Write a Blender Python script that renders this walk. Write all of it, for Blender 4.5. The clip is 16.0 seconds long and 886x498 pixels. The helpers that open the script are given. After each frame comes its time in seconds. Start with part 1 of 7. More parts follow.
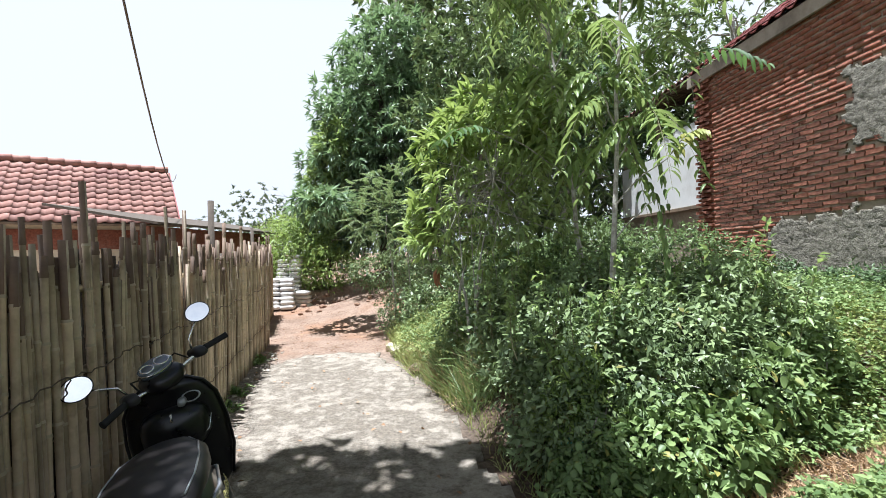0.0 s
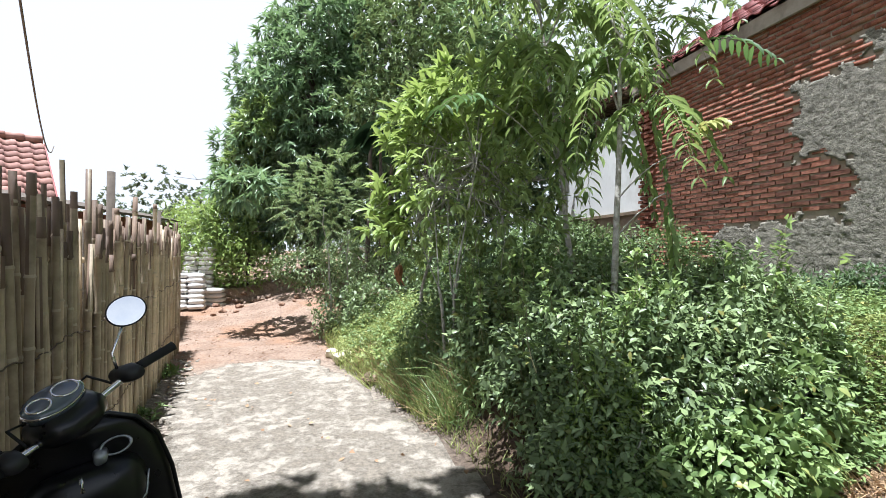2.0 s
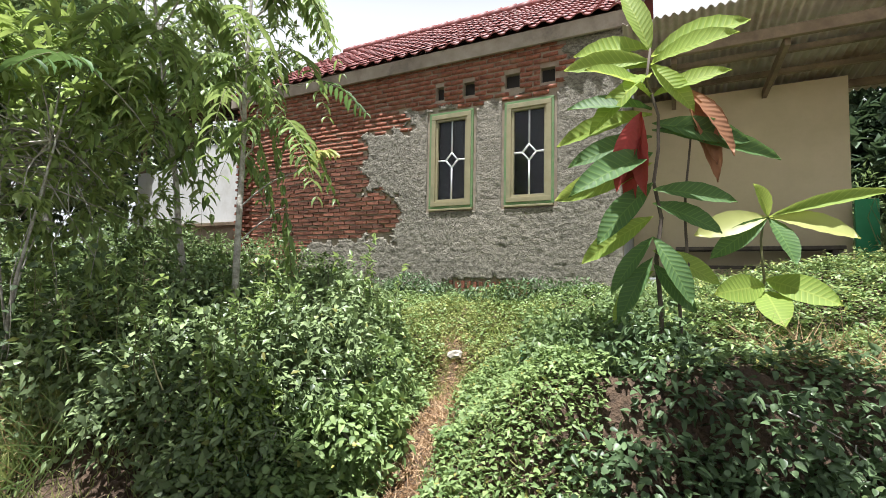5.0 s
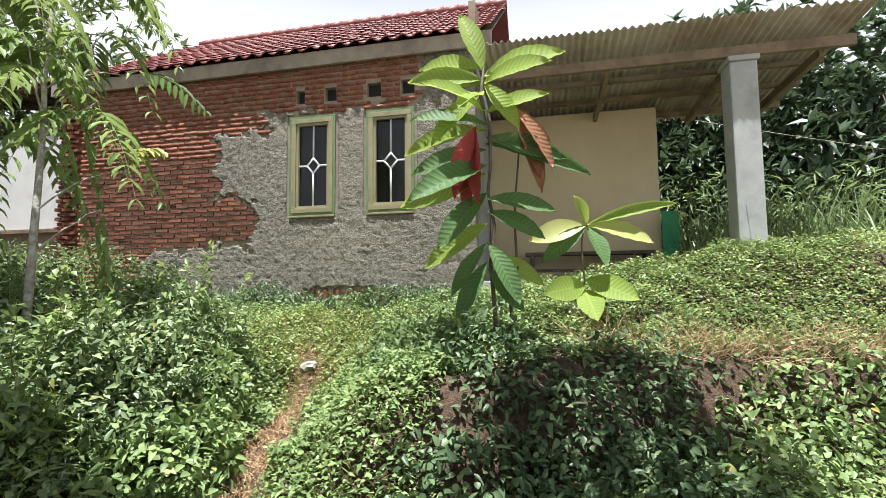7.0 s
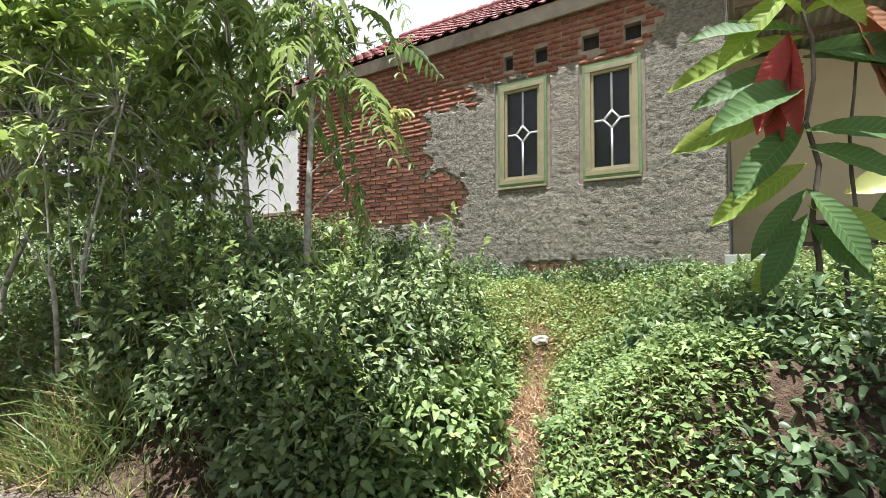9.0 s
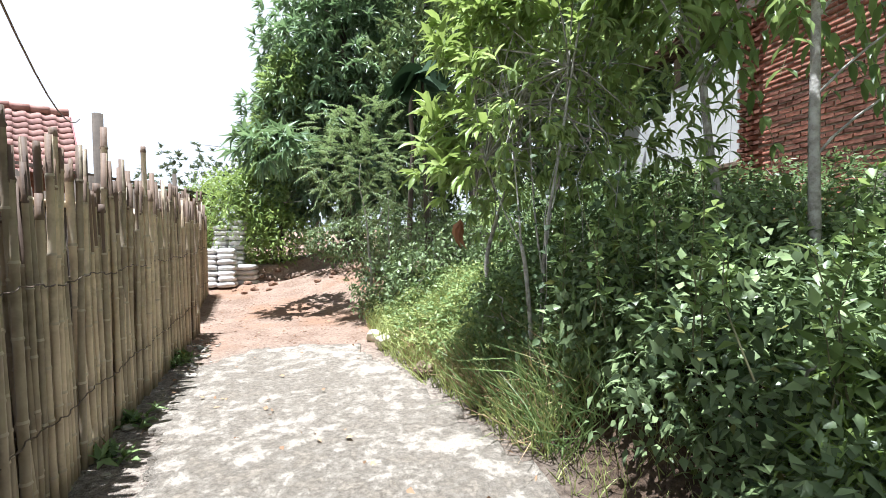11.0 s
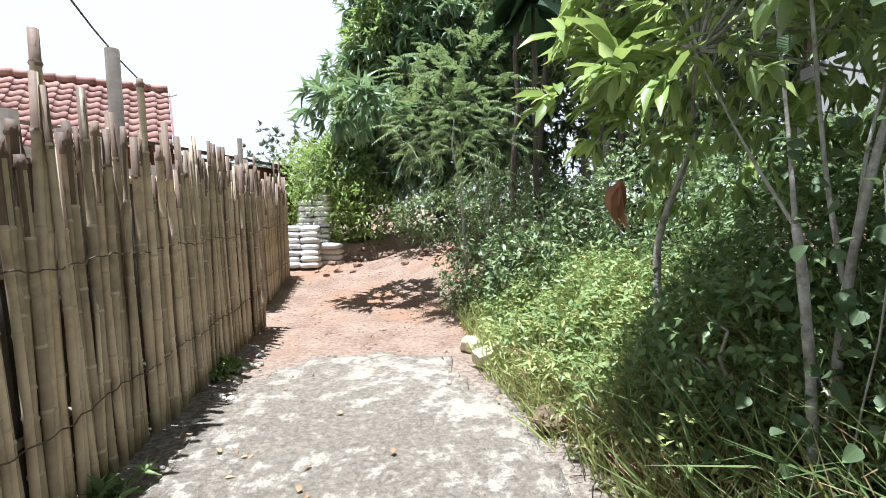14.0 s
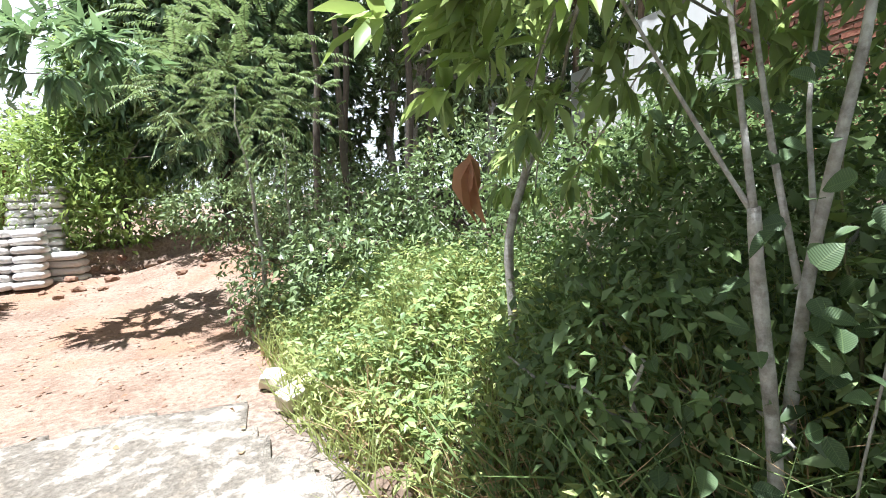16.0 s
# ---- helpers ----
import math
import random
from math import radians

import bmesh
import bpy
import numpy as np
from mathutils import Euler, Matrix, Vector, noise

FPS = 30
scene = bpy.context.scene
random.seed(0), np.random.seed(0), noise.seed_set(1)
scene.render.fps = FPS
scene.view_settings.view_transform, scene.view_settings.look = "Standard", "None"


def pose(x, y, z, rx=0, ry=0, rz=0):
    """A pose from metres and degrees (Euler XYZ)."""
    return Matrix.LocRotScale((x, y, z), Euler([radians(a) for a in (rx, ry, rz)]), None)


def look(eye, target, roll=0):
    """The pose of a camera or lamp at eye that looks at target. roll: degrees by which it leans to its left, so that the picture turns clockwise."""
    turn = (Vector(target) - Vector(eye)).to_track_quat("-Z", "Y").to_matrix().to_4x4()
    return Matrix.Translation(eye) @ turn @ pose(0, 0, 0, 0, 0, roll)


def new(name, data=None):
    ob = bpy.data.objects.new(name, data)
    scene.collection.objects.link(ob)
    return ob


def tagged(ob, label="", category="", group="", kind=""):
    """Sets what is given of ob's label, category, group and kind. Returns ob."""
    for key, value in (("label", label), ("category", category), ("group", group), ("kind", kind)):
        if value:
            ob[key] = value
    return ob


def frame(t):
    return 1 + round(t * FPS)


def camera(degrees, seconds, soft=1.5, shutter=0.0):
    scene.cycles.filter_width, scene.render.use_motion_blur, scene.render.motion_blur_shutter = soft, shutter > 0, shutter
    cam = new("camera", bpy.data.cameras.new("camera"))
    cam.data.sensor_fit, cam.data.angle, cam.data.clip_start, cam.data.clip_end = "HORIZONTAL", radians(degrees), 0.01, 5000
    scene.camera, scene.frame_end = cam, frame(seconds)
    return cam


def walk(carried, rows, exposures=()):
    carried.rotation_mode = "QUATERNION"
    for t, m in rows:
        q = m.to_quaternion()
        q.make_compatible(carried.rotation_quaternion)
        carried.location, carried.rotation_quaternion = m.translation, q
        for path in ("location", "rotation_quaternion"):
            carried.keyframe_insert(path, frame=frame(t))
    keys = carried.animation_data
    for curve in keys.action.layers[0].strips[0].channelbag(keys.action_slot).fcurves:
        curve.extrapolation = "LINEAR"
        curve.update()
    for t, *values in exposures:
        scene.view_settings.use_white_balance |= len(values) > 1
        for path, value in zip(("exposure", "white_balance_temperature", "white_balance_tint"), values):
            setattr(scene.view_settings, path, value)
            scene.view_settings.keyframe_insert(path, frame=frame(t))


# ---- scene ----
cam = camera(88.1, 16.0, soft=0.6)
PATH = [
    (0, (1.115, 0.327, 1.533), (1.209, 2.325, 1.551), -1.1),
    (0.5, (0.89, 0.508, 1.496), (1.05, 2.501, 1.514), -0.9),
    (1, (0.749, 0.662, 1.491), (0.96, 2.651, 1.51), -0.5),
    (1.5, (0.719, 0.906, 1.491), (1.019, 2.883, 1.509), 0.1),
    (2, (0.596, 1.046, 1.452), (1.065, 2.99, 1.476), 0.7),
    (2.3, (0.521, 1.161, 1.445), (1.123, 3.068, 1.446), 1.4),
    (2.5, (0.498, 1.223, 1.443), (1.236, 3.082, 1.47), 1),
    (3, (0.588, 1.308, 1.467), (1.56, 3.056, 1.491), 1.2),
    (3.5, (0.426, 1.301, 1.435), (1.693, 2.848, 1.484), 1.1),
    (4, (0.339, 1.278, 1.417), (1.816, 2.624, 1.488), 1.3),
    (4.5, (0.307, 1.21, 1.424), (1.954, 2.34, 1.508), 1.2),
    (5, (0.237, 1.127, 1.398), (2.02, 2.026, 1.508), 1),
    (5.2, (0.202, 1.081, 1.39), (2.029, 1.887, 1.508), 1),
    (7.3, (0.328, 0.829, 1.376), (2.282, 1.229, 1.519), -0.8),
    (7.5, (0.298, 0.835, 1.369), (2.255, 1.222, 1.507), -0.9),
    (8, (0.228, 0.954, 1.331), (2.186, 1.341, 1.465), -0.9),
    (8.5, (0.311, 1.304, 1.243), (2.208, 1.923, 1.383), -0.3),
    (9, (0.508, 1.597, 1.199), (2.182, 2.687, 1.295), 0.4),
    (9.5, (0.628, 1.743, 1.193), (1.899, 3.287, 1.222), 0.9),
    (10, (0.569, 1.885, 1.229), (1.445, 3.682, 1.184), 0.6),
    (10.2, (0.55, 1.958, 1.229), (1.313, 3.806, 1.181), 0.1),
    (12.3, (0.663, 2.929, 1.262), (0.413, 4.911, 1.179), -0.2),
    (12.5, (0.662, 3.034, 1.268), (0.373, 5.011, 1.18), -0.4),
    (13, (0.658, 3.312, 1.25), (0.311, 5.279, 1.154), -0.4),
    (13.5, (0.631, 3.568, 1.227), (0.34, 5.542, 1.098), -0.5),
    (14, (0.569, 3.741, 1.209), (0.473, 5.732, 1.044), -0.7),
    (14.5, (0.54, 3.919, 1.204), (0.665, 5.906, 1.013), -0.8),
    (15, (0.611, 4.152, 1.201), (0.946, 6.111, 0.981), -1.3),
    (15.5, (0.656, 4.346, 1.192), (1.179, 6.263, 0.97), -1.5),
    (16, (0.628, 4.512, 1.193), (1.344, 6.367, 0.98), -1.7),
]
walk(cam, [(t, look(eye, target, roll)) for t, eye, target, roll in PATH],
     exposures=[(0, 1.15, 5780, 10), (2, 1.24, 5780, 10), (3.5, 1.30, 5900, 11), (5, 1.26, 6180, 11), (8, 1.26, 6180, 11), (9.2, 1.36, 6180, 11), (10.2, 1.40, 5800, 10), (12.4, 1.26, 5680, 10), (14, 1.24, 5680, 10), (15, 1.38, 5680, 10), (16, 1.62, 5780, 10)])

# ---- light ----
world = bpy.data.worlds.new("sky")
scene.world = world
world.use_nodes = True
SUN_EL, SUN_AZ = 80.5, 262.0        # compass degrees from +y, clockwise
wn, wl = world.node_tree.nodes, world.node_tree.links
sky = wn.new("ShaderNodeTexSky")
sky.sky_type, sky.sun_disc = "NISHITA", False
sky.sun_elevation, sky.sun_rotation = radians(SUN_EL), radians(SUN_AZ)
sky.air_density, sky.dust_density, sky.ozone_density = 1.0, 2.5, 1.0
wc = wn.new("ShaderNodeTexCoord")
cloud = wn.new("ShaderNodeTexNoise")
cloud.inputs["Scale"].default_value, cloud.inputs["Detail"].default_value = 1.6, 5.0
ramp = wn.new("ShaderNodeValToRGB")
ramp.color_ramp.elements[0].position, ramp.color_ramp.elements[1].position = 0.50, 0.78
wmix = wn.new("ShaderNodeMixRGB")
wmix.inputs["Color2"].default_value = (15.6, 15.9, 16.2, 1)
wl.new(wc.outputs["Generated"], cloud.inputs["Vector"])
wl.new(cloud.outputs["Fac"], ramp.inputs["Fac"])
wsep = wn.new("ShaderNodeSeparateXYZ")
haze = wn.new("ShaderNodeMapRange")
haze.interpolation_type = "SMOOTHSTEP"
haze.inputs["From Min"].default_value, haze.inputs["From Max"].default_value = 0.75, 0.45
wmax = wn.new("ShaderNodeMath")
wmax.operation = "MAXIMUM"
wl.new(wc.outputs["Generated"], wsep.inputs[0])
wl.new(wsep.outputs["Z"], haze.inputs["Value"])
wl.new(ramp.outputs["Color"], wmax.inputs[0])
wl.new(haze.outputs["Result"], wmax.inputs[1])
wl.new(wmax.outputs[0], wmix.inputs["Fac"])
wl.new(sky.outputs["Color"], wmix.inputs["Color1"])
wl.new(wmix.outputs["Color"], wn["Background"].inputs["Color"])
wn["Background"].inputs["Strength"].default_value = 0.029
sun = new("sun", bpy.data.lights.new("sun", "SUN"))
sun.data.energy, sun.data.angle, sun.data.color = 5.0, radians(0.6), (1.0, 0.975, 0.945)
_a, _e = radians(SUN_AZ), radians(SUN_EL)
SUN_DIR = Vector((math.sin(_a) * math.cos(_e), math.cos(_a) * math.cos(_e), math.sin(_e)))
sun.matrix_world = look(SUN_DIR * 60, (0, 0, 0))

# ---- helpers of the scene ----
rng = np.random.default_rng(7)


def mesh_np(name, verts, faces, mats=(), smooth=False, uv=None):
    """A mesh from arrays: verts (n, 3), faces (m, 3) or (m, 4), or a list of such arrays."""
    me = bpy.data.meshes.new(name)
    blocks = faces if isinstance(faces, list) else [faces]
    blocks = [np.asarray(b, dtype=np.int32) for b in blocks if len(b)]
    verts = np.asarray(verts, dtype=np.float32)
    me.vertices.add(len(verts))
    me.vertices.foreach_set("co", verts.ravel())
    idx = np.concatenate([b.ravel() for b in blocks])
    tot = np.concatenate([np.full(len(b), b.shape[1], dtype=np.int32) for b in blocks])
    start = np.concatenate([[0], np.cumsum(tot)[:-1]]).astype(np.int32)
    me.loops.add(len(idx))
    me.loops.foreach_set("vertex_index", idx)
    me.polygons.add(len(tot))
    me.polygons.foreach_set("loop_start", start)
    me.polygons.foreach_set("loop_total", tot)
    if smooth:
        me.polygons.foreach_set("use_smooth", np.ones(len(tot), dtype=bool))
    if uv is not None:
        layer = me.uv_layers.new(name="UVMap")
        layer.data.foreach_set("uv", np.asarray(uv, dtype=np.float32)[idx].ravel())
    for m in mats:
        me.materials.append(m)
    me.update(calc_edges=True)
    return me


def part(name, data, material, parent, label=""):
    """Links a mesh or a bmesh as one mesh object under parent (None: at top level)."""
    if isinstance(data, bmesh.types.BMesh):
        me = bpy.data.meshes.new(name)
        data.to_mesh(me)
        data.free()
    else:
        me = data
    if material is not None and not me.materials:
        me.materials.append(material)
    ob = new(name, me)
    ob.parent = parent
    if label:
        ob["label"] = label
    return ob


def thing(name, loc, label, category, group="", kind="", rot=0.0):
    ob = new(name)
    ob.empty_display_size = 0.1
    ob.location = loc
    ob.rotation_euler = (0, 0, rot)
    return tagged(ob, label, category, group, kind)


def box(bm, c, s, rot=None, bevel=0.0):
    """A box with centre c and size s, in bm."""
    m = Matrix.Translation(c) @ (rot if rot is not None else Matrix.Identity(4)) @ Matrix.Diagonal((*s, 1))
    got = bmesh.ops.create_cube(bm, size=1, matrix=m)
    if bevel:
        edges = list({e for v in got["verts"] for e in v.link_edges})
        bmesh.ops.bevel(bm, geom=edges, offset=bevel, segments=2, affect="EDGES", profile=0.6)
    return bm


def boxes(*args):
    bm = bmesh.new()
    for a in args:
        box(bm, *a)
    return bm


def tube(points, radii, sides=6, cap=True):
    """A tapered tube along points: arrays of verts and quads."""
    P = np.asarray(points, float)
    n = len(P)
    R = np.broadcast_to(np.asarray(radii, float), (n,))
    T = np.gradient(P, axis=0)
    T /= np.linalg.norm(T, axis=1)[:, None] + 1e-9
    ref = np.array([0.0, 0.0, 1.0]) if abs(T[0][2]) < 0.9 else np.array([1.0, 0.0, 0.0])
    A = np.cross(T, ref)
    A /= np.linalg.norm(A, axis=1)[:, None] + 1e-9
    B = np.cross(T, A)
    ang = np.linspace(0, 2 * np.pi, sides, endpoint=False)
    V = P[:, None] + R[:, None, None] * (np.cos(ang)[None, :, None] * A[:, None] + np.sin(ang)[None, :, None] * B[:, None])
    i = np.arange(n - 1)[:, None] * sides
    j = np.arange(sides)[None]
    k = (j + 1) % sides
    F = np.stack([i + j, i + sides + j, i + sides + k, i + k], axis=-1).reshape(-1, 4)
    V = V.reshape(-1, 3)
    if cap:
        V = np.vstack([V, P[:1], P[-1:]])
        c0, c1 = len(V) - 2, len(V) - 1
        jj, kk = np.arange(sides), (np.arange(sides) + 1) % sides
        o = (n - 1) * sides
        F = np.vstack([F, np.stack([np.full(sides, c0), jj, kk, kk], 1), np.stack([np.full(sides, c1), o + kk, o + jj, o + jj], 1)])
        bad = F[:, 2] == F[:, 3]
        return V, [F[~bad], F[bad][:, :3]]
    return V, [F]


def merge(pieces):
    """Joins (verts, [faces...]) pieces into one."""
    vs, fs, o = [], {}, 0
    for V, FF in pieces:
        for f in FF:
            fs.setdefault(f.shape[1], []).append(np.asarray(f) + o)
        vs.append(V)
        o += len(V)
    return np.vstack(vs), [np.vstack(b) for b in fs.values()]


def bend(a, b, sag=0.0, wob=0.0, n=8):
    """Points from a to b with a sag and a wobble."""
    a, b = np.asarray(a, float), np.asarray(b, float)
    s = np.linspace(0, 1, n)[:, None]
    P = a + (b - a) * s
    P[:, 2] -= sag * 4 * (s * (1 - s))[:, 0]
    if wob:
        P[1:-1] += rng.normal(0, wob, (n - 2, 3))
    return P


# leaf templates: along, across, up
LEAF2 = (np.array([[0, 0, 0], [0.42, 0.5, 0.10], [1, 0, -0.10], [0.42, -0.5, 0.10]]), np.array([[0, 2, 1], [0, 3, 2]]))
LEAF4 = (np.array([[0, 0, 0], [0.38, 0.5, 0.09], [0.42, 0, 0], [0.38, -0.5, 0.09], [1, 0, -0.14]]),
         np.array([[0, 2, 1], [0, 3, 2], [1, 2, 4], [2, 3, 4]]))
LEAF8 = (np.array([[0, 0, 0], [0.28, 0.43, 0.08], [0.3, 0, 0.01], [0.28, -0.43, 0.08], [0.68, 0.42, 0.03], [0.68, 0, -0.05], [0.68, -0.42, 0.03], [1, 0, -0.2]]),
         np.array([[0, 2, 1], [0, 3, 2], [1, 2, 5], [1, 5, 4], [2, 3, 6], [2, 6, 5], [4, 5, 7], [5, 6, 7]]))
BLADE = (np.array([[0, 0.5, 0], [0, -0.5, 0], [0.5, 0.38, 0.0], [0.5, -0.38, 0.0], [1, 0, -0.34]]), np.array([[0, 1, 3], [0, 3, 2], [2, 3, 4]]))


def unit(v):
    return v / (np.linalg.norm(v, axis=-1, keepdims=True) + 1e-9)


def leaves(P, D, U, L, W, tmpl):
    """Leaves from their foot P, way D, upper side U, length L and width W."""
    tv, tf = tmpl
    D = unit(D)
    S = unit(np.cross(U, D))
    N = np.cross(D, S)
    L, W = np.broadcast_to(L, (len(P),)), np.broadcast_to(W, (len(P),))
    V = P[:, None] + L[:, None, None] * (tv[None, :, :1] * D[:, None] + tv[None, :, 2:] * N[:, None]) + W[:, None, None] * tv[None, :, 1:2] * S[:, None]
    F = tf[None] + (np.arange(len(P)) * len(tv))[:, None, None]
    return V.reshape(-1, 3), [F.reshape(-1, 3)]


def leaf_uv(n, tmpl):
    t = tmpl[0][:, :2] + np.array([0, 0.5])
    return np.tile(t, (n, 1))


def rnd(n, lo, hi):
    return rng.uniform(lo, hi, n)


def ball(n, c, r, shell=0.55):
    """Points within an ellipsoid, thicker towards its skin, and their outward ways."""
    d = unit(rng.normal(size=(n, 3)))
    q = (shell ** 3 + (1 - shell ** 3) * rng.random(n)) ** (1 / 3)
    return np.asarray(c) + d * q[:, None] * np.asarray(r), d


def whorls(C, O, per, L, W, tmpl, droop=0.35, spread=1.0):
    """Tufts of leaves round the shoot tips C that point along O."""
    n = len(C)
    P = np.repeat(C, per, 0) + rng.normal(0, 0.012, (n * per, 3))
    O = np.repeat(unit(O), per, 0)
    D = unit(O + spread * unit(rng.normal(size=P.shape)))
    D[:, 2] -= droop * rng.random(len(D))
    U = unit(np.array([0, 0, 1.0]) + 0.35 * O + 0.35 * rng.normal(size=P.shape))
    return leaves(P, D, U, L * rnd(len(P), 0.65, 1.15), W * rnd(len(P), 0.75, 1.15), tmpl)


def fronds(base, way, length, pairs, leaflet, width, tmpl, droop=0.5, rachis=0.006):
    """Feathered leaves: a bowed midrib with paired leaflets. Returns leaflets and ribs."""
    lv, rv = [], []
    for b, w, l in zip(base, way, np.broadcast_to(length, (len(base),))):
        s = np.linspace(0, 1, 9)
        w = w / np.linalg.norm(w)
        P = b + l * (s[:, None] * w) + np.array([0, 0, -1.0]) * (droop * l * s ** 2)[:, None]
        rv.append(tube(P, np.linspace(rachis, rachis * 0.35, 9), 3, cap=False))
        q = np.linspace(0.14, 0.98, pairs)
        Q = np.stack([np.interp(q, s, P[:, k]) for k in range(3)], 1)
        T = unit(np.gradient(Q, axis=0))
        side = unit(np.cross(T, np.array([0, 0, 1.0])) + 1e-6)
        size = leaflet * (0.55 + 0.65 * np.sin(np.pi * np.clip(q * 0.85 + 0.12, 0, 1)))
        for sg in (-1, 1):
            D = sg * side + 0.45 * T + np.array([0, 0, -1.0]) * rnd(pairs, 0.15, 0.7)[:, None] + rng.normal(0, 0.08, (pairs, 3))
            U = unit(np.array([0, 0, 1.0]) + 0.5 * sg * side + rng.normal(0, 0.15, (pairs, 3)))
            lv.append(leaves(Q, D, U, size * rnd(pairs, 0.85, 1.1), width * size / leaflet, tmpl))
    return merge(lv), merge(rv)


# ---- materials ----
def nodes_of(name):
    m = bpy.data.materials.new(name)
    m.use_nodes = True
    return m, m.node_tree.nodes, m.node_tree.links, m.node_tree.nodes["Principled BSDF"]


def noise_node(n, l, scale, detail=4.0, rough=0.6, vec=None):
    t = n.new("ShaderNodeTexNoise")
    t.inputs["Scale"].default_value, t.inputs["Detail"].default_value, t.inputs["Roughness"].default_value = scale, detail, rough
    if vec is not None:
        l.new(vec, t.inputs["Vector"])
    return t


def mixed(n, l, fac, a, b, mode="MIX"):
    m = n.new("ShaderNodeMixRGB")
    m.blend_type = mode
    for s, v in (("Fac", fac), ("Color1", a), ("Color2", b)):
        if isinstance(v, bpy.types.NodeSocket):
            l.new(v, m.inputs[s])
        else:
            m.inputs[s].default_value = v if s == "Fac" else (*v, 1)
    return m.outputs["Color"]


def ramped(n, l, fac, lo, hi, a=(0, 0, 0), b=(1, 1, 1)):
    r = n.new("ShaderNodeValToRGB")
    r.color_ramp.elements[0].position, r.color_ramp.elements[1].position = lo, hi
    r.color_ramp.elements[0].color, r.color_ramp.elements[1].color = (*a, 1), (*b, 1)
    l.new(fac, r.inputs["Fac"])
    return r.outputs["Color"]


def bumped(n, l, bsdf, height, strength, dist=0.02):
    b = n.new("ShaderNodeBump")
    b.inputs["Strength"].default_value, b.inputs["Distance"].default_value = strength, dist
    l.new(height, b.inputs["Height"])
    l.new(b.outputs["Normal"], bsdf.inputs["Normal"])


def coords(n, kind="Object"):
    return n.new("ShaderNodeTexCoord").outputs[kind]


def surface(name, c1, c2, scale=6.0, rough=0.8, bump=0.3, fine=60.0, metal=0.0, c3=None, patch=1.3, dist=0.01, random_value=0.0, spec=0.5):
    """A surface of two mixed tones, with stains at a larger scale and fine relief."""
    m, n, l, b = nodes_of(name)
    v = coords(n)
    a = noise_node(n, l, scale, 5, 0.65, v)
    f = noise_node(n, l, fine, 3, 0.6, v)
    col = mixed(n, l, ramped(n, l, a.outputs["Fac"], 0.33, 0.68), c1, c2)
    if c3:
        s = noise_node(n, l, patch, 5, 0.7, v)
        col = mixed(n, l, ramped(n, l, s.outputs["Fac"], 0.5, 0.68), col, c3)
    if random_value:
        o = n.new("ShaderNodeObjectInfo")
        g = n.new("ShaderNodeMapRange")
        g.inputs["To Min"].default_value, g.inputs["To Max"].default_value = 1 - random_value, 1 + random_value
        l.new(o.outputs["Random"], g.inputs["Value"])
        col = mixed(n, l, 1.0, col, g.outputs["Result"], "MULTIPLY")
    l.new(col, b.inputs["Base Color"])
    b.inputs["Roughness"].default_value, b.inputs["Metallic"].default_value = rough, metal
    b.inputs["Specular IOR Level"].default_value = spec
    if bump:
        bumped(n, l, b, mixed(n, l, 0.5, a.outputs["Fac"], f.outputs["Fac"]), bump, dist)
    return m


def leafy(name, dark, light, back, rough=0.42, through_light=0.35, veins=0.0, spec=0.28, warm=None):
    """Leaf: tone by leaf, gloss, and light coming through."""
    m, n, l, b = nodes_of(name)
    soften = lambda c: tuple(0.84 * v + 0.16 * (0.3 * c[0] + 0.6 * c[1] + 0.1 * c[2]) for v in c)
    dark, light, back = [tuple(k * v * w for v, w in zip(soften(c), (1.1, 1.0, 1.0))) for c, k in ((dark, 0.85), (light, 1.15), (back, 1.0))]
    g = n.new("ShaderNodeNewGeometry")
    w = noise_node(n, l, 1.1, 3, 0.5, coords(n))
    isl = g.outputs["Random Per Island"]
    col = mixed(n, l, isl, dark, light)
    col = mixed(n, l, ramped(n, l, w.outputs["Fac"], 0.35, 0.7), col, mixed(n, l, 0.45, col, light))
    if warm:
        col = mixed(n, l, ramped(n, l, isl, 0.965, 0.98), col, warm)
    if veins:
        uvn = coords(n, "UV")
        sx = n.new("ShaderNodeSeparateXYZ")
        l.new(uvn, sx.inputs[0])

        def calc(op, x, y=0.0, z=0.0):
            k = n.new("ShaderNodeMath")
            k.operation = op
            for i, q in enumerate((x, y, z)):
                if isinstance(q, bpy.types.NodeSocket):
                    l.new(q, k.inputs[i])
                else:
                    k.inputs[i].default_value = q
            return k.outputs[0]

        away = calc("ABSOLUTE", calc("SUBTRACT", sx.outputs["Y"], 0.5))
        rib = calc("SINE", calc("MULTIPLY", calc("MULTIPLY_ADD", away, -0.28, sx.outputs["X"]), 88.0))
        lines = calc("MAXIMUM", ramped(n, l, rib, 0.72, 0.98), ramped(n, l, away, 0.012, 0.035, (1, 1, 1), (0, 0, 0)))
        col = mixed(n, l, calc("MULTIPLY", lines, veins), col, back)
        bumped(n, l, b, rib, 0.22, 0.005)
    l.new(col, b.inputs["Base Color"])
    b.inputs["Roughness"].default_value, b.inputs["Specular IOR Level"].default_value = rough, spec
    t = n.new("ShaderNodeBsdfTranslucent")
    l.new(mixed(n, l, 0.55, col, back), t.inputs["Color"])
    mx = n.new("ShaderNodeMixShader")
    mx.inputs["Fac"].default_value = through_light * 0.85
    l.new(b.outputs["BSDF"], mx.inputs[1])
    l.new(t.outputs["BSDF"], mx.inputs[2])
    l.new(mx.outputs["Shader"], n["Material Output"].inputs["Surface"])
    return m


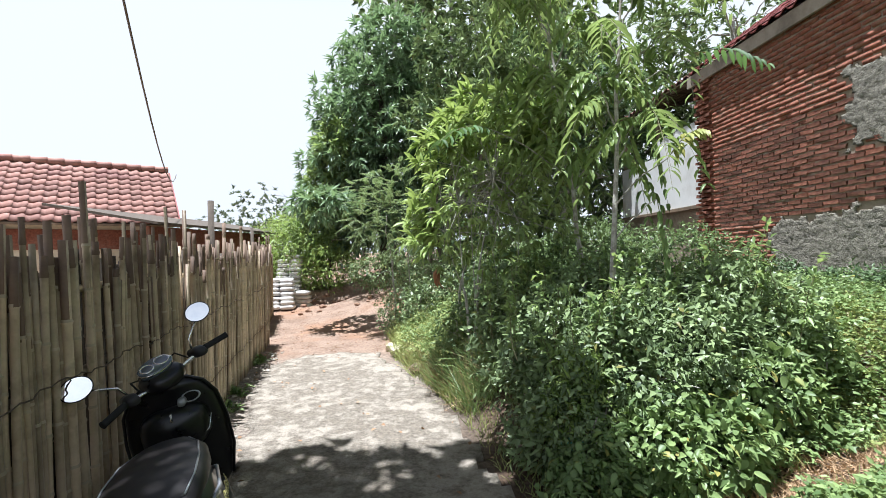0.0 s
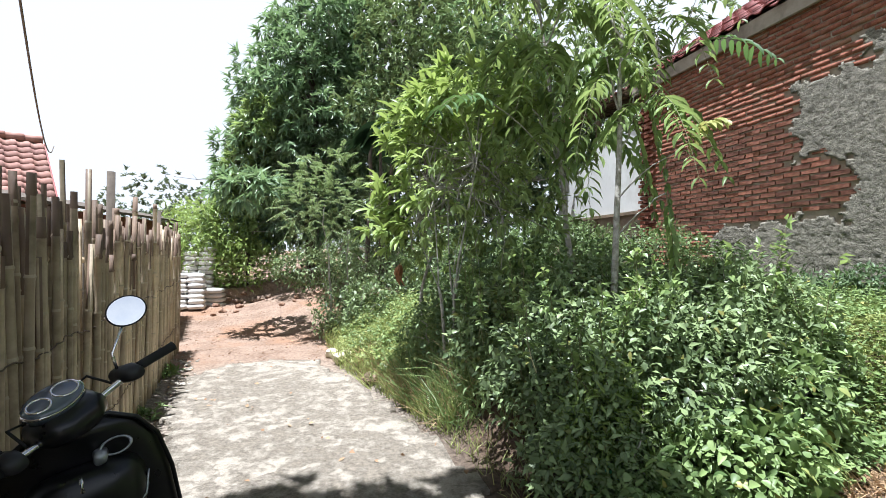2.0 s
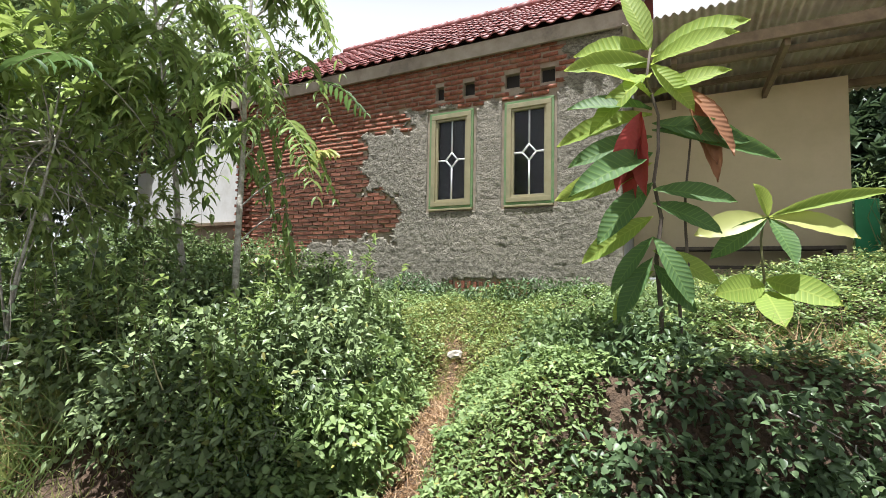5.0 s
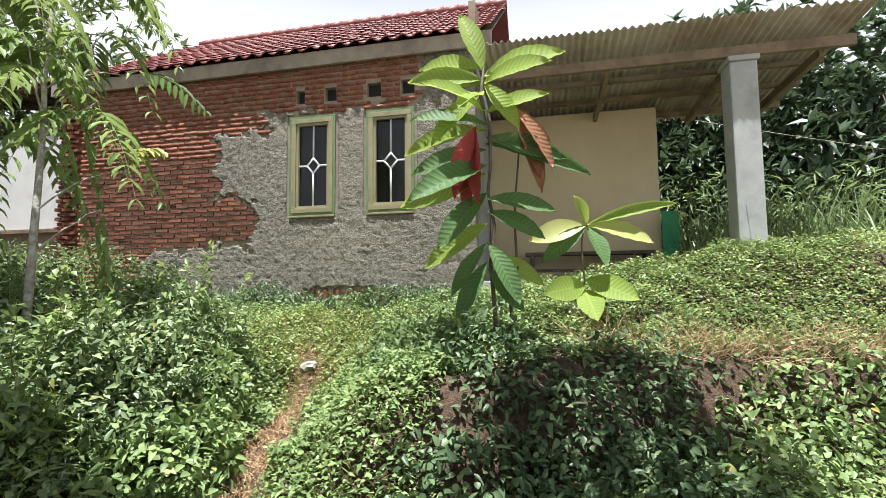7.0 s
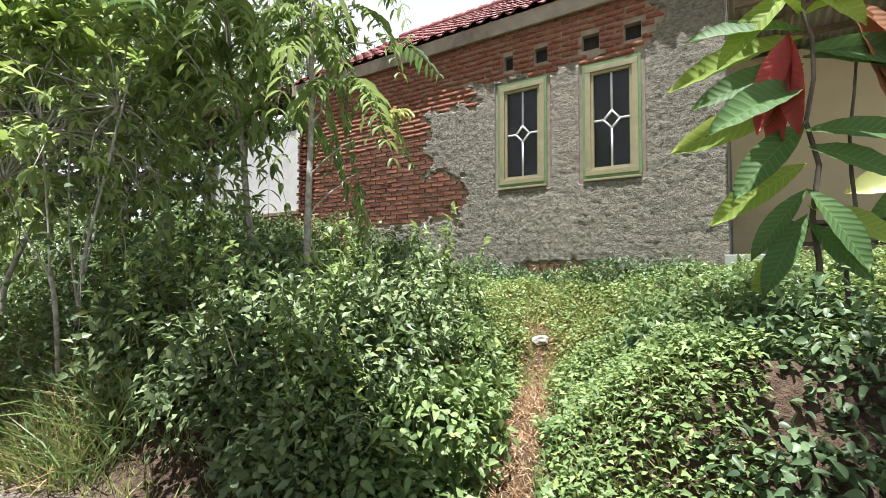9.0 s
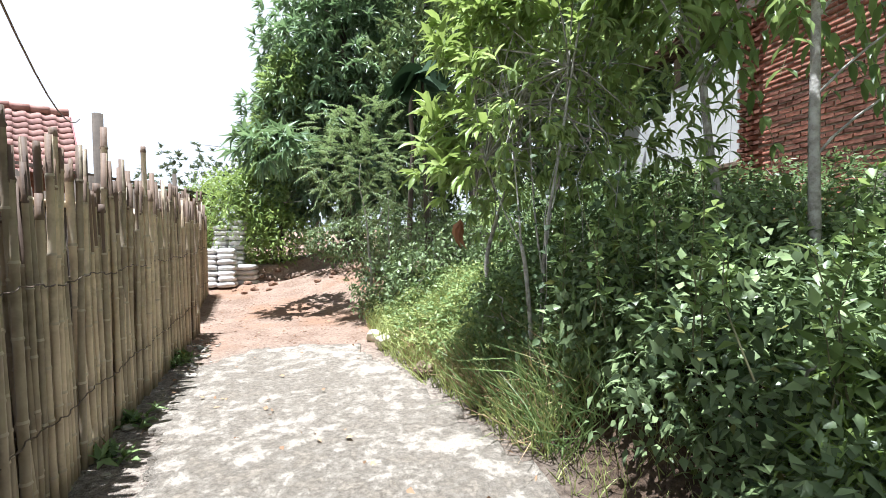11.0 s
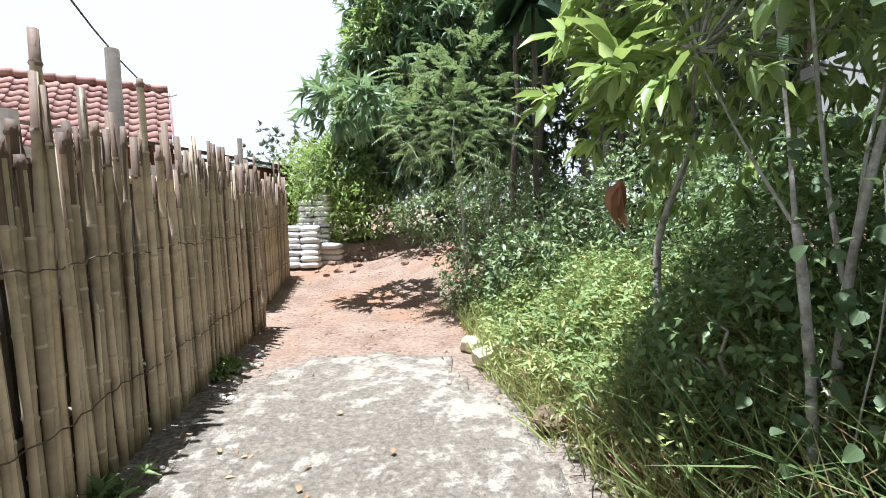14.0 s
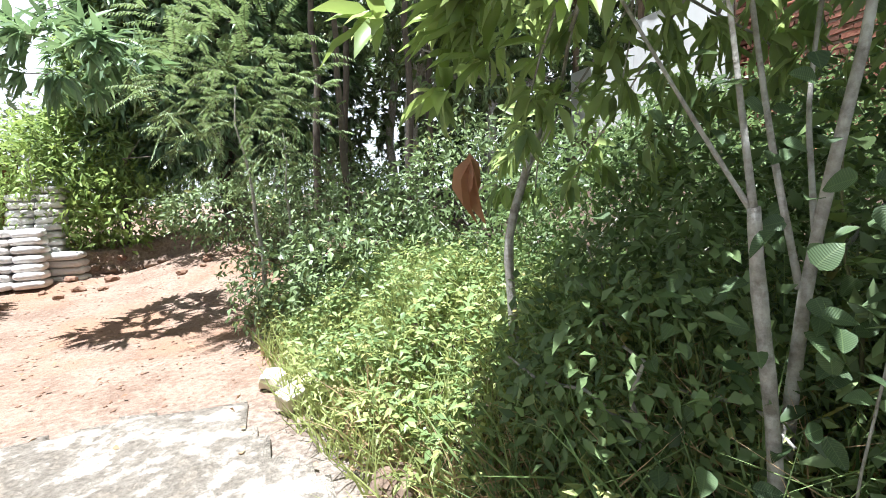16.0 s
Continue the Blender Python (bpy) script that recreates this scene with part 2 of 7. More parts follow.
def concrete_material():
    """Worn lane concrete: pale skin flaking off darker gritty patches, with pits."""
    m, n, l, b = nodes_of("concrete")
    v = coords(n)
    big, mid, fine, pit = noise_node(n, l, 0.9, 4, 0.6, v), noise_node(n, l, 6.5, 10, 0.76, v), noise_node(n, l, 30.0, 5, 0.75, v), noise_node(n, l, 120.0, 2, 0.5, v)
    flake = ramped(n, l, mixed(n, l, 0.3, mid.outputs["Fac"], big.outputs["Fac"]), 0.455, 0.535)
    skin = mixed(n, l, ramped(n, l, fine.outputs["Fac"], 0.35, 0.65), (0.375, 0.325, 0.26), (0.48, 0.425, 0.345))
    grit = mixed(n, l, ramped(n, l, fine.outputs["Fac"], 0.38, 0.60), (0.17, 0.142, 0.106), (0.32, 0.275, 0.215))
    col = mixed(n, l, flake, grit, skin)
    col = mixed(n, l, ramped(n, l, pit.outputs["Fac"], 0.55, 0.67, (0, 0, 0), (0.6, 0.6, 0.6)), col, (0.17, 0.15, 0.12))
    l.new(col, b.inputs["Base Color"])
    b.inputs["Roughness"].default_value = 0.92
    bumped(n, l, b, mixed(n, l, 0.35, mixed(n, l, 0.6, flake, fine.outputs["Fac"]), pit.outputs["Fac"]), 1.0, 0.035)
    return m


M_CONC = concrete_material()
M_BAMBOO = surface("bamboo", (0.34, 0.27, 0.18), (0.62, 0.51, 0.355), 3.5, 0.55, 0.25, 70.0, c3=(0.17, 0.125, 0.08), patch=2.2, random_value=0.35)
M_BAMBOO_TOP = surface("bamboo_weathered", (0.13, 0.085, 0.06), (0.22, 0.15, 0.10), 5.0, 0.7, 0.3, 60.0, random_value=0.25)
M_NODE = surface("bamboo_node", (0.42, 0.36, 0.26), (0.58, 0.5, 0.37), 9.0, 0.7, 0.2, 60.0)
M_TWINE = surface("wire", (0.08, 0.06, 0.045), (0.15, 0.11, 0.08), 30, 0.7, 0.0)
M_BRICK = surface("brick", (0.125, 0.042, 0.025), (0.27, 0.10, 0.058), 22.0, 0.9, 1.0, 70.0, c3=(0.21, 0.115, 0.075), patch=4.5, random_value=0.4)
M_MORTAR = surface("mortar", (0.25, 0.20, 0.15), (0.38, 0.32, 0.25), 8.0, 0.95, 0.6, 60.0, c3=(0.27, 0.20, 0.15), patch=1.5)
def render_material():
    """Rough-thrown cement render: ragged level ridges with shade painted into the hollows, and broad stains."""
    m, n, l, b = nodes_of("rough_render")
    mp = n.new("ShaderNodeMapping")
    mp.inputs["Scale"].default_value = (1.0, 0.75, 1.25)
    l.new(coords(n), mp.inputs["Vector"])
    v = mp.outputs["Vector"]
    ridge, fine, stain = noise_node(n, l, 25.0, 7, 0.74, v), noise_node(n, l, 70.0, 4, 0.7, v), noise_node(n, l, 0.9, 4, 0.6, v)
    # hollows between ridges coloured darker, as the relief's shadows
    col = mixed(n, l, ramped(n, l, ridge.outputs["Fac"], 0.40, 0.60), (0.10, 0.092, 0.068), (0.345, 0.32, 0.255))
    col = mixed(n, l, ramped(n, l, fine.outputs["Fac"], 0.35, 0.65, (0.35,) * 3, (0, 0, 0)), col, (0.22, 0.19, 0.15))
    col = mixed(n, l, ramped(n, l, stain.outputs["Fac"], 0.42, 0.66, (0, 0, 0), (0.35,) * 3), col, (0.36, 0.32, 0.255))
    l.new(col, b.inputs["Base Color"])
    b.inputs["Roughness"].default_value = 0.95
    bumped(n, l, b, mixed(n, l, 0.4, ridge.outputs["Fac"], fine.outputs["Fac"]), 1.0, 0.06)
    return m


M_PLASTER = render_material()
M_TILE = surface("clay_tile", (0.27, 0.125, 0.095), (0.38, 0.21, 0.165), 3.0, 0.75, 0.35, 40.0, c3=(0.17, 0.07, 0.06), patch=0.8, random_value=0.22)
M_TILE_OLD = surface("clay_tile_red", (0.17, 0.04, 0.038), (0.28, 0.075, 0.06), 3.0, 0.6, 0.35, 40.0, c3=(0.15, 0.05, 0.05), patch=0.8, random_value=0.2)
M_WOOD = surface("weathered_wood", (0.16, 0.115, 0.075), (0.27, 0.2, 0.13), 4.0, 0.8, 0.4, 50.0, c3=(0.10, 0.07, 0.05))
M_FASCIA = surface("fascia_wood", (0.24, 0.2, 0.155), (0.36, 0.31, 0.25), 4.0, 0.85, 0.4, 50.0, c3=(0.13, 0.10, 0.08))
M_BEIGE = surface("beige_paint", (0.50, 0.42, 0.27), (0.60, 0.50, 0.34), 1.2, 0.85, 0.15, 30.0, c3=(0.42, 0.34, 0.22), patch=0.6)
M_CEMENT = surface("cement_render", (0.33, 0.34, 0.335), (0.44, 0.45, 0.44), 3.0, 0.85, 0.3, 45.0, c3=(0.26, 0.26, 0.25), patch=1.0)
M_WHITE = surface("white_board", (0.72, 0.72, 0.70), (0.80, 0.80, 0.78), 1.5, 0.6, 0.05, 30.0, c3=(0.60, 0.59, 0.55), patch=1.0)
M_CREAM = surface("cream_paint", (0.27, 0.235, 0.13), (0.35, 0.31, 0.185), 4.0, 0.6, 0.15, 60.0, c3=(0.20, 0.20, 0.11), patch=2.5)
M_GREEN = surface("green_paint", (0.10, 0.20, 0.075), (0.16, 0.26, 0.11), 5.0, 0.6, 0.15, 60.0, c3=(0.24, 0.27, 0.15), patch=3.0)
M_GREEN2 = surface("green_enamel", (0.01, 0.20, 0.07), (0.015, 0.25, 0.09), 3.0, 0.5, 0.05, 40.0)
M_GRILLE = surface("white_metal", (0.66, 0.66, 0.64), (0.74, 0.74, 0.72), 8.0, 0.45, 0.05, 40.0)
# near-black that paints the shade of rooms and openings
M_ROOM_SHADE = surface("interior_shade_black", (0.02, 0.018, 0.016), (0.03, 0.026, 0.022), 2.0, 0.9, 0.0)
M_CORR = surface("corrugated_sheet", (0.35, 0.305, 0.25), (0.46, 0.405, 0.335), 2.0, 0.55, 0.1, 30.0, c3=(0.26, 0.19, 0.13), patch=0.9, metal=0.15)
M_SOIL = surface("red_soil", (0.22, 0.13, 0.085), (0.32, 0.20, 0.13), 4.0, 0.95, 0.7, 30.0, c3=(0.12, 0.055, 0.035), dist=0.04)
M_STONE = surface("stone", (0.30, 0.27, 0.22), (0.42, 0.39, 0.33), 6.0, 0.9, 0.6, 40.0, random_value=0.3)
M_BLOCK = surface("pale_block", (0.62, 0.60, 0.57), (0.74, 0.72, 0.69), 6.0, 0.85, 0.3, 50.0, c3=(0.5, 0.46, 0.42), patch=2.0, random_value=0.12)
M_CREAMSTONE = surface("cream_stone", (0.56, 0.50, 0.36), (0.66, 0.60, 0.45), 6.0, 0.85, 0.3, 50.0)
M_BARK = surface("bark", (0.20, 0.18, 0.15), (0.48, 0.45, 0.40), 26.0, 0.9, 0.6, 70.0, c3=(0.50, 0.49, 0.44), patch=15.0)
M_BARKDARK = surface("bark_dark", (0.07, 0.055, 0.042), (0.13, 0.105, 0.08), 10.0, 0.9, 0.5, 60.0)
M_TWIG = surface("green_twig", (0.12, 0.12, 0.05), (0.2, 0.19, 0.09), 10.0, 0.7, 0.1)
M_DRY = leafy("dry_leaf", (0.22, 0.13, 0.06), (0.42, 0.28, 0.14), (0.4, 0.25, 0.1), 0.7, 0.2)
M_STRAW = leafy("straw", (0.34, 0.23, 0.11), (0.54, 0.40, 0.21), (0.4, 0.3, 0.12), 0.7, 0.2)
M_L_MANGO = leafy("leaf_dark_glossy", (0.028, 0.085, 0.048), (0.22, 0.38, 0.175), (0.28, 0.48, 0.12), 0.32, 0.34, spec=0.45)
M_L_BUSH = leafy("leaf_shrub", (0.024, 0.06, 0.024), (0.23, 0.35, 0.13), (0.26, 0.42, 0.09), 0.36, 0.2, warm=(0.20, 0.20, 0.06))
M_L_WEED = leafy("leaf_weed", (0.06, 0.14, 0.035), (0.22, 0.35, 0.10), (0.3, 0.46, 0.08), 0.42, 0.25, warm=(0.30, 0.28, 0.08))
M_L_BRIGHT = leafy("leaf_young", (0.11, 0.22, 0.04), (0.27, 0.42, 0.08), (0.40, 0.56, 0.07), 0.38, 0.42)
M_L_FEATHER = leafy("leaf_feathered", (0.09, 0.18, 0.06), (0.22, 0.34, 0.13), (0.3, 0.46, 0.1), 0.45, 0.4)
M_L_FROND = leafy("leaf_frond", (0.05, 0.125, 0.035), (0.24, 0.38, 0.10), (0.42, 0.60, 0.11), 0.34, 0.48)
M_L_LANE = leafy("leaf_lane_tree", (0.09, 0.18, 0.06), (0.30, 0.44, 0.14), (0.50, 0.68, 0.15), 0.34, 0.62)
M_L_MID = leafy("leaf_yard_shrub", (0.035, 0.085, 0.028), (0.17, 0.28, 0.09), (0.28, 0.44, 0.10), 0.38, 0.36)
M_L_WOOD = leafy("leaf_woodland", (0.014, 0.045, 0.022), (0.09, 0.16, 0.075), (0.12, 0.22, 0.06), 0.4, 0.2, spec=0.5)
M_L_VINE = leafy("leaf_vine", (0.025, 0.065, 0.022), (0.085, 0.155, 0.055), (0.20, 0.32, 0.10), 0.5, 0.3, veins=0.35, spec=0.35)
M_L_CREEPER = leafy("leaf_creeper", (0.02, 0.055, 0.022), (0.11, 0.20, 0.075), (0.16, 0.28, 0.07), 0.4, 0.2)
M_CLOD = surface("dry_clod", (0.12, 0.08, 0.055), (0.25, 0.18, 0.13), 14.0, 0.95, 0.8, 50.0)
M_L_YELLOW = leafy("leaf_yellow_green", (0.22, 0.30, 0.06), (0.40, 0.46, 0.12), (0.5, 0.5, 0.1), 0.42, 0.4)
M_L_GRASS = leafy("grass_blade", (0.15, 0.24, 0.05), (0.36, 0.45, 0.12), (0.42, 0.5, 0.1), 0.45, 0.38, warm=(0.42, 0.36, 0.14))
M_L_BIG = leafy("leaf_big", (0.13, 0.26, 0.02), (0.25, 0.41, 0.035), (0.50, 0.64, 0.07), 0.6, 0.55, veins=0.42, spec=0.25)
# darker copy of the big leaf, its shade put into the colour
M_L_BIG_SHADED = leafy("leaf_big_shaded", (0.035, 0.10, 0.025), (0.08, 0.19, 0.05), (0.20, 0.38, 0.06), 0.55, 0.4, veins=0.35, spec=0.25)
# near-black dull leaf, shade put into its colour
M_L_SHADE = leafy("leaf_big_shade", (0.012, 0.035, 0.014), (0.03, 0.07, 0.03), (0.05, 0.11, 0.03), 0.8, 0.1, spec=0.1)
M_L_RED = leafy("leaf_red", (0.26, 0.025, 0.02), (0.42, 0.06, 0.045), (0.5, 0.05, 0.04), 0.45, 0.4, veins=0.4)
M_L_COPPER = leafy("leaf_copper", (0.20, 0.08, 0.035), (0.36, 0.18, 0.08), (0.4, 0.2, 0.08), 0.5, 0.35, veins=0.3)
M_L_DIST = leafy("leaf_distant", (0.06, 0.10, 0.055), (0.13, 0.19, 0.10), (0.16, 0.24, 0.1), 0.6, 0.25)

# ---- ground ----
def smooth01(a, b, x):
    q = np.clip((x - a) / (b - a), 0, 1)
    return q * q * (3 - 2 * q)


def lane_edge(y):
    """The right edge of the lane."""
    return np.interp(y, [-6, 1.0, 2.2, 3.0, 4.6, 5.3, 6.1, 7.0, 7.8, 8.8, 10.0, 12.0, 16.0], [2.6, 2.6, 2.3, 1.74, 1.42, 1.22, 0.96, 0.66, 0.62, 0.42, 0.25, 0.6, 0.6])


def bumps(x, y, s):
    return np.sin(1.7 * x / s + 0.6 * np.sin(2.3 * y / s)) * np.sin(1.9 * y / s + 0.8 * np.sin(1.3 * x / s + 1))


def ground_z(x, y):
    """The lie of the land: a level lane, a bank to the house's yard, a rise at the lane's end."""
    x, y = np.asarray(x, float), np.asarray(y, float)
    e = lane_edge(y)
    # yard on the house's side
    lip = np.interp(y, [-8, -1.0, 0.0, 1.3, 2.0, 2.4, 3.0, 3.4, 4.0, 5.0, 8.0, 14.0], [4.7, 4.6, 4.2, 3.45, 3.3, 3.6, 4.2, 3.6, 2.5, 2.1, 1.7, 1.6])
    top = np.interp(y, [-8, -1.0, 1.3, 2.0, 2.6, 3.3, 3.9, 5.0, 7.0, 9.0, 12.0], [0.85, 0.78, 0.80, 0.66, 0.25, 0.25, 0.5, 0.62, 0.5, 0.45, 0.75])
    steep = smooth01(2.2, 1.4, y)
    foot = e + steep * np.maximum(lip - 0.55 - e, 0)
    low = 0.10 * smooth01(0, 1, (x - e) / np.maximum(foot - e, 0.3)) * steep
    face = low + smooth01(0, 1, (x - foot) / np.maximum(lip - foot, 0.3)) * (top - low)
    wall_base = np.interp(y, [-8, -1.5, 1.0, 4.0, 8.0, 14.0], [1.9, 1.72, 1.22, 1.03, 1.15, 1.35])
    back = smooth01(0, 1, (x - lip) / np.maximum(6.3 - lip, 0.5)) * (wall_base - top)
    z = np.where(x > e, face + np.maximum(back, 0), 0.0)
    z = z + np.where(x > 7.0, 0.03 * np.minimum(x - 7.0, 30), 0)
    # rise beyond the lane's end
    far = np.clip((y - 8.6) / 3.6, 0, 1)
    amp = 0.22 + 0.45 * smooth01(-1.6, 0.3, x) + 0.36 * smooth01(12.62, 12.85, y + 0.15 * np.sin(2.3 * x)) * smooth01(1.2, 0.4, x)
    z = np.where(x <= e, z + amp * far ** 1.5, z + 0.25 * far * np.exp(-((x - e) / 2.0) ** 2))
    z = z + np.where(y > 12.2, 0.02 * np.minimum(y - 12.2, 60), 0)
    out = np.where((x > e + 0.2), 0.035, 0.008)
    return z + out * bumps(x, y, 0.35) + 0.4 * out * bumps(x + 3, y + 1, 0.11)


def steps(pieces):
    return np.unique(np.round(np.concatenate([np.arange(a, b, d) for a, b, d in pieces]), 4))


gx = steps([(-600, -80, 65), (-80, -12, 4), (-12, -4, 0.6), (-4, 8.2, 0.10), (8.2, 16, 0.6), (16, 80, 4), (80, 601, 65)])
gy = steps([(-600, -80, 65), (-80, -8, 4), (-8, -3, 0.5), (-3, 13.6, 0.10), (13.6, 22, 0.6), (22, 80, 4), (80, 601, 65)])
GX, GY = np.meshgrid(gx, gy, indexing="ij")
GZ = ground_z(GX, GY)
nx, ny = len(gx), len(gy)
ii, jj = np.meshgrid(np.arange(nx - 1), np.arange(ny - 1), indexing="ij")
gf = np.stack([ii * ny + jj, (ii + 1) * ny + jj, (ii + 1) * ny + jj + 1, ii * ny + jj + 1], -1).reshape(-1, 4)


def ground_material():
    m, n, l, b = nodes_of("earth")
    v = coords(n)
    a = noise_node(n, l, 2.2, 6, 0.7, v)
    f = noise_node(n, l, 24.0, 4, 0.7, v)
    p = noise_node(n, l, 0.7, 4, 0.6, v)
    dirt = mixed(n, l, ramped(n, l, mixed(n, l, 0.5, a.outputs["Fac"], f.outputs["Fac"]), 0.42, 0.6), (0.22, 0.145, 0.10), (0.40, 0.29, 0.215))
    dirt = mixed(n, l, ramped(n, l, p.outputs["Fac"], 0.48, 0.62), dirt, (0.33, 0.195, 0.12))
    soil = mixed(n, l, ramped(n, l, f.outputs["Fac"], 0.3, 0.7), (0.04, 0.025, 0.016), (0.125, 0.08, 0.048))
    sep = n.new("ShaderNodeSeparateXYZ")
    l.new(v, sep.inputs[0])
    # weathered grey grit near the concrete, red earth beyond the lane's end
    far = n.new("ShaderNodeMapRange")
    far.inputs["From Min"].default_value, far.inputs["From Max"].default_value = 6.6, 7.8
    l.new(sep.outputs["Y"], far.inputs["Value"])
    grit = mixed(n, l, ramped(n, l, f.outputs["Fac"], 0.4, 0.6), (0.17, 0.135, 0.105), (0.36, 0.31, 0.25))
    lane = mixed(n, l, far.outputs["Result"], grit, dirt)
    side = n.new("ShaderNodeMapRange")
    side.inputs["From Min"].default_value, side.inputs["From Max"].default_value, side.inputs["To Max"].default_value = 1.0, 2.0, 1.5
    l.new(sep.outputs["X"], side.inputs["Value"])
    wob = n.new("ShaderNodeMath")
    wob.operation = "MULTIPLY_ADD"
    wob.inputs[1].default_value, wob.inputs[2].default_value = 0.8, -0.4
    l.new(a.outputs["Fac"], wob.inputs[0])
    add = n.new("ShaderNodeMath")
    add.operation, add.use_clamp = "ADD", True
    l.new(side.outputs["Result"], add.inputs[0])
    l.new(wob.outputs[0], add.inputs[1])
    l.new(mixed(n, l, add.outputs[0], lane, soil), b.inputs["Base Color"])
    b.inputs["Roughness"].default_value = 0.95
    bumped(n, l, b, mixed(n, l, 0.5, a.outputs["Fac"], f.outputs["Fac"]), 1.0, 0.09)
    return m


M_EARTH = ground_material()
ground = part("ground", mesh_np("ground", np.stack([GX, GY, GZ], -1).reshape(-1, 3), gf, smooth=True), M_EARTH, None)
tagged(ground, "red earth and grit with trodden soil under the weeds", "ground", kind="structure")


def outline_mask(x, y):
    """Inside the concrete of the lane, with a frayed edge."""
    left = np.interp(y, [-6, 2.0, 3.5, 4.5, 5.0, 5.7, 6.4, 6.8, 7.3], [0.3, 0.1, -0.25, -0.5, -0.66, -0.86, -1.05, -0.95, -0.72]) + 0.05 * bumps(x, y, 0.16)
    right = lane_edge(y) - 0.04 + 0.06 * bumps(x + 2, y, 0.2) - 0.12 * np.clip(y - 6.3, 0, 2)
    end = 7.05 + 0.42 * np.sin(np.clip((x + 1.25) / 1.9, 0, 1) * np.pi * 0.75) + 0.05 * bumps(x, y + 4, 0.14)
    return (x > left) & (x < right) & (y < end)


def slab():
    st = 0.06
    xs, ys = np.arange(-1.4, 2.7, st), np.arange(-5.5, 7.8, st)
    X, Y = np.meshgrid(xs, ys, indexing="ij")
    inside = outline_mask(X, Y)
    Z = ground_z(np.minimum(X, lane_edge(Y)), Y) * 0 + 0.032 + 0.006 * bumps(X, Y, 0.23) + 0.005 * bumps(X, Y, 0.07)
    idx = -np.ones(X.shape, int)
    idx[inside] = np.arange(inside.sum())
    V = np.stack([X, Y, Z], -1)[inside]
    c = inside[:-1, :-1] & inside[1:, :-1] & inside[1:, 1:] & inside[:-1, 1:]
    F = np.stack([idx[:-1, :-1], idx[1:, :-1], idx[1:, 1:], idx[:-1, 1:]], -1)[c]
    me = mesh_np("lane_concrete", V, F, smooth=True)
    bm = bmesh.new()
    bm.from_mesh(me)
    loose = [v for v in bm.verts if not v.link_faces]
    bmesh.ops.delete(bm, geom=loose, context="VERTS")
    rim = [e for e in bm.edges if len(e.link_faces) == 1]
    got = bmesh.ops.extrude_edge_only(bm, edges=rim)
    for v in [g for g in got["geom"] if isinstance(g, bmesh.types.BMVert)]:
        v.co.z -= 0.05
    return bm


pave = part("pavement", slab(), M_CONC, None)
tagged(pave, "worn pale rough concrete lane with a frayed edge", "pavement", kind="structure")

# ---- brick house on the bank ----
WX = 6.48                       # face of the house wall
WY0, WY1, WZ0, WZ1 = 1.70, 8.84, 0.9, 4.86
WIN = [(3.83, 4.50), (2.62, 3.27)]
WINZ = (2.44, 3.87)
VENTS = [(4.31, 4.45), (3.79, 3.98), (3.09, 3.31), (2.58, 2.78)]
VENTZ = (4.12, 4.33)
HOLES = [(a, b, *WINZ) for a, b in WIN] + [(a, b, *VENTZ) for a, b in VENTS]


def pierced(y0, y1, z0, z1, holes, x0, x1):
    """A wall across x0..x1 with openings, in blocks round them."""
    bm = bmesh.new()
    ys = sorted({y0, y1, *[h[0] for h in holes], *[h[1] for h in holes]})
    zs = sorted({z0, z1, *[h[2] for h in holes], *[h[3] for h in holes]})
    for a, b in zip(ys, ys[1:]):
        for c, d in zip(zs, zs[1:]):
            if not any(h[0] <= a and b <= h[1] and h[2] <= c and d <= h[3] for h in holes):
                box(bm, ((x0 + x1) / 2, (a + b) / 2, (c + d) / 2), (x1 - x0, b - a, d - c))
    return bm


wall = part("wall_west", pierced(WY0, WY1, WZ0, WZ1, HOLES, WX + 0.014, WX + 0.15), M_MORTAR, None)
tagged(wall, "unfinished house wall of red brick, half covered in rough grey render", "wall", kind="structure")


def rendered(y, z):
    """Where the wall is covered with render."""
    w = 0.10 * bumps(y, z, 0.17) + 0.05 * bumps(y + 2, z, 0.06)
    a = (z + w < 1.97) & (y + w < 7.15)
    b = (y + w < 5.13) & (z < 2.95)
    c = (y + w < 5.80) & (z > 2.72 + w) & (z + w < 3.72)
    d = (y + w < 4.98) & (z + w < 3.98)
    e = (y + w < 2.42) & (z < 5.2)
    return a | b | c | d | e


COURSE_ROUGH = 0.086


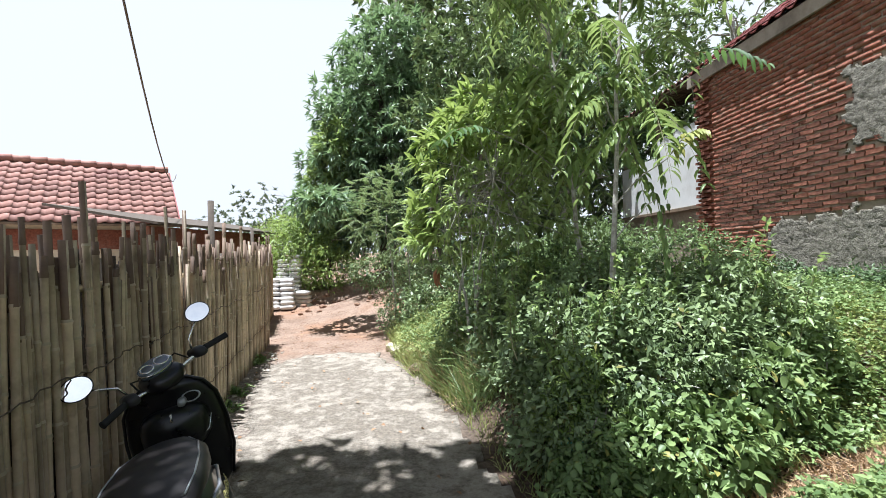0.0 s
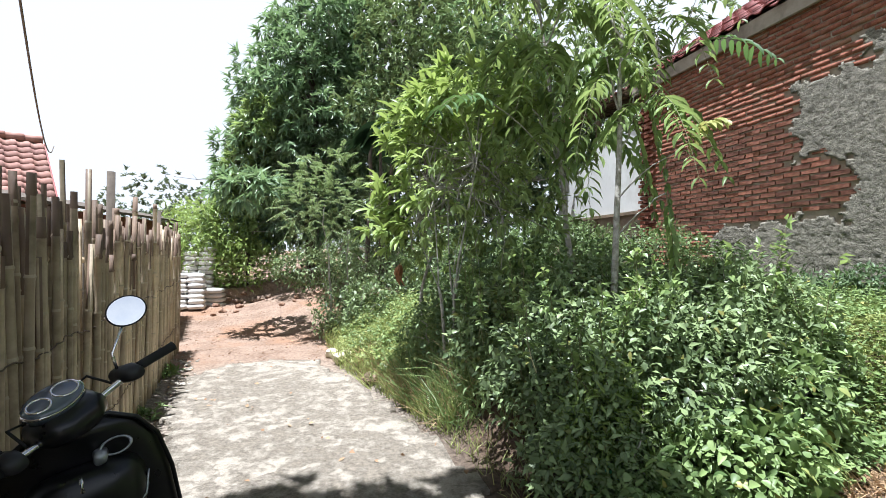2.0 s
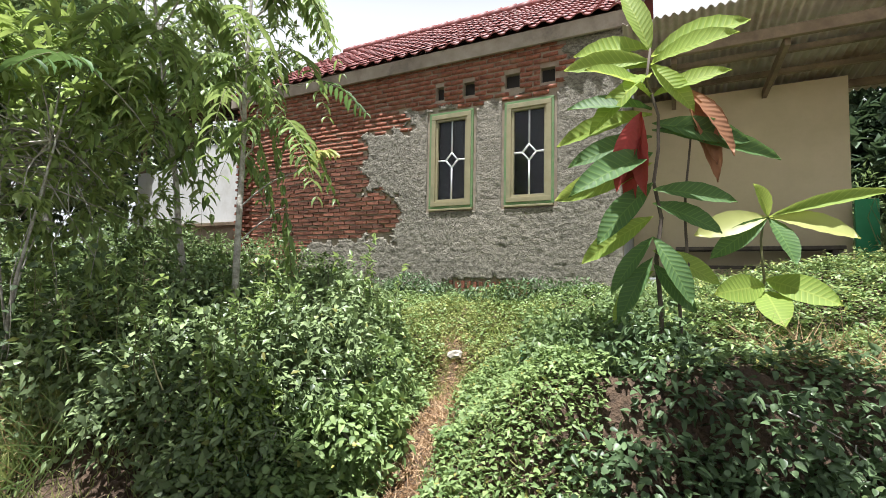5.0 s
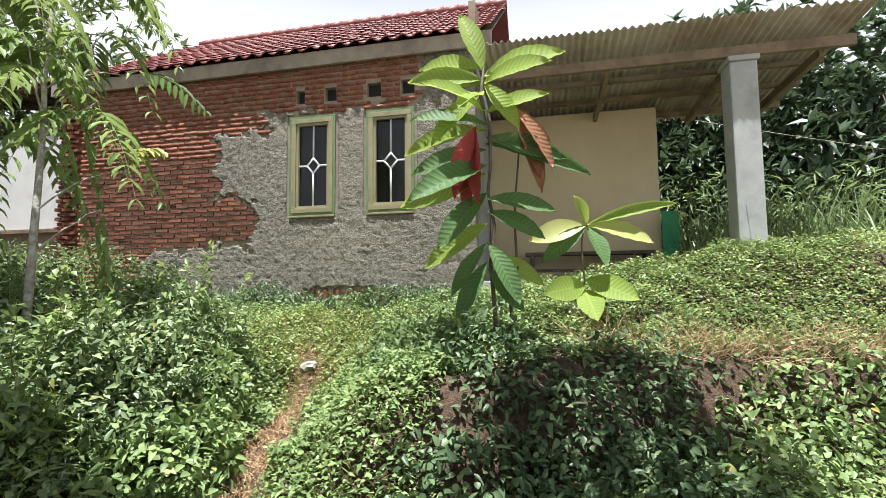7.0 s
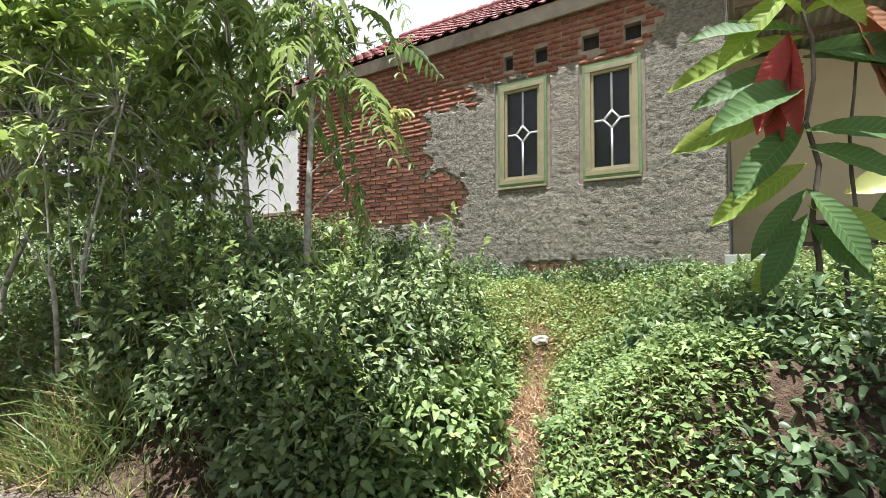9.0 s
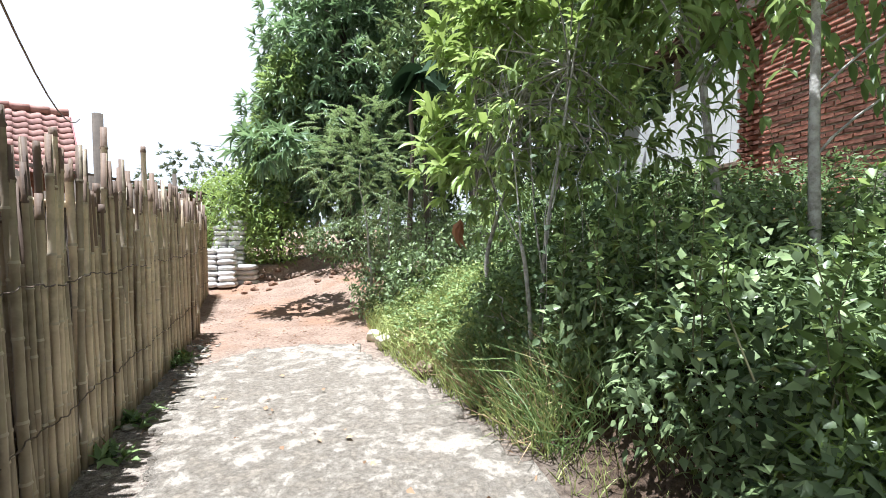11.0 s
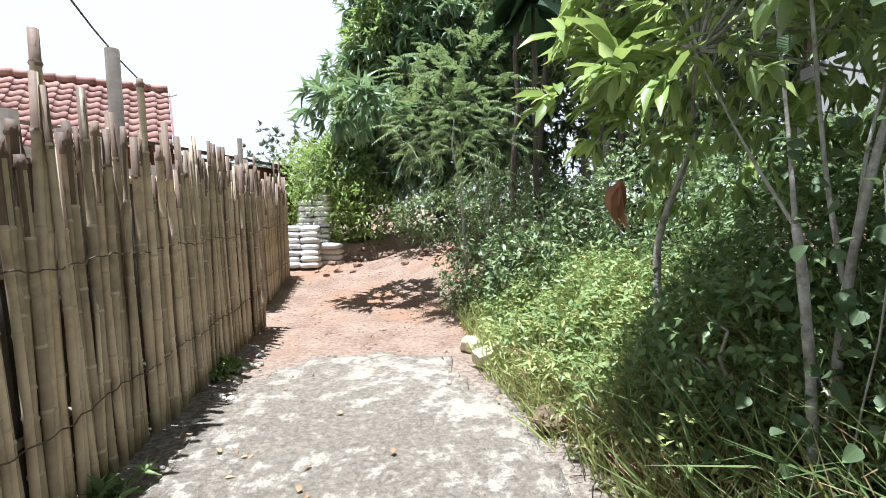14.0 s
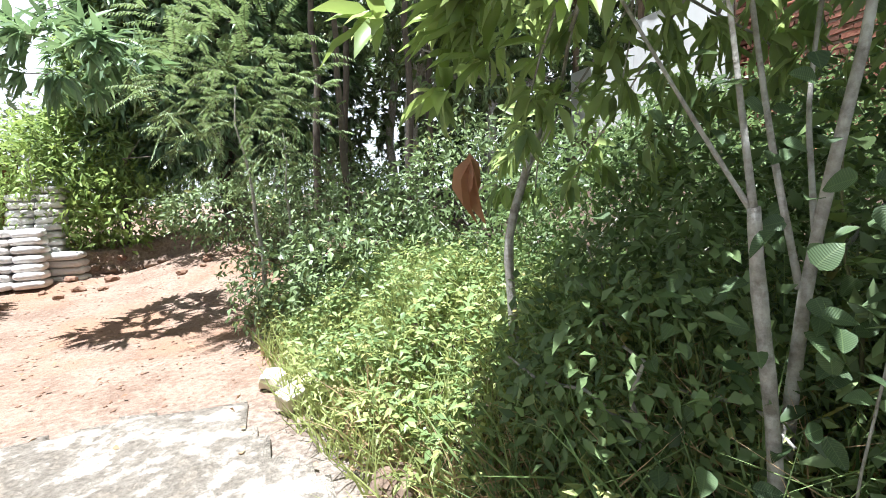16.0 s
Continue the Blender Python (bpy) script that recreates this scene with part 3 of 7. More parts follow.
def render_coat():
    st = 0.028
    ys, zs = np.arange(WY0, 7.4, st), np.arange(0.95, WZ1, st)
    Y, Z = np.meshgrid(ys, zs, indexing="ij")
    m = rendered(Y, Z)
    for a, b, c, d in HOLES:
        m &= ~((Y > a - 0.075) & (Y < b + 0.075) & (Z > c - 0.075) & (Z < d + 0.03 + 0.045 * (d - c > 1)))
    m &= ~((Y > 2.9) & (Y < 4.25) & (Z < 1.31 + 0.04 * bumps(Y, Z, 0.1)) & (Z > 1.02))
    fy, fz = np.meshgrid(np.fft.fftfreq(len(ys), st), np.fft.fftfreq(len(zs), st), indexing="ij")
    amp = 1 / (9.0 + np.hypot(fy * 1.3, fz * 0.8)) ** 1.0
    relief = np.real(np.fft.ifft2(np.fft.fft2(rng.normal(size=Y.shape)) * amp))
    relief = np.clip(relief / relief.std(), -2.2, 2.2)
    course = 0.0012 * np.sin(Z / COURSE_ROUGH * 2 * np.pi) * np.clip((3.2 - Z) / 1.5, 0, 1)
    X = WX - 0.012 + course + 0.0034 * relief
    idx = -np.ones(Y.shape, int)
    idx[m] = np.arange(m.sum())
    V = np.stack([X, Y, Z], -1)[m]
    c = m[:-1, :-1] & m[1:, :-1] & m[1:, 1:] & m[:-1, 1:]
    F = np.stack([idx[:-1, :-1], idx[:-1, 1:], idx[1:, 1:], idx[1:, :-1]], -1)[c]
    bm = bmesh.new()
    bm.from_mesh(mesh_np("coat", V, F))
    bmesh.ops.delete(bm, geom=[v for v in bm.verts if not v.link_faces], context="VERTS")
    got = bmesh.ops.extrude_edge_only(bm, edges=[e for e in bm.edges if len(e.link_faces) == 1])
    for v in [g for g in got["geom"] if isinstance(g, bmesh.types.BMVert)]:
        v.co.x = WX + 0.03
    return bm


part("render_coat", render_coat(), M_PLASTER, wall, "rough grey cement render, flaking at its edge")

# rest of the house: side and back walls, floor and ceiling, all closed
house_rest = bmesh.new()
box(house_rest, (9.05, WY1 - 0.065, 2.85), (4.8, 0.13, 3.88))
box(house_rest, (9.05, WY0 + 0.065, 2.85), (4.8, 0.13, 3.88))
box(house_rest, (11.5, 5.22, 2.85), (0.13, 7.05, 3.88))
house_walls = part("wall_rest", house_rest, M_CEMENT, None)
tagged(house_walls, "plain cement side and back walls of the house", "wall", kind="structure")
# inner surfaces carry the unlit room's shade as near-black colour
tagged(part("floor", boxes(((9.0, 5.22, 1.45), (4.8, 6.8, 0.1))), M_ROOM_SHADE, None), "floor inside the house, coloured near-black for room shade", "floor", kind="structure")
tagged(part("ceiling", boxes(((9.0, 5.22, 4.8), (4.8, 6.8, 0.06))), M_ROOM_SHADE, None), "ceiling inside the house, coloured near-black for room shade", "ceiling", kind="structure")
tagged(part("wall_inner", boxes(((8.4, 5.22, 3.0), (0.08, 6.7, 3.2))), M_ROOM_SHADE, None), "added wall behind the windows, coloured near-black for room shade", "wall", kind="structure")


def glass_material():
    m, n, l, b = nodes_of("window_glass")
    b.inputs["Base Color"].default_value = (0.7, 0.74, 0.72, 1)
    b.inputs["Roughness"].default_value, b.inputs["IOR"].default_value = 0.03, 1.3
    b.inputs["Transmission Weight"].default_value = 1.0
    return m


M_GLASS = glass_material()


def window(k, y0, y1):
    z0, z1 = WINZ
    yc, zc = (y0 + y1) / 2, (z0 + z1) / 2
    top = thing("window_%d" % k, (WX, yc, z0), "narrow window, cream frame edged green, white diamond grille, dark glass", "window", "windows of the brick house", "structure")

    def ring(w, d, x, o0):
        bm = bmesh.new()
        h, ww = (z1 - z0) + 2 * o0, (y1 - y0) + 2 * o0
        cz = (z1 - z0) / 2
        box(bm, (x, 0, cz + h / 2 - w / 2), (d, ww, w), None, 0.004)
        box(bm, (x, 0, cz - h / 2 + w / 2), (d, ww, w), None, 0.004)
        for s in (-1, 1):
            box(bm, (x, s * (ww / 2 - w / 2), cz), (d - 0.002, w, h - 2 * w), None, 0.004)
        return bm

    part("trim", ring(0.035, 0.035, 0.002, 0.035), M_GREEN, top, "faded green edging")
    part("window_frame", ring(0.07, 0.075, 0.012, 0.0), M_CREAM, top, "cream painted wooden frame")
    part("sash", ring(0.035, 0.05, 0.02, -0.07), M_CREAM, top)
    bm = bmesh.new()
    hw, hh = (y1 - y0) / 2 - 0.105, (z1 - z0) / 2 - 0.105
    cz = (z1 - z0) / 2
    box(bm, (0.045, 0, cz), (0.005, 2 * hw, 2 * hh))
    pane = part("pane", bm, M_GLASS, top, "dark glass pane")
    pane.visible_shadow = False
    bars = []
    dz, dy = 0.115, 0.10
    x = 0.03
    segs = [((0, -hh), (0, -dz)), ((0, dz), (0, hh)), ((-hw, 0), (-dy, 0)), ((dy, 0), (hw, 0)),
            ((0, -dz), (dy, 0)), ((dy, 0), (0, dz)), ((0, dz), (-dy, 0)), ((-dy, 0), (0, -dz))]
    for (a, b), (c, d) in segs:
        bars.append(tube([(x, a, cz + b), (x, c, cz + d)], 0.0135, 6))
    v, f = merge(bars)
    part("grille", mesh_np("grille", v, f), M_GRILLE, top, "white painted metal grille with a diamond")
    part("sill", boxes(((0.0, 0, -0.055), (0.06, y1 - y0 + 0.06, 0.03), None, 0.006)), M_CREAM, top)
    return top


for k, (a, b) in enumerate(WIN):
    window(k + 1, a, b)

# vents: recessed blocks, near-black to give the holes' shade
for k, (a, b) in enumerate(VENTS):
    v = part("vent", boxes(((WX + 0.12, (a + b) / 2, sum(VENTZ) / 2), (0.03, b - a, VENTZ[1] - VENTZ[0]))), M_ROOM_SHADE, wall, "air hole in the brickwork, backed near-black for its shade")

# eaves: soffit rafters, fascia
EX, EZ, PITCH = 6.40, 4.85, radians(35.5)
RY0, RY1 = 1.45, 9.05
RIDGE = 3.3
eaves = thing("eaves", (EX, 5.2, EZ), "weathered grey fascia board and rafter ends under a tiled roof", "eaves", kind="structure")


def local(bm, ob):
    bmesh.ops.translate(bm, verts=bm.verts, vec=-Vector(ob.location))
    return bm


part("fascia", local(boxes(((EX, (RY0 + RY1) / 2, EZ - 0.10), (0.05, RY1 - RY0, 0.22), None, 0.008)), eaves), M_FASCIA, eaves)
tilt = Matrix.Rotation(-PITCH, 4, "Y")
for y in np.arange(RY0 + 0.2, RY1, 0.6):
    part("rafter", local(boxes(((EX + 0.46, y, EZ + 0.19), (1.1, 0.05, 0.08), tilt)), eaves), M_WOOD, eaves)
part("soffit", local(boxes(((EX + RIDGE / 2 + 0.05, (RY0 + RY1) / 2, EZ + RIDGE / 2 * math.tan(PITCH) + 0.02), (RIDGE / math.cos(PITCH), RY1 - RY0 - 0.02, 0.02), tilt)), eaves), M_WOOD, eaves)
part("gable", local(boxes(((8.9, WY0 + 0.05, 5.0), (4.6, 0.1, 0.9))), eaves), M_MORTAR, eaves)


def tile_mesh(name, w=0.235, g=0.30):
    """An S-shaped clay tile with a thick front edge, lying along +x up the slope."""
    ys = np.linspace(0, 1, 8)
    prof = 0.026 * np.sin(ys * 2 * np.pi * 0.92 + 0.5)
    V, F = [], []
    for x, dz in ((0, 0.022), (g * 1.08, 0.0)):
        for y, p in zip(ys, prof):
            V.append((x, y * w * 1.06, p + dz))
    for y, p in zip(ys, prof):
        V.append((0.003, y * w * 1.06, p + 0.022 - 0.018))
    for i in range(7):
        F.append((i, i + 1, i + 9, i + 8))
        F.append((i, 16 + i, 17 + i, i + 1))
    return mesh_np(name, np.array(V), np.array(F), smooth=False)


def tiled(parent, origin, u, s, length, slope, mat, w, g, keep_rows, stuff_label):
    """Roof tiles: origin at the eave's corner, u along the eave, s up the slope; the lowest rows are single objects."""
    u, s = Vector(u).normalized(), Vector(s).normalized()
    nrm = s.cross(u)
    if nrm.z < 0:
        nrm = -nrm
    me = tile_mesh("roof_tile", w, g)
    me.materials.append(mat)
    base = np.array([v.co[:] for v in me.vertices])
    faces = np.array([p.vertices[:] for p in me.polygons])
    rows, cols = int(slope / g), int(length / w)
    rest, tot = [], 0
    for r in range(rows):
        for c in range(cols):
            o = Vector(origin) + u * (c * w + rng.normal(0, 0.004)) + s * (r * g + rng.normal(0, 0.006)) + nrm * (0.03 + rng.normal(0, 0.003))
            a = rng.normal(0, 0.015)
            m = Matrix((s, u, nrm)).transposed().to_4x4()
            m = Matrix.Translation(o) @ m @ Matrix.Rotation(a, 4, "Z")
            if r < keep_rows and tot < 300:
                ob = new("roof_tile", me)
                ob.parent = parent
                ob.matrix_world = Matrix.Translation(-parent.location) @ m
                tot += 1
            else:
                mm = np.array(m)
                rest.append((base @ mm[:3, :3].T + mm[:3, 3] - np.array(parent.location), [faces]))
    if rest:
        v, f = merge(rest)
        ob = part("roof_tiles", mesh_np("roof_tiles", v, f), mat, parent, stuff_label)
        ob["kind"] = "stuff"


roof = thing("roof", (EX, RY0, EZ), "steep roof of dark red clay tiles, dusty and uneven", "roof", kind="structure")
tiled(roof, (EX - 0.06, RY0, EZ + 0.0), (0, 1, 0), (math.cos(PITCH), 0, math.sin(PITCH)), RY1 - RY0, RIDGE / math.cos(PITCH), M_TILE_OLD, 0.24, 0.30, 6, "upper rows of red clay tiles")
v, f = merge([tube([(RIDGE + 0.02, i * 0.34 + 0.0, RIDGE * math.tan(PITCH) + 0.09), (RIDGE + 0.02, i * 0.34 + 0.36, RIDGE * math.tan(PITCH) + 0.07)], [0.12, 0.105], 8) for i in range(22)])
part("ridge_tiles", mesh_np("ridge_tiles", v, f), M_TILE_OLD, roof)
part("back_slope", boxes(((RIDGE * 1.5 + 0.05, (RY1 - RY0) / 2, RIDGE * math.tan(PITCH) / 2), (RIDGE / math.cos(PITCH), RY1 - RY0, 0.05), Matrix.Rotation(PITCH, 4, "Y"))), M_TILE_OLD, roof)

# bare brick: courses proud of the mortar
COURSE, BL = 0.078, 0.235


def brick_mesh(k):
    bm = bmesh.new()
    box(bm, (0, 0, 0), (0.12, BL - 0.020, COURSE - 0.028))
    r = random.Random(k)
    for v in bm.verts:
        v.co += Vector((r.uniform(-0.003, 0.003), r.uniform(-0.010, 0.010), r.uniform(-0.008, 0.008)))
    me = bpy.data.meshes.new("brick")
    bm.to_mesh(me)
    bm.free()
    me.materials.append(M_BRICK)
    return me


BRICKS = [brick_mesh(k) for k in range(9)]

# ---- white-boarded shed beside the house ----
shed = thing("shed_wall", (6.6, 10.68, 1.3), "white board wall of an open shed over a low brick base", "wall", kind="structure")
part("board", boxes(((0.0, -0.78, 1.92), (0.03, 1.74, 1.66), None, 0.006)), M_WHITE, shed, "large white painted board")
part("board", boxes(((0.012, 0.96, 1.72), (0.03, 1.70, 1.26), None, 0.006)), M_WHITE, shed, "large white painted board")
part("base_wall", boxes(((0.12, 0.1, 0.5), (0.12, 3.6, 1.1))), M_MORTAR, shed)
for y in (-1.68, 0.02, 1.75):
    part("post", boxes(((0.07, y, 1.6), (0.09, 0.09, 3.5), None, 0.008)), M_WOOD, shed)
part("rail", boxes(((-0.03, 0.05, 1.045), (0.06, 3.6, 0.06), None, 0.006)), M_WOOD, shed)
# back of the shed, its shade put into a near-black colour
part("back_wall", boxes(((3.2, 0.0, 1.7), (0.1, 3.6, 3.4))), M_ROOM_SHADE, shed)
shed_roof = thing("shed_roof", (6.46, 8.9, 4.86), "low shed roof of old tiles on bamboo rafters", "roof", kind="structure")
for y in np.arange(0.1, 3.6, 0.38):
    v, f = tube([(0.0, y, -0.03), (3.4, y, 1.15)], 0.03, 6)
    part("rafter", mesh_np("rafter", v, f), M_BAMBOO_TOP, shed_roof)
part("deck", boxes(((1.7, 1.8, 0.62), (3.6, 3.7, 0.03), Matrix.Rotation(-math.atan2(1.18, 3.4), 4, "Y"))), M_WOOD, shed_roof)
tiled(shed_roof, (6.44, 8.9, 4.89), (0, 1, 0), (3.4, 0, 1.18), 3.6, 3.4, M_TILE, 0.24, 0.3, 2, "rows of old clay tiles")

# ---- porch with a corrugated roof ----
porch = thing("porch_wall", (8.0, 0.35, 1.3), "beige painted porch wall in shade under a metal roof", "wall", kind="structure")
part("wall_panel", boxes(((0.06, 0.0, 1.4), (0.12, 2.66, 2.9))), M_BEIGE, porch)
part("return_wall", boxes(((2.0, -1.27, 1.4), (3.8, 0.12, 2.9))), M_BEIGE, porch)
part("porch_floor", boxes(((-0.6, -0.6, -0.05), (2.0, 4.0, 0.3), None, 0.01)), M_CEMENT, porch)
canopy = thing("porch_roof", (6.1, -0.6, 4.3), "rust-flecked corrugated metal roof on timber beams over the porch", "roof", kind="structure")


def corrugated(y0, y1, x0, x1, z0, z1):
    ys = np.arange(y0, y1, 0.0155)
    zz = 0.021 * np.sin(ys / 0.093 * 2 * np.pi)
    V = np.concatenate([np.stack([np.full_like(ys, x0), ys, z0 + zz], 1), np.stack([np.full_like(ys, x1), ys, z1 + zz], 1),
                        np.stack([np.full_like(ys, x0), ys, z0 + zz - 0.004], 1), np.stack([np.full_like(ys, x1), ys, z1 + zz - 0.004], 1)])
    n = len(ys)
    i = np.arange(n - 1)
    F = np.vstack([np.stack([i, i + 1, n + i + 1, n + i], 1), np.stack([2 * n + i, 3 * n + i, 3 * n + i + 1, 2 * n + i + 1], 1), np.stack([i, 2 * n + i, 2 * n + i + 1, i + 1], 1)])
    return mesh_np("sheet", V, F, smooth=True)


for a, b, dz in ((-2.25, -1.2, 0.0), (-1.28, -0.2, 0.006), (-0.28, 0.85, 0.0), (0.78, 2.28, 0.006)):
    part("sheet", corrugated(a, b, -0.05, 2.6, 0.17 + dz, -0.14 + dz), M_CORR, canopy)
for x, z, s in ((0.3, -0.12, 0.13), (0.95, -0.06, 0.07), (1.5, -0.12, 0.07), (2.1, -0.2, 0.1)):
    part("beam", boxes(((x, 0.0, z), (0.07, 4.4, s), None, 0.006)), M_WOOD, canopy)
for y in (-1.9, -0.95, 0.55, 1.7):
    part("rafter", boxes(((1.36, y, -0.235), (1.95, 0.06, 0.11), Matrix.Rotation(math.atan2(0.12, 2.4), 4, "Y"), 0.006)), M_WOOD, canopy)
pillar = thing("porch_pillar", (6.4, -1.56, 1.2), "square grey cement pillar holding the porch roof", "pillar", kind="structure")
part("shaft", boxes(((0, 0, 1.4), (0.30, 0.30, 2.8), None, 0.02)), M_CEMENT, pillar)
part("cap", boxes(((0, 0, 2.83), (0.36, 0.34, 0.06), None, 0.01)), M_CEMENT, pillar)
post = part("green_board", boxes(((7.85, -1.08, 1.95), (0.05, 0.24, 1.0), None, 0.008)), M_GREEN2, None)
tagged(post, "green painted board standing at the porch wall's end", "board")
bench = thing("bench", (7.75, 0.15, 1.38), "low dark wooden bench against the beige porch wall", "bench")
part("seat", boxes(((0, 0, 0.44), (0.36, 1.9, 0.05), None, 0.008)), M_BARKDARK, bench)
for y in (-0.85, 0.85):
    for x in (-0.13, 0.13):
        part("leg", boxes(((x, y, 0.21), (0.06, 0.06, 0.42), None, 0.006)), M_BARKDARK, bench)
part("rail", boxes(((-0.15, 0, 0.18), (0.03, 1.7, 0.05), None, 0.004)), M_BARKDARK, bench)
# ---- bamboo fence ----
def pole_mesh(k, length, r):
    """A bamboo pole with nodes, weathered at its cut top."""
    q = random.Random(k)
    zs, rs = [0.0], [r]
    z = q.uniform(0.1, 0.3)
    while z < length - 0.03:
        zs += [z - 0.012, z, z + 0.012]
        rs += [r * 0.96, r * 1.2, r * 0.97]
        z += q.uniform(0.24, 0.40)
    zs.append(length)
    rs.append(r * 0.93)
    n = len(zs)
    drift = q.uniform(-0.012, 0.012)
    P = np.array([(drift * math.sin(2.2 * a), drift * math.sin(1.5 * a + k), a) for a in zs])
    v, f = tube(P, np.array(rs) * np.linspace(1.05, 0.9, n), 7)
    me = mesh_np("bamboo_pole", v, f, (M_BAMBOO, M_BAMBOO_TOP, M_NODE), smooth=True)
    ring = [z for z, a in zip(zs, rs) if a > r * 1.05]
    for p in me.polygons:
        if p.center.z > length - 0.16 * q.uniform(0.5, 1.6):
            p.material_index = 1
        elif any(0 < p.center.z - z < 0.012 for z in ring):
            p.material_index = 2
    return me


def fence(name, a, b, height, tall, label, seed):
    a, b = np.array(a), np.array(b)
    span = np.linalg.norm(b - a)
    d = (b - a) / span
    nrm = np.array([d[1], -d[0]])
    top = thing(name, (a[0], a[1], 0), label, "fence")
    q = random.Random(seed)
    pool = {}
    s = 0.0
    count = 0
    while s < span:
        r = q.choice([0.012, 0.014, 0.016, 0.018, 0.020, 0.022])
        h = height + q.choice([-0.2, -0.14, -0.08, -0.03, 0.0, 0.03, 0.07, 0.12])
        if q.random() < 0.035:
            h = height + tall
        key = (r, round(h, 2), q.randrange(3))
        if key not in pool:
            pool[key] = pole_mesh(len(pool) + seed * 100, h, r)
        s += r * 0.9
        p = a + d * s + nrm * q.uniform(-0.03, 0.022)
        ob = new("bamboo_pole", pool[key])
        ob.parent = top
        z = float(ground_z(p[0], p[1]))
        lean_along, lean_out = q.gauss(-0.055 + 0.03 * math.sin(1.1 * s), 0.022), q.gauss(0, 0.010)
        axis = Vector((d[0] * lean_along + nrm[0] * lean_out, d[1] * lean_along + nrm[1] * lean_out, 1)).normalized()
        m = axis.to_track_quat("Z", "Y").to_matrix().to_4x4() @ Matrix.Rotation(q.uniform(0, 6.28), 4, "Z")
        ob.matrix_local = Matrix.Translation((p[0] - a[0], p[1] - a[1], z - 0.03)) @ m
        s += r * 1.0 + q.uniform(-0.005, 0.007)
        count += 1
    # added close-set dark row that stands in for shade between the poles
    back = []
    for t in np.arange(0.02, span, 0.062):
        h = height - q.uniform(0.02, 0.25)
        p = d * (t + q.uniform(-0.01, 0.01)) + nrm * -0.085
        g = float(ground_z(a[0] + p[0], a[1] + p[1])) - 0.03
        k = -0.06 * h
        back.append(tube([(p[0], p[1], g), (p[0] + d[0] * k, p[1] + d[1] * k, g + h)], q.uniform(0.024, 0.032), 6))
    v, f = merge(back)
    part("backing", mesh_np("backing", v, f, smooth=True), M_BARKDARK, top, "added row of dark poles, giving the gaps their shade")["kind"] = "stuff"
    for z, off in ((0.38, -0.055), (1.0, -0.055), (1.4, -0.055)):
        pts = [(d[0] * t + nrm[0] * off, d[1] * t + nrm[1] * off, z + 0.01 * math.sin(3 * t)) for t in np.linspace(0, span, 30)]
        v, f = tube(pts, 0.02, 6)
        part("rail", mesh_np("rail", v, f, smooth=True), M_BAMBOO, top, "horizontal bamboo rail behind the poles")
    for z in (0.40, 1.02):
        ts = np.arange(0, span, 0.03)
        pts = np.stack([d[0] * ts + nrm[0] * (0.034 + 0.006 * np.sin(ts * 60)), d[1] * ts + nrm[1] * (0.034 + 0.006 * np.sin(ts * 60)), z + 0.012 * np.sin(ts * 9) + 0.006 * np.sin(ts * 43)], 1)
        v, f = tube(pts, 0.0035, 4, cap=False)
        part("binding", mesh_np("binding", v, f), M_TWINE, top, "thin dark wire binding")
    return top


fence("bamboo_fence", (0.26, -1.3), (-1.6, 8.45), 1.66, 0.28, "tall fence of upright split bamboo poles with ragged tops", 3)
fence("bamboo_fence", (-1.95, 9.2), (-2.42, 11.3), 1.62, 0.3, "short run of upright bamboo fence beside the earth lane", 5)
for name, x, y, h, r in (("fence_post", -1.79, 6.8, 2.32, 0.045), ("fence_post", -2.05, 9.05, 2.08, 0.03)):
    v, f = tube([(0, 0, -0.1), (0.01, 0.0, h * 0.5), (0.0, 0.01, h)], [r * 1.05, r, r * 0.95], 8)
    p = part(name, mesh_np(name, v, f, smooth=True), M_BARKDARK, None)
    p.location = (x, y, 0)
    tagged(p, "dark weathered wooden post rising behind the bamboo fence", "post", "posts behind the fence")

# ---- neighbour's house behind the fence ----
RE = Vector((-6.83, 15.15, 4.24))
RU = Vector((-0.83, -0.557, 0)).normalized()
RO = Vector((-RU.y, RU.x, 0))
if RO.y > 0:
    RO = -RO
SL = 3.15
EAVE = RE + RO * SL * math.cos(radians(35)) - Vector((0, 0, SL * math.sin(radians(35))))
nb = thing("neighbour_roof", tuple(EAVE), "gable roof of sun-bleached orange clay tiles behind the fence", "roof", kind="structure")
tiled(nb, tuple(EAVE), tuple(RU), tuple(RE - EAVE), 10.5, SL, M_TILE, 0.26, 0.30, 12, "further rows of orange clay tiles")


def slab_of(p, q, r, s, thick=0.05):
    bm = bmesh.new()
    vs = [bm.verts.new(a) for a in (p, q, r, s)]
    fc = bm.faces.new(vs)
    got = bmesh.ops.extrude_face_region(bm, geom=[fc])
    for v in [g for g in got["geom"] if isinstance(g, bmesh.types.BMVert)]:
        v.co.z -= thick
    bmesh.ops.recalc_face_normals(bm, faces=bm.faces)
    return bm


dn = Vector((0, 0, -0.012))
o = EAVE
part("deck", slab_of(dn, RU * 10.5 + dn, RU * 10.5 + (RE - o) + dn, (RE - o) + dn), M_WOOD, nb)
part("back_slope", slab_of(RE - o, RU * 10.5 + RE - o, RU * 10.5 + RE - o - RO * 2.6 - Vector((0, 0, 1.8)), RE - o - RO * 2.6 - Vector((0, 0, 1.8))), M_TILE, nb)
v, f = merge([tube([tuple(RE - o + RU * (i * 0.36) + Vector((0, 0, 0.07))), tuple(RE - o + RU * (i * 0.36 + 0.4) + Vector((0, 0, 0.06)))], [0.11, 0.095], 8) for i in range(29)])
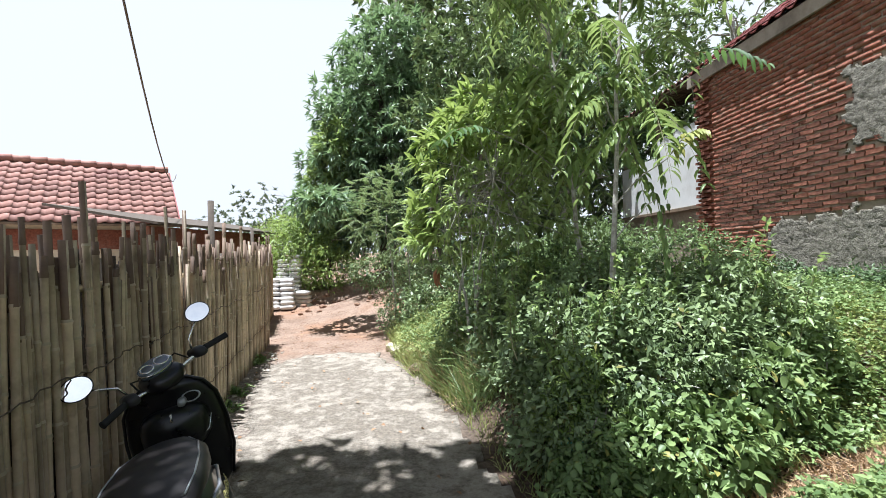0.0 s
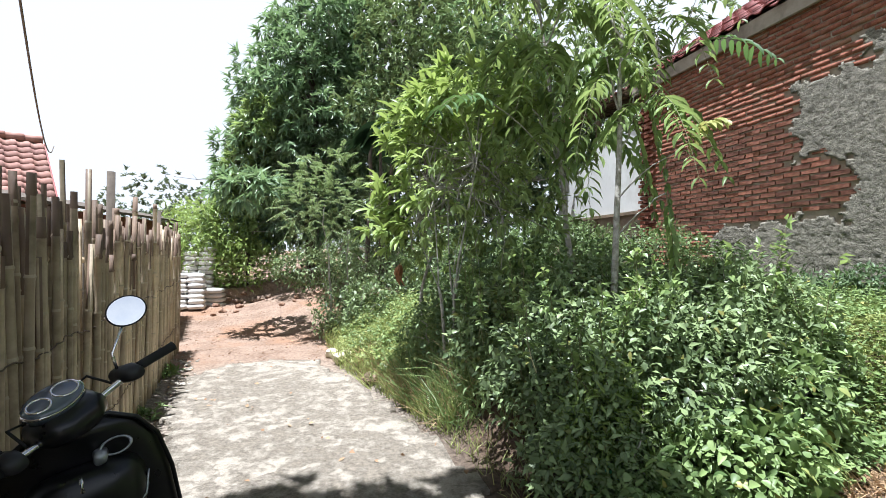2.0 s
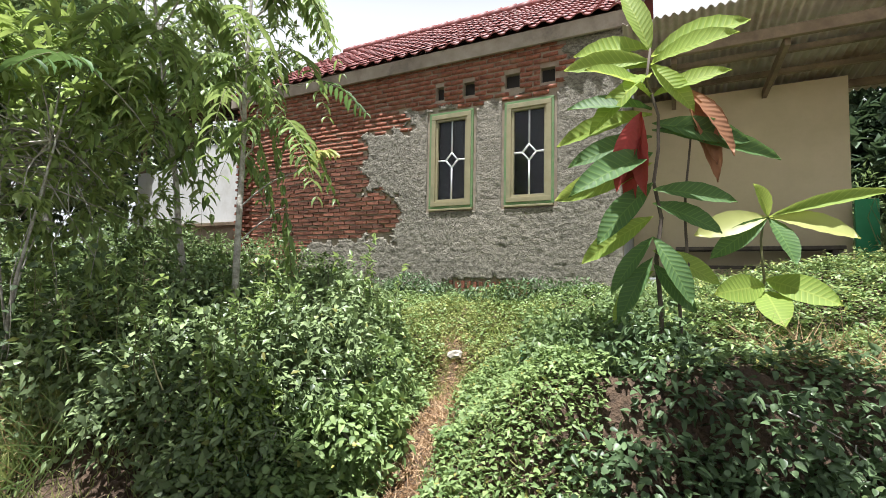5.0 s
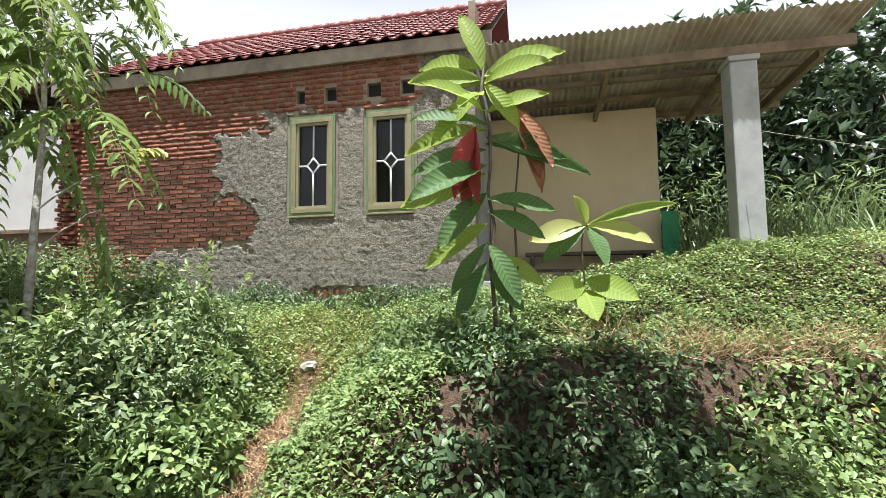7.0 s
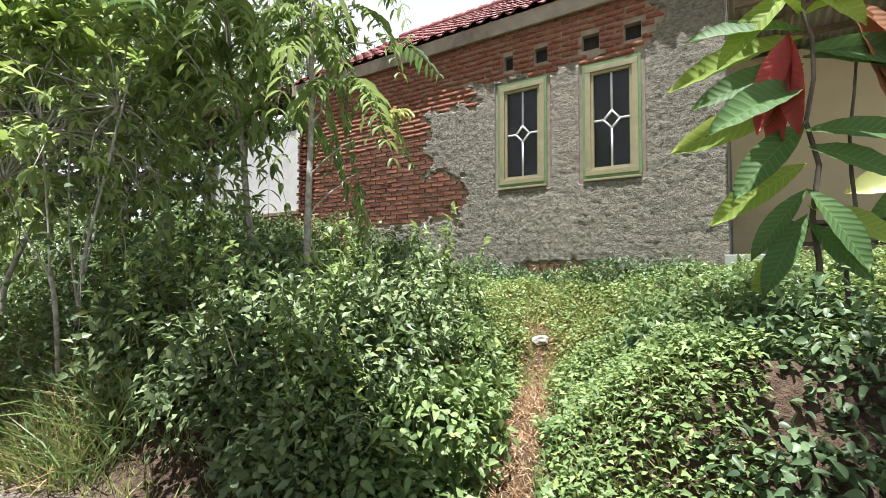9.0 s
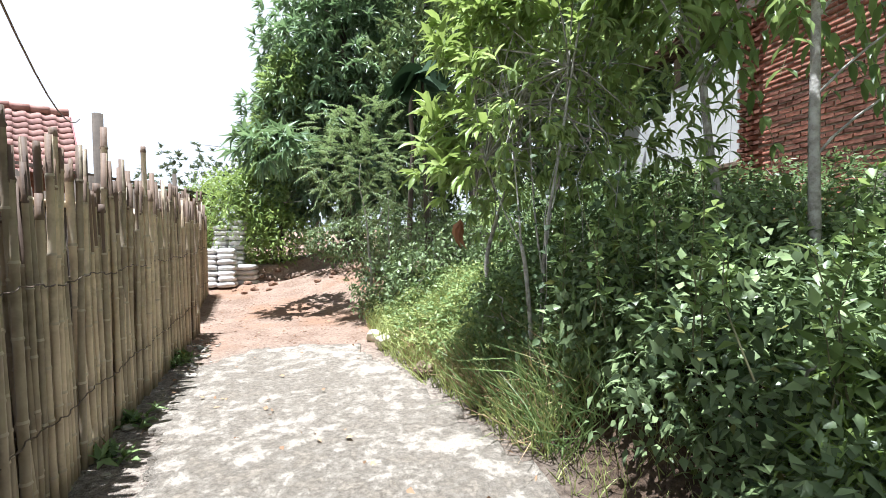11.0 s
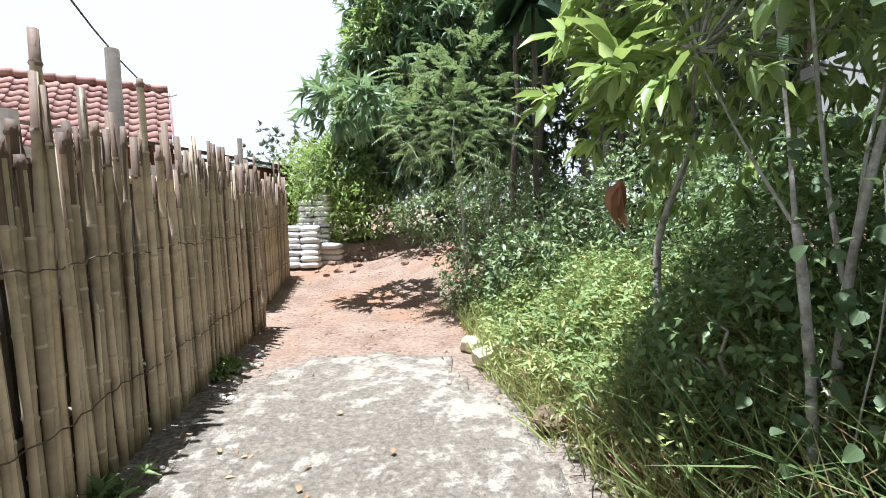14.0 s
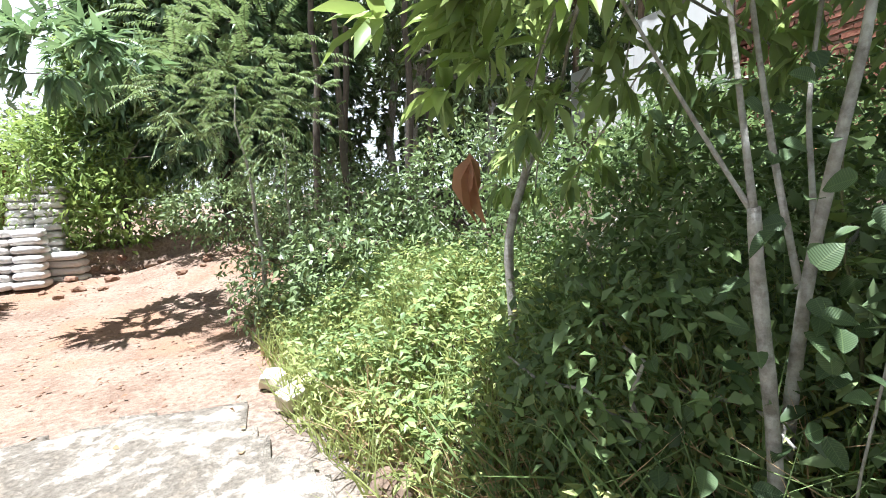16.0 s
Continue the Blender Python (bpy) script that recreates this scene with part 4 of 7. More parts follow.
part("ridge_tiles", mesh_np("ridge_tiles", v, f), M_TILE, nb)
part("verge_board", slab_of(Vector((0, 0, -0.02)) - RU * 0.02, RE - o - RU * 0.02, RE - o - RU * 0.05, -RU * 0.05, 0.16), M_TILE_OLD, nb)
nw = thing("neighbour_house", (EAVE.x, EAVE.y, 0), "cream rendered house walls with a brick band under the eaves", "house", kind="structure")
c0 = -RO * 0.55 + RU * 0.35
part("wall", slab_of(c0 + Vector((0, 0, 2.5)), c0 + RU * 9.8 + Vector((0, 0, 2.5)), c0 + RU * 9.8 - RO * 0.14 + Vector((0, 0, 2.5)), c0 - RO * 0.14 + Vector((0, 0, 2.5)), 2.5), M_CREAMSTONE, nw)
c1 = -RO * 0.6 + RU * 0.35
bmg = bmesh.new()
tri = [bmg.verts.new(p) for p in (c1 + Vector((0, 0, 0)), c1 + Vector((0, 0, 2.75)), RE - o + RU * 0.35 + Vector((0, 0, EAVE.z - 0.1)), c1 - RO * 4.0 + Vector((0, 0, 2.75)), c1 - RO * 4.0)]
bmg.faces.new(tri)
bmesh.ops.solidify(bmg, geom=list(bmg.faces), thickness=0.12)
part("gable_wall", bmg, M_BRICK, nw)
part("band", slab_of(c0 + RO * 0.03 + Vector((0, 0, 2.3)), c0 + RO * 0.03 + RU * 9.8 + Vector((0, 0, 2.3)), c0 - RO * 0.02 + RU * 9.8 + Vector((0, 0, 2.3)), c0 - RO * 0.02 + Vector((0, 0, 2.3)), 0.5), M_BRICK, nw)
# a lower lean-to roof reaching along the lane behind the fence
lean = thing("lean_to", (-4.6, 11.0, 0), "low lean-to with a dark tin roof behind the fence", "shed", kind="structure")
part("roof_sheet", slab_of(Vector((0.6, -1.5, 2.25)), Vector((1.5, 4.5, 2.25)), Vector((-1.0, 4.9, 2.7)), Vector((-1.9, -1.1, 2.7)), 0.05), M_BARKDARK, lean)
part("wall", slab_of(Vector((0.2, -1.1, 2.2)), Vector((1.1, 4.2, 2.2)), Vector((1.0, 4.2, 2.2)), Vector((0.1, -1.1, 2.2)), 2.3), M_BRICK, lean)
# overhead cables
v, f = tube(bend((9.0, -1.6, 4.28), (9.0, -6.5, 3.05), 0.03, 0, 14), 0.006, 5)
tagged(part("cable", mesh_np("cable", v, f), M_FASCIA, None), "thin grey cable slung behind the porch pillar", "cable")
v, f = tube(bend((-6.5, 15.0, 2.6), (1.0, -0.6, 4.6), 0.0, 0, 16) + np.array([0, 0, 1.0]) * (-0.35 * np.sin(np.linspace(0, np.pi, 16)))[:, None] + np.array([0, 0, 1.0]) * (1.55 * np.linspace(1, 0, 16) ** 4)[:, None], 0.011, 5)
tagged(part("cable", mesh_np("cable", v, f), M_TWINE, None), "thin dark overhead cable running to the neighbour's roof", "cable")

# ---- plants ----
UPV = np.array([0, 0, 1.0])


def leaf_template(n, width, fold, droop, wave=0.0):
    """A smooth pointed leaf of n steps: along, across, up."""
    a = np.linspace(0, 1, n)
    w = np.array([width(x) for x in a]) * 0.5
    z = -droop * a ** 2
    V, F = [], []
    for i, (s, h, q) in enumerate(zip(a, w, z)):
        V += [(s, h, q + fold * h + wave * (i % 2)), (s, 0, q), (s, -h, q + fold * h + wave * ((i + 1) % 2))]
    for i in range(n - 1):
        o = 3 * i
        F += [(o, o + 1, o + 4), (o, o + 4, o + 3), (o + 1, o + 2, o + 5), (o + 1, o + 5, o + 4)]
    return np.array(V), np.array(F)


LEAF_ROUND = leaf_template(6, lambda x: math.sin(math.pi * min(1, x * 0.98 + 0.02) ** 0.62) ** 0.75, 0.25, 0.16)


def on_ground(x, y, dz=0.0):
    return np.stack([x, y, ground_z(x, y) + dz], -1)


def plant(name, base, label, category, trunk=None, crown=None, trunk_mat=None, crown_mat=None, extra=(), group="", kind="", names=("trunk", "crown")):
    """A plant with a trunk or stems and a crown; meshes in world metres, set off to its base."""
    base = np.asarray(base, float)
    top = thing(name, tuple(base), label, category, group, kind)
    if trunk is not None:
        part(names[0], mesh_np(names[0], trunk[0] - base, trunk[1], smooth=True), trunk_mat, top)
    if crown is not None:
        part(names[1], mesh_np(names[1], crown[0] - base, crown[1]), crown_mat, top)
    for nm, data, mt, lab in extra:
        ob = part(nm, mesh_np(nm, data[0] - base, data[1]), mt, top, lab)
        if nm in ("stalk", "frond", "young_leaves", "dry_leaves"):
            ob["kind"] = "stuff"
    return top


def shrub(name, blobs, count, L, W, mat, label, tmpl=LEAF4, category="shrub", droop=0.5, stems=14, extra_mat=None):
    """A thicket: leafy shoots over ellipsoids, with stems inside."""
    vol = np.array([b[1][0] * b[1][1] + b[1][0] * b[1][2] + b[1][1] * b[1][2] for b in blobs])
    pts, outs = [], []
    for (c, r), w in zip(blobs, vol / vol.sum()):
        p, o = ball(int(count * w), c, r, 0.6)
        wave = np.sin(p[:, 0] * 9 + 2 * p[:, 1]) * np.sin(p[:, 1] * 8 + p[:, 2] * 7) + 0.7 * np.sin(p[:, 0] * 17 + p[:, 2] * 15) * np.sin(p[:, 1] * 19 + 1.3)
        wob = 1 + 0.2 * wave
        p = np.asarray(c) + (p - np.asarray(c)) * wob[:, None]
        pts.append(p)
        outs.append(o)
    P, O = np.vstack(pts), np.vstack(outs)
    keep = P[:, 2] > ground_z(P[:, 0], P[:, 1]) - 0.02
    P, O = P[keep], O[keep]
    D = unit(0.6 * O + rng.normal(0, 0.75, P.shape))
    D[:, 2] -= droop * rng.random(len(P))
    U = unit(UPV + 0.5 * O + rng.normal(0, 0.55, P.shape))
    crown = leaves(P, D, U, L * rnd(len(P), 0.5, 1.45), W * rnd(len(P), 0.6, 1.2), tmpl)
    tw = []
    for _ in range(stems):
        c, r = blobs[rng.integers(len(blobs))]
        a = np.array([c[0] + rng.normal(0, r[0] * 0.3), c[1] + rng.normal(0, r[1] * 0.3), 0])
        a[2] = float(ground_z(a[0], a[1])) - 0.05
        b = np.asarray(c) + unit(rng.normal(size=3)) * np.asarray(r) * 0.95
        b[2] = max(b[2], c[2])
        tw.append(tube(bend(a, b, -0.05, 0.02, 6), np.linspace(0.011, 0.004, 6), 5, cap=False))
    c0 = np.mean([b[0] for b in blobs], axis=0)
    base = np.array([c0[0], c0[1], float(ground_z(c0[0], c0[1]))])
    top = plant(name, base, label, category, merge(tw), crown, M_BARK, mat, names=("stem", "foliage"))
    for ch in top.children:
        if ch.name.startswith("stem"):
            ch["kind"] = "stuff"
    return top


def limbs(base, top, n, spread, r0, r1, seed_h=0.35):
    """A leaning trunk with limbs that fork from it; returns tubes and limb tips."""
    base, top = np.asarray(base, float), np.asarray(top, float)
    P = bend(base, top, 0, 0.03 * np.linalg.norm(top - base) * 0.5, 9)
    out, tips = [tube(P, np.linspace(r0, r1, 9), 8)], []
    for _ in range(n):
        s = rng.uniform(seed_h, 0.98)
        a = np.array([np.interp(s, np.linspace(0, 1, 9), P[:, k]) for k in range(3)])
        d = unit(rng.normal(size=3) * np.array([1, 1, 0.35]) + np.array([0, 0, 0.55]))
        b = a + d * spread * rng.uniform(0.5, 1.0)
        rr = (r0 + (r1 - r0) * s) * 0.55
        out.append(tube(bend(a, b, -0.06 * spread, 0.02 * spread, 6), np.linspace(rr, rr * 0.35, 6), 5, cap=False))
        tips.append(b)
        for _ in range(2):
            c = b + unit(d + rng.normal(0, 0.7, 3)) * spread * rng.uniform(0.2, 0.45)
            out.append(tube(bend(b, c, 0, 0, 4), np.linspace(rr * 0.4, rr * 0.2, 4), 4, cap=False))
            tips.append(c)
    return out, np.array(tips)


def broadleaf(name, base, trunk_top, blobs, shoots, per, L, W, mat, label, bark, r0=0.14, tmpl=LEAF4, droop=0.5, nl=16, spread=1.6, spread_leaf=1.0, group=""):
    """A tree: trunk and limbs, and a crown of leafy shoot tips over uneven clumps."""
    wood, tips = limbs(base, trunk_top, nl, spread, r0, r0 * 0.45)
    vol = np.array([b[1][0] * b[1][1] * b[1][2] for b in blobs]) ** (2 / 3)
    C, O = [], []
    for (c, r), w in zip(blobs, vol / vol.sum()):
        p, o = ball(int(shoots * w), c, r, 0.6)
        k = 1 + 0.2 * np.sin(p[:, 0] * 3.1 + p[:, 2] * 2) * np.sin(p[:, 1] * 2.7 + p[:, 2] * 3.3)
        C.append(np.asarray(c) + (p - np.asarray(c)) * k[:, None])
        O.append(o)
    C, O = np.vstack(C), np.vstack(O)
    O = O + np.array([0, 0, 0.25])
    crown = whorls(C, O, per, L, W, tmpl, droop, spread_leaf)
    return plant(name, base, label, "tree", merge(wood), crown, bark, mat, group=group)


def gz(x, y):
    return float(ground_z(x, y))


# big dark mango tree beyond the lane's end; last clump floats, added to shadow the lane
broadleaf("mango_tree", (0.1, 14.1, gz(0.1, 14.1) - 0.1), (0.0, 14.3, 6.5),
          [((0.0, 14.1, 4.97), (2.1, 2.0, 2.9)), ((-1.2, 13.9, 3.4), (1.2, 1.2, 1.9)), ((1.2, 14.1, 4.0), (1.55, 1.5, 2.2)), ((0.2, 14.3, 7.5), (1.45, 1.45, 1.45)), ((-0.95, 14.1, 5.0), (0.8, 1.1, 1.2)), ((-0.5, 13.4, 2.75), (1.5, 0.7, 1.2)), ((-0.85, 9.75, 2.6), (0.62, 0.55, 0.3))],
          3300, 10, 0.29, 0.068, M_L_MANGO, "large dense mango tree with dark glossy drooping leaves", M_BARKDARK, 0.17, droop=0.9)
broadleaf("young_mango_tree", (-1.45, 13.3, gz(-1.45, 13.3) - 0.1), (-1.45, 13.4, 3.5),
          [((-1.7, 13.4, 2.2), (0.85, 0.65, 1.0)), ((-1.5, 13.4, 3.6), (0.65, 0.65, 0.9)), ((-1.1, 13.0, 4.7), (0.65, 0.55, 0.65))],
          560, 9, 0.24, 0.06, M_L_FROND, "young tree with lighter green leaves beside the mango tree", M_BARKDARK, 0.05, droop=0.8)
# lighter bushes and small trees round its foot
shrub("thicket", [((-2.2, 13.4, 1.6), (1.0, 1.0, 1.3)), ((-3.2, 14.6, 1.6), (1.0, 1.0, 1.2)), ((-1.4, 13.2, 1.2), (0.8, 0.8, 0.8))], 9000, 0.12, 0.05, M_L_BRIGHT, "light green thicket at the lane's end")
shrub("thicket", [((0.2, 12.0, 1.1), (1.0, 0.6, 0.5)), ((1.6, 11.6, 1.2), (1.2, 0.8, 0.8))], 6000, 0.10, 0.045, M_L_BUSH, "shaded undergrowth beneath the mango tree")
# far trees
for x, y, h, w in ((-6.6, 22.5, 4.6, 1.9), (-9.0, 25.0, 3.6, 2.2), (-4.6, 24.0, 4.3, 2.0), (-12.5, 27.0, 3.4, 2.4), (-2.0, 25.0, 5.5, 2.6)):
    broadleaf("far_tree", (x, y, gz(x, y)), (x, y, h * 0.7), [((x, y, h * 0.62), (w, w, h * 0.42)), ((x + w * 0.5, y, h * 0.45), (w * 0.8, w, h * 0.3))], 420, 8, 0.22, 0.10, M_L_DIST, "hazy pale green tree in the distance", M_BARKDARK, 0.12, LEAF2, 0.3, 8, 1.2, group="far trees")
# tall thin trees with round leaves above the mango
for x, y, h in ((2.2, 15.5, 12.4), (3.6, 15.0, 12.8), (4.8, 16.5, 12.2), (1.2, 16.5, 12.0), (6.2, 15.5, 11.6), (0.3, 15.2, 10.6)):
    broadleaf("teak_tree", (x, y, gz(x, y)), (x + 0.1, y, h), [((x, y, h - 0.7), (1.2, 1.2, 1.2)), ((x + 0.3, y, h - 2.4), (1.5, 1.5, 1.0)), ((x - 0.2, y, h - 4.2), (1.5, 1.4, 1.0)), ((x, y, h - 5.8), (1.3, 1.3, 0.9))], 300, 6, 0.28, 0.2, M_L_BUSH, "tall slim tree with sparse broad leaves", M_BARK, 0.10, LEAF4, 0.5, 14, 1.4, group="tall slim trees")
for x, y, h, w in ((5.6, 16.5, 10.0, 2.4), (8.2, 15.0, 9.5, 2.4), (10.5, 13.5, 10.5, 2.5), (3.2, 18.5, 10.5, 2.4), (7.2, 19.5, 11.5, 2.6), (11.5, 17.5, 11.5, 2.8), (1.0, 19.5, 9.0, 2.4)):
    broadleaf("forest_tree", (x, y, gz(x, y)), (x, y, h * 0.8), [((x, y, h * 0.72), (w, w, h * 0.27)), ((x - w * 0.4, y - w * 0.3, h * 0.42), (w, w, h * 0.22)), ((x + 0.6, y - w * 0.2, h * 0.22), (w, w * 0.9, h * 0.18))], 850, 8, 0.28, 0.11, M_L_BUSH, "leafy tree in the wood behind the houses", M_BARK, 0.14, LEAF4, 0.6, 12, 1.6, group="trees of the wood")
# middle woodland between mango and shed
broadleaf("forest_tree", (3.0, 11.6, gz(3.0, 11.6)), (3.0, 11.6, 5.6), [((3.0, 11.6, 4.9), (1.7, 1.5, 1.8)), ((2.2, 11.2, 6.4), (1.2, 1.2, 1.1)), ((4.2, 12.0, 5.9), (1.5, 1.4, 1.6)), ((3.6, 11.0, 3.3), (1.2, 1.0, 1.1))], 1500, 8, 0.2, 0.075, M_L_BUSH, "leafy green tree behind the lane's thicket", M_BARK, 0.13, droop=0.6)
broadleaf("forest_tree", (5.2, 13.4, gz(5.2, 13.4)), (5.2, 13.4, 6.4), [((5.2, 13.4, 5.9), (2.0, 1.8, 2.2)), ((6.6, 13.8, 5.2), (1.6, 1.6, 1.8)), ((4.2, 13.0, 7.4), (1.2, 1.2, 1.0))], 1500, 8, 0.2, 0.085, M_L_MANGO, "tall dark tree behind the shed", M_BARK, 0.13)
for x, y in ((1.3, 10.9), (1.75, 11.3), (2.4, 10.3), (2.9, 10.9)):
    v, f = tube(bend((x, y, gz(x, y) - 0.1), (x + 0.1, y, 4.6), 0, 0.03, 8), np.linspace(0.055, 0.035, 8), 7)
    c, o = ball(60, (x + 0.1, y, 4.7), (0.9, 0.9, 0.6))
    plant("slim_tree", (x, y, gz(x, y)), "slim dark-trunked tree in the thicket", "tree", (v, f), whorls(c, o, 8, 0.2, 0.08, LEAF4, 0.6), M_BARKDARK, M_L_BUSH, group="slim trees")


# feathery small tree by the bank
def feathery():
    base = (0.62, 9.35, gz(0.62, 9.35) - 0.05)
    wood = [tube(bend(base, (0.45, 9.3, 2.3), 0, 0.02, 8), np.linspace(0.03, 0.006, 8), 6), tube(bend((0.85, 9.5, base[2]), (0.85, 9.4, 1.9), 0, 0.02, 8), np.linspace(0.026, 0.006, 8), 6)]
    n = 330
    c, o = ball(n, (0.5, 9.25, 2.3), (0.85, 0.7, 0.85), 0.25)
    c[:, 2] += 0.25 * np.sin(c[:, 0] * 7) * np.sin(c[:, 1] * 6)
    way = unit(0.5 * o + 0.8 * unit(rng.normal(size=o.shape)) * np.array([1, 1, 0.5]) + np.array([0, 0, 0.25]))
    lv, rv = fronds(c, way, rnd(n, 0.22, 0.42), 14, 0.05, 0.014, LEAF2, 0.35, 0.003)
    plant("feathery_tree", base, "small tree with feathery pale green leaves", "tree", merge(wood), lv, M_BARK, M_L_FEATHER, [("stalk", rv, M_TWIG, "")])


feathery()


# young tree with dense drooping leaves by the lane
def lane_tree():
    base = (1.57, 5.06, gz(1.57, 5.06) - 0.1)
    stems = [([(1.61, 5.09, 0.25), (1.598, 5.119, 0.68), (1.583, 5.16, 1.02), (1.55, 5.15, 1.16)], 0.016, 0.0125),
             ([(1.55, 5.15, 1.15), (1.545, 5.19, 1.42), (1.5, 5.3, 2.3)], 0.0085, 0.004),
             ([(1.555, 5.15, 1.14), (1.47, 5.24, 1.36), (1.34, 5.5, 1.9)], 0.006, 0.003),
             ([(1.68, 5.16, 0.25), (1.691, 5.137, 0.95), (1.70, 5.085, 1.31), (1.75, 5.06, 1.6), (1.95, 5.15, 2.6)], 0.016, 0.007),
             ([(1.69, 5.14, 0.98), (1.665, 5.2, 1.3), (1.66, 5.3, 1.9), (1.75, 5.5, 2.7)], 0.008, 0.004),
             ([(1.70, 5.12, 1.08), (1.78, 5.2, 1.4), (2.1, 5.3, 2.4)], 0.007, 0.004),
             ([(1.64, 6.2, 0.2), (1.61, 6.24, 0.72), (1.59, 6.24, 1.05), (1.75, 6.15, 1.6)], 0.028, 0.014)]
    wood, C, O = [], [], []
    for pts, r0, r1 in stems:
        q = np.array(pts)
        s = np.linspace(0, 1, len(q))
        w = np.linspace(0, 1, 12)
        line = np.stack([np.interp(w, s, q[:, k]) for k in range(3)], 1)
        line[1:-1] = 0.25 * line[:-2] + 0.5 * line[1:-1] + 0.25 * line[2:]
        wood.append(tube(line, np.linspace(r0, r1, 12) * (1 + rng.normal(0, 0.06, 12)), 8))
    blobs = [((1.75, 5.6, 2.05), (0.75, 0.75, 0.62)), ((1.35, 5.55, 1.75), (0.45, 0.5, 0.42)), ((2.05, 5.5, 2.85), (0.75, 0.7, 0.65)), ((1.55, 5.7, 2.7), (0.5, 0.5, 0.5)), ((2.35, 5.3, 2.0), (0.6, 0.6, 0.7)), ((1.75, 6.0, 1.45), (0.5, 0.4, 0.3))]
    for c, r in blobs:
        p, o = ball(int((260 * r[0] * r[1] * r[2] + 42) * (0.6 if c[2] < 1.8 else 1.0)), c, r, 0.3)
        C.append(p)
        O.append(o)
    C, O = np.vstack(C), np.vstack(O)
    tops = C[:: 6]
    for p in tops:
        q = np.array(stems[rng.integers(1, 6)][0][-1]) * 0.8 + np.array([1.6, 5.2, 1.2]) * 0.2
        wood.append(tube(bend(q, p, -0.05, 0.01, 5), np.linspace(0.008, 0.003, 5), 4, cap=False))
    crown = whorls(C, O + np.array([0, 0, 0.1]), 8, 0.125, 0.034, LEAF8, 0.9, 1.0)
    young = C[(C[:, 0] < 1.32) | (C[:, 2] > 2.6)]
    yng = whorls(young, np.tile([-0.4, -0.2, 0.6], (len(young), 1)), 6, 0.21, 0.056, LEAF8, 0.9, 0.9)
    red = whorls(np.array([[1.32, 6.0, 1.34]]), np.array([[-0.3, 0, -1.0]]), 4, 0.25, 0.085, LEAF8, 0.8, 0.4)
    plant("young_tree", base, "young many-stemmed tree with drooping green leaves by the lane", "tree", merge(wood), crown, M_BARK, M_L_LANE,
          [("young_leaves", yng, M_L_BRIGHT, "bright yellow-green new leaves"), ("dry_leaves", red, M_L_COPPER, "reddish withering leaves")])


lane_tree()


# vine climbing the young tree's stems
def vine():
    base = np.array([1.66, 5.08, gz(1.66, 5.08)])
    pts = []
    for x, y, z1 in ((1.62, 5.05, 1.9), (1.74, 5.02, 2.1), (1.55, 5.2, 1.5), (1.9, 5.0, 1.7), (2.05, 4.95, 1.6)):
        z = rnd(46, base[2] + 0.05, z1)
        pts.append(np.stack([x + rng.normal(0, 0.09, 46), y + rng.normal(0, 0.09, 46), z], -1))
    P = np.vstack(pts)
    D = unit(rng.normal(size=P.shape) * np.array([1, 1, 0.5]) + np.array([-0.3, -0.3, -0.6]))
    U = unit(np.array([-0.5, -0.5, 0.9]) + rng.normal(0, 0.35, P.shape))
    lv = leaves(P, D, U, rnd(len(P), 0.04, 0.07), rnd(len(P), 0.03, 0.05), LEAF_ROUND)
    st = merge([tube(bend((x, y, base[2] - 0.03), (x + 0.1, y - 0.05, z1), 0, 0.02, 9), 0.0028, 5, cap=False) for x, y, z1 in ((1.6, 5.0, 1.9), (1.8, 4.98, 2.0), (2.0, 4.95, 1.7))])
    top = plant("climbing_vine", base, "climbing vine with rounded leaves on the young tree", "vine", st, None, M_BARK, None, names=("stem", "foliage"))
    part("foliage", mesh_np("foliage", lv[0] - base, lv[1], uv=leaf_uv(len(P), LEAF_ROUND)), M_L_VINE, top)


vine()


# two saplings with feathered fronds
def frond_tree(base_xy, tip, n, label, seed_dirs, extra=()):
    x, y = base_xy
    base = np.array([x, y, gz(x, y) - 0.08])
    P = bend(base, tip, 0, 0.012, 10)
    wood = [tube(P, np.linspace(0.033, 0.010, 10), 8)]
    B, Wd = [], []
    for d, s, l in seed_dirs:
        a = np.array([np.interp(s, np.linspace(0, 1, 10), P[:, k]) for k in range(3)])
        d = unit(np.array(d, float))
        b = a + d * l
        wood.append(tube(bend(a, b, -0.05, 0.015, 7), np.linspace(0.010, 0.004, 7), 6, cap=False))
        for k in range(n):
            B.append(b - d * l * 0.45 * rng.random())
            Wd.append(unit(rng.normal(size=3) * np.array([1, 1, 0.35]) + 0.6 * d))
    lv, rv = fronds(np.array(B), np.array(Wd), rnd(len(B), 0.42, 0.74), 11, 0.165, 0.044, LEAF8, 1.35, 0.004)
    more = [("stalk", rv, M_TWIG, "")]
    for (b, w, l), mt, lab in extra:
        l1, r1 = fronds(np.array([b]), np.array([w], float), l, 10, 0.15, 0.036, LEAF8, 0.55, 0.005)
        more += [("frond", l1, mt, lab), ("frond_rib", r1, M_TWIG, "")]
        a = np.array([np.interp(b[2] - 0.35, P[:, 2], P[:, k]) for k in range(3)])
        wood.append(tube(bend(a, b, -0.04, 0.01, 6), np.linspace(0.008, 0.004, 6), 5, cap=False))
    more += [("branch", w, M_BARK, "") for w in wood[1:]]
    plant("frond_sapling", base, label, "tree", wood[0], lv, M_BARK, M_L_FROND, more, group="frond saplings")


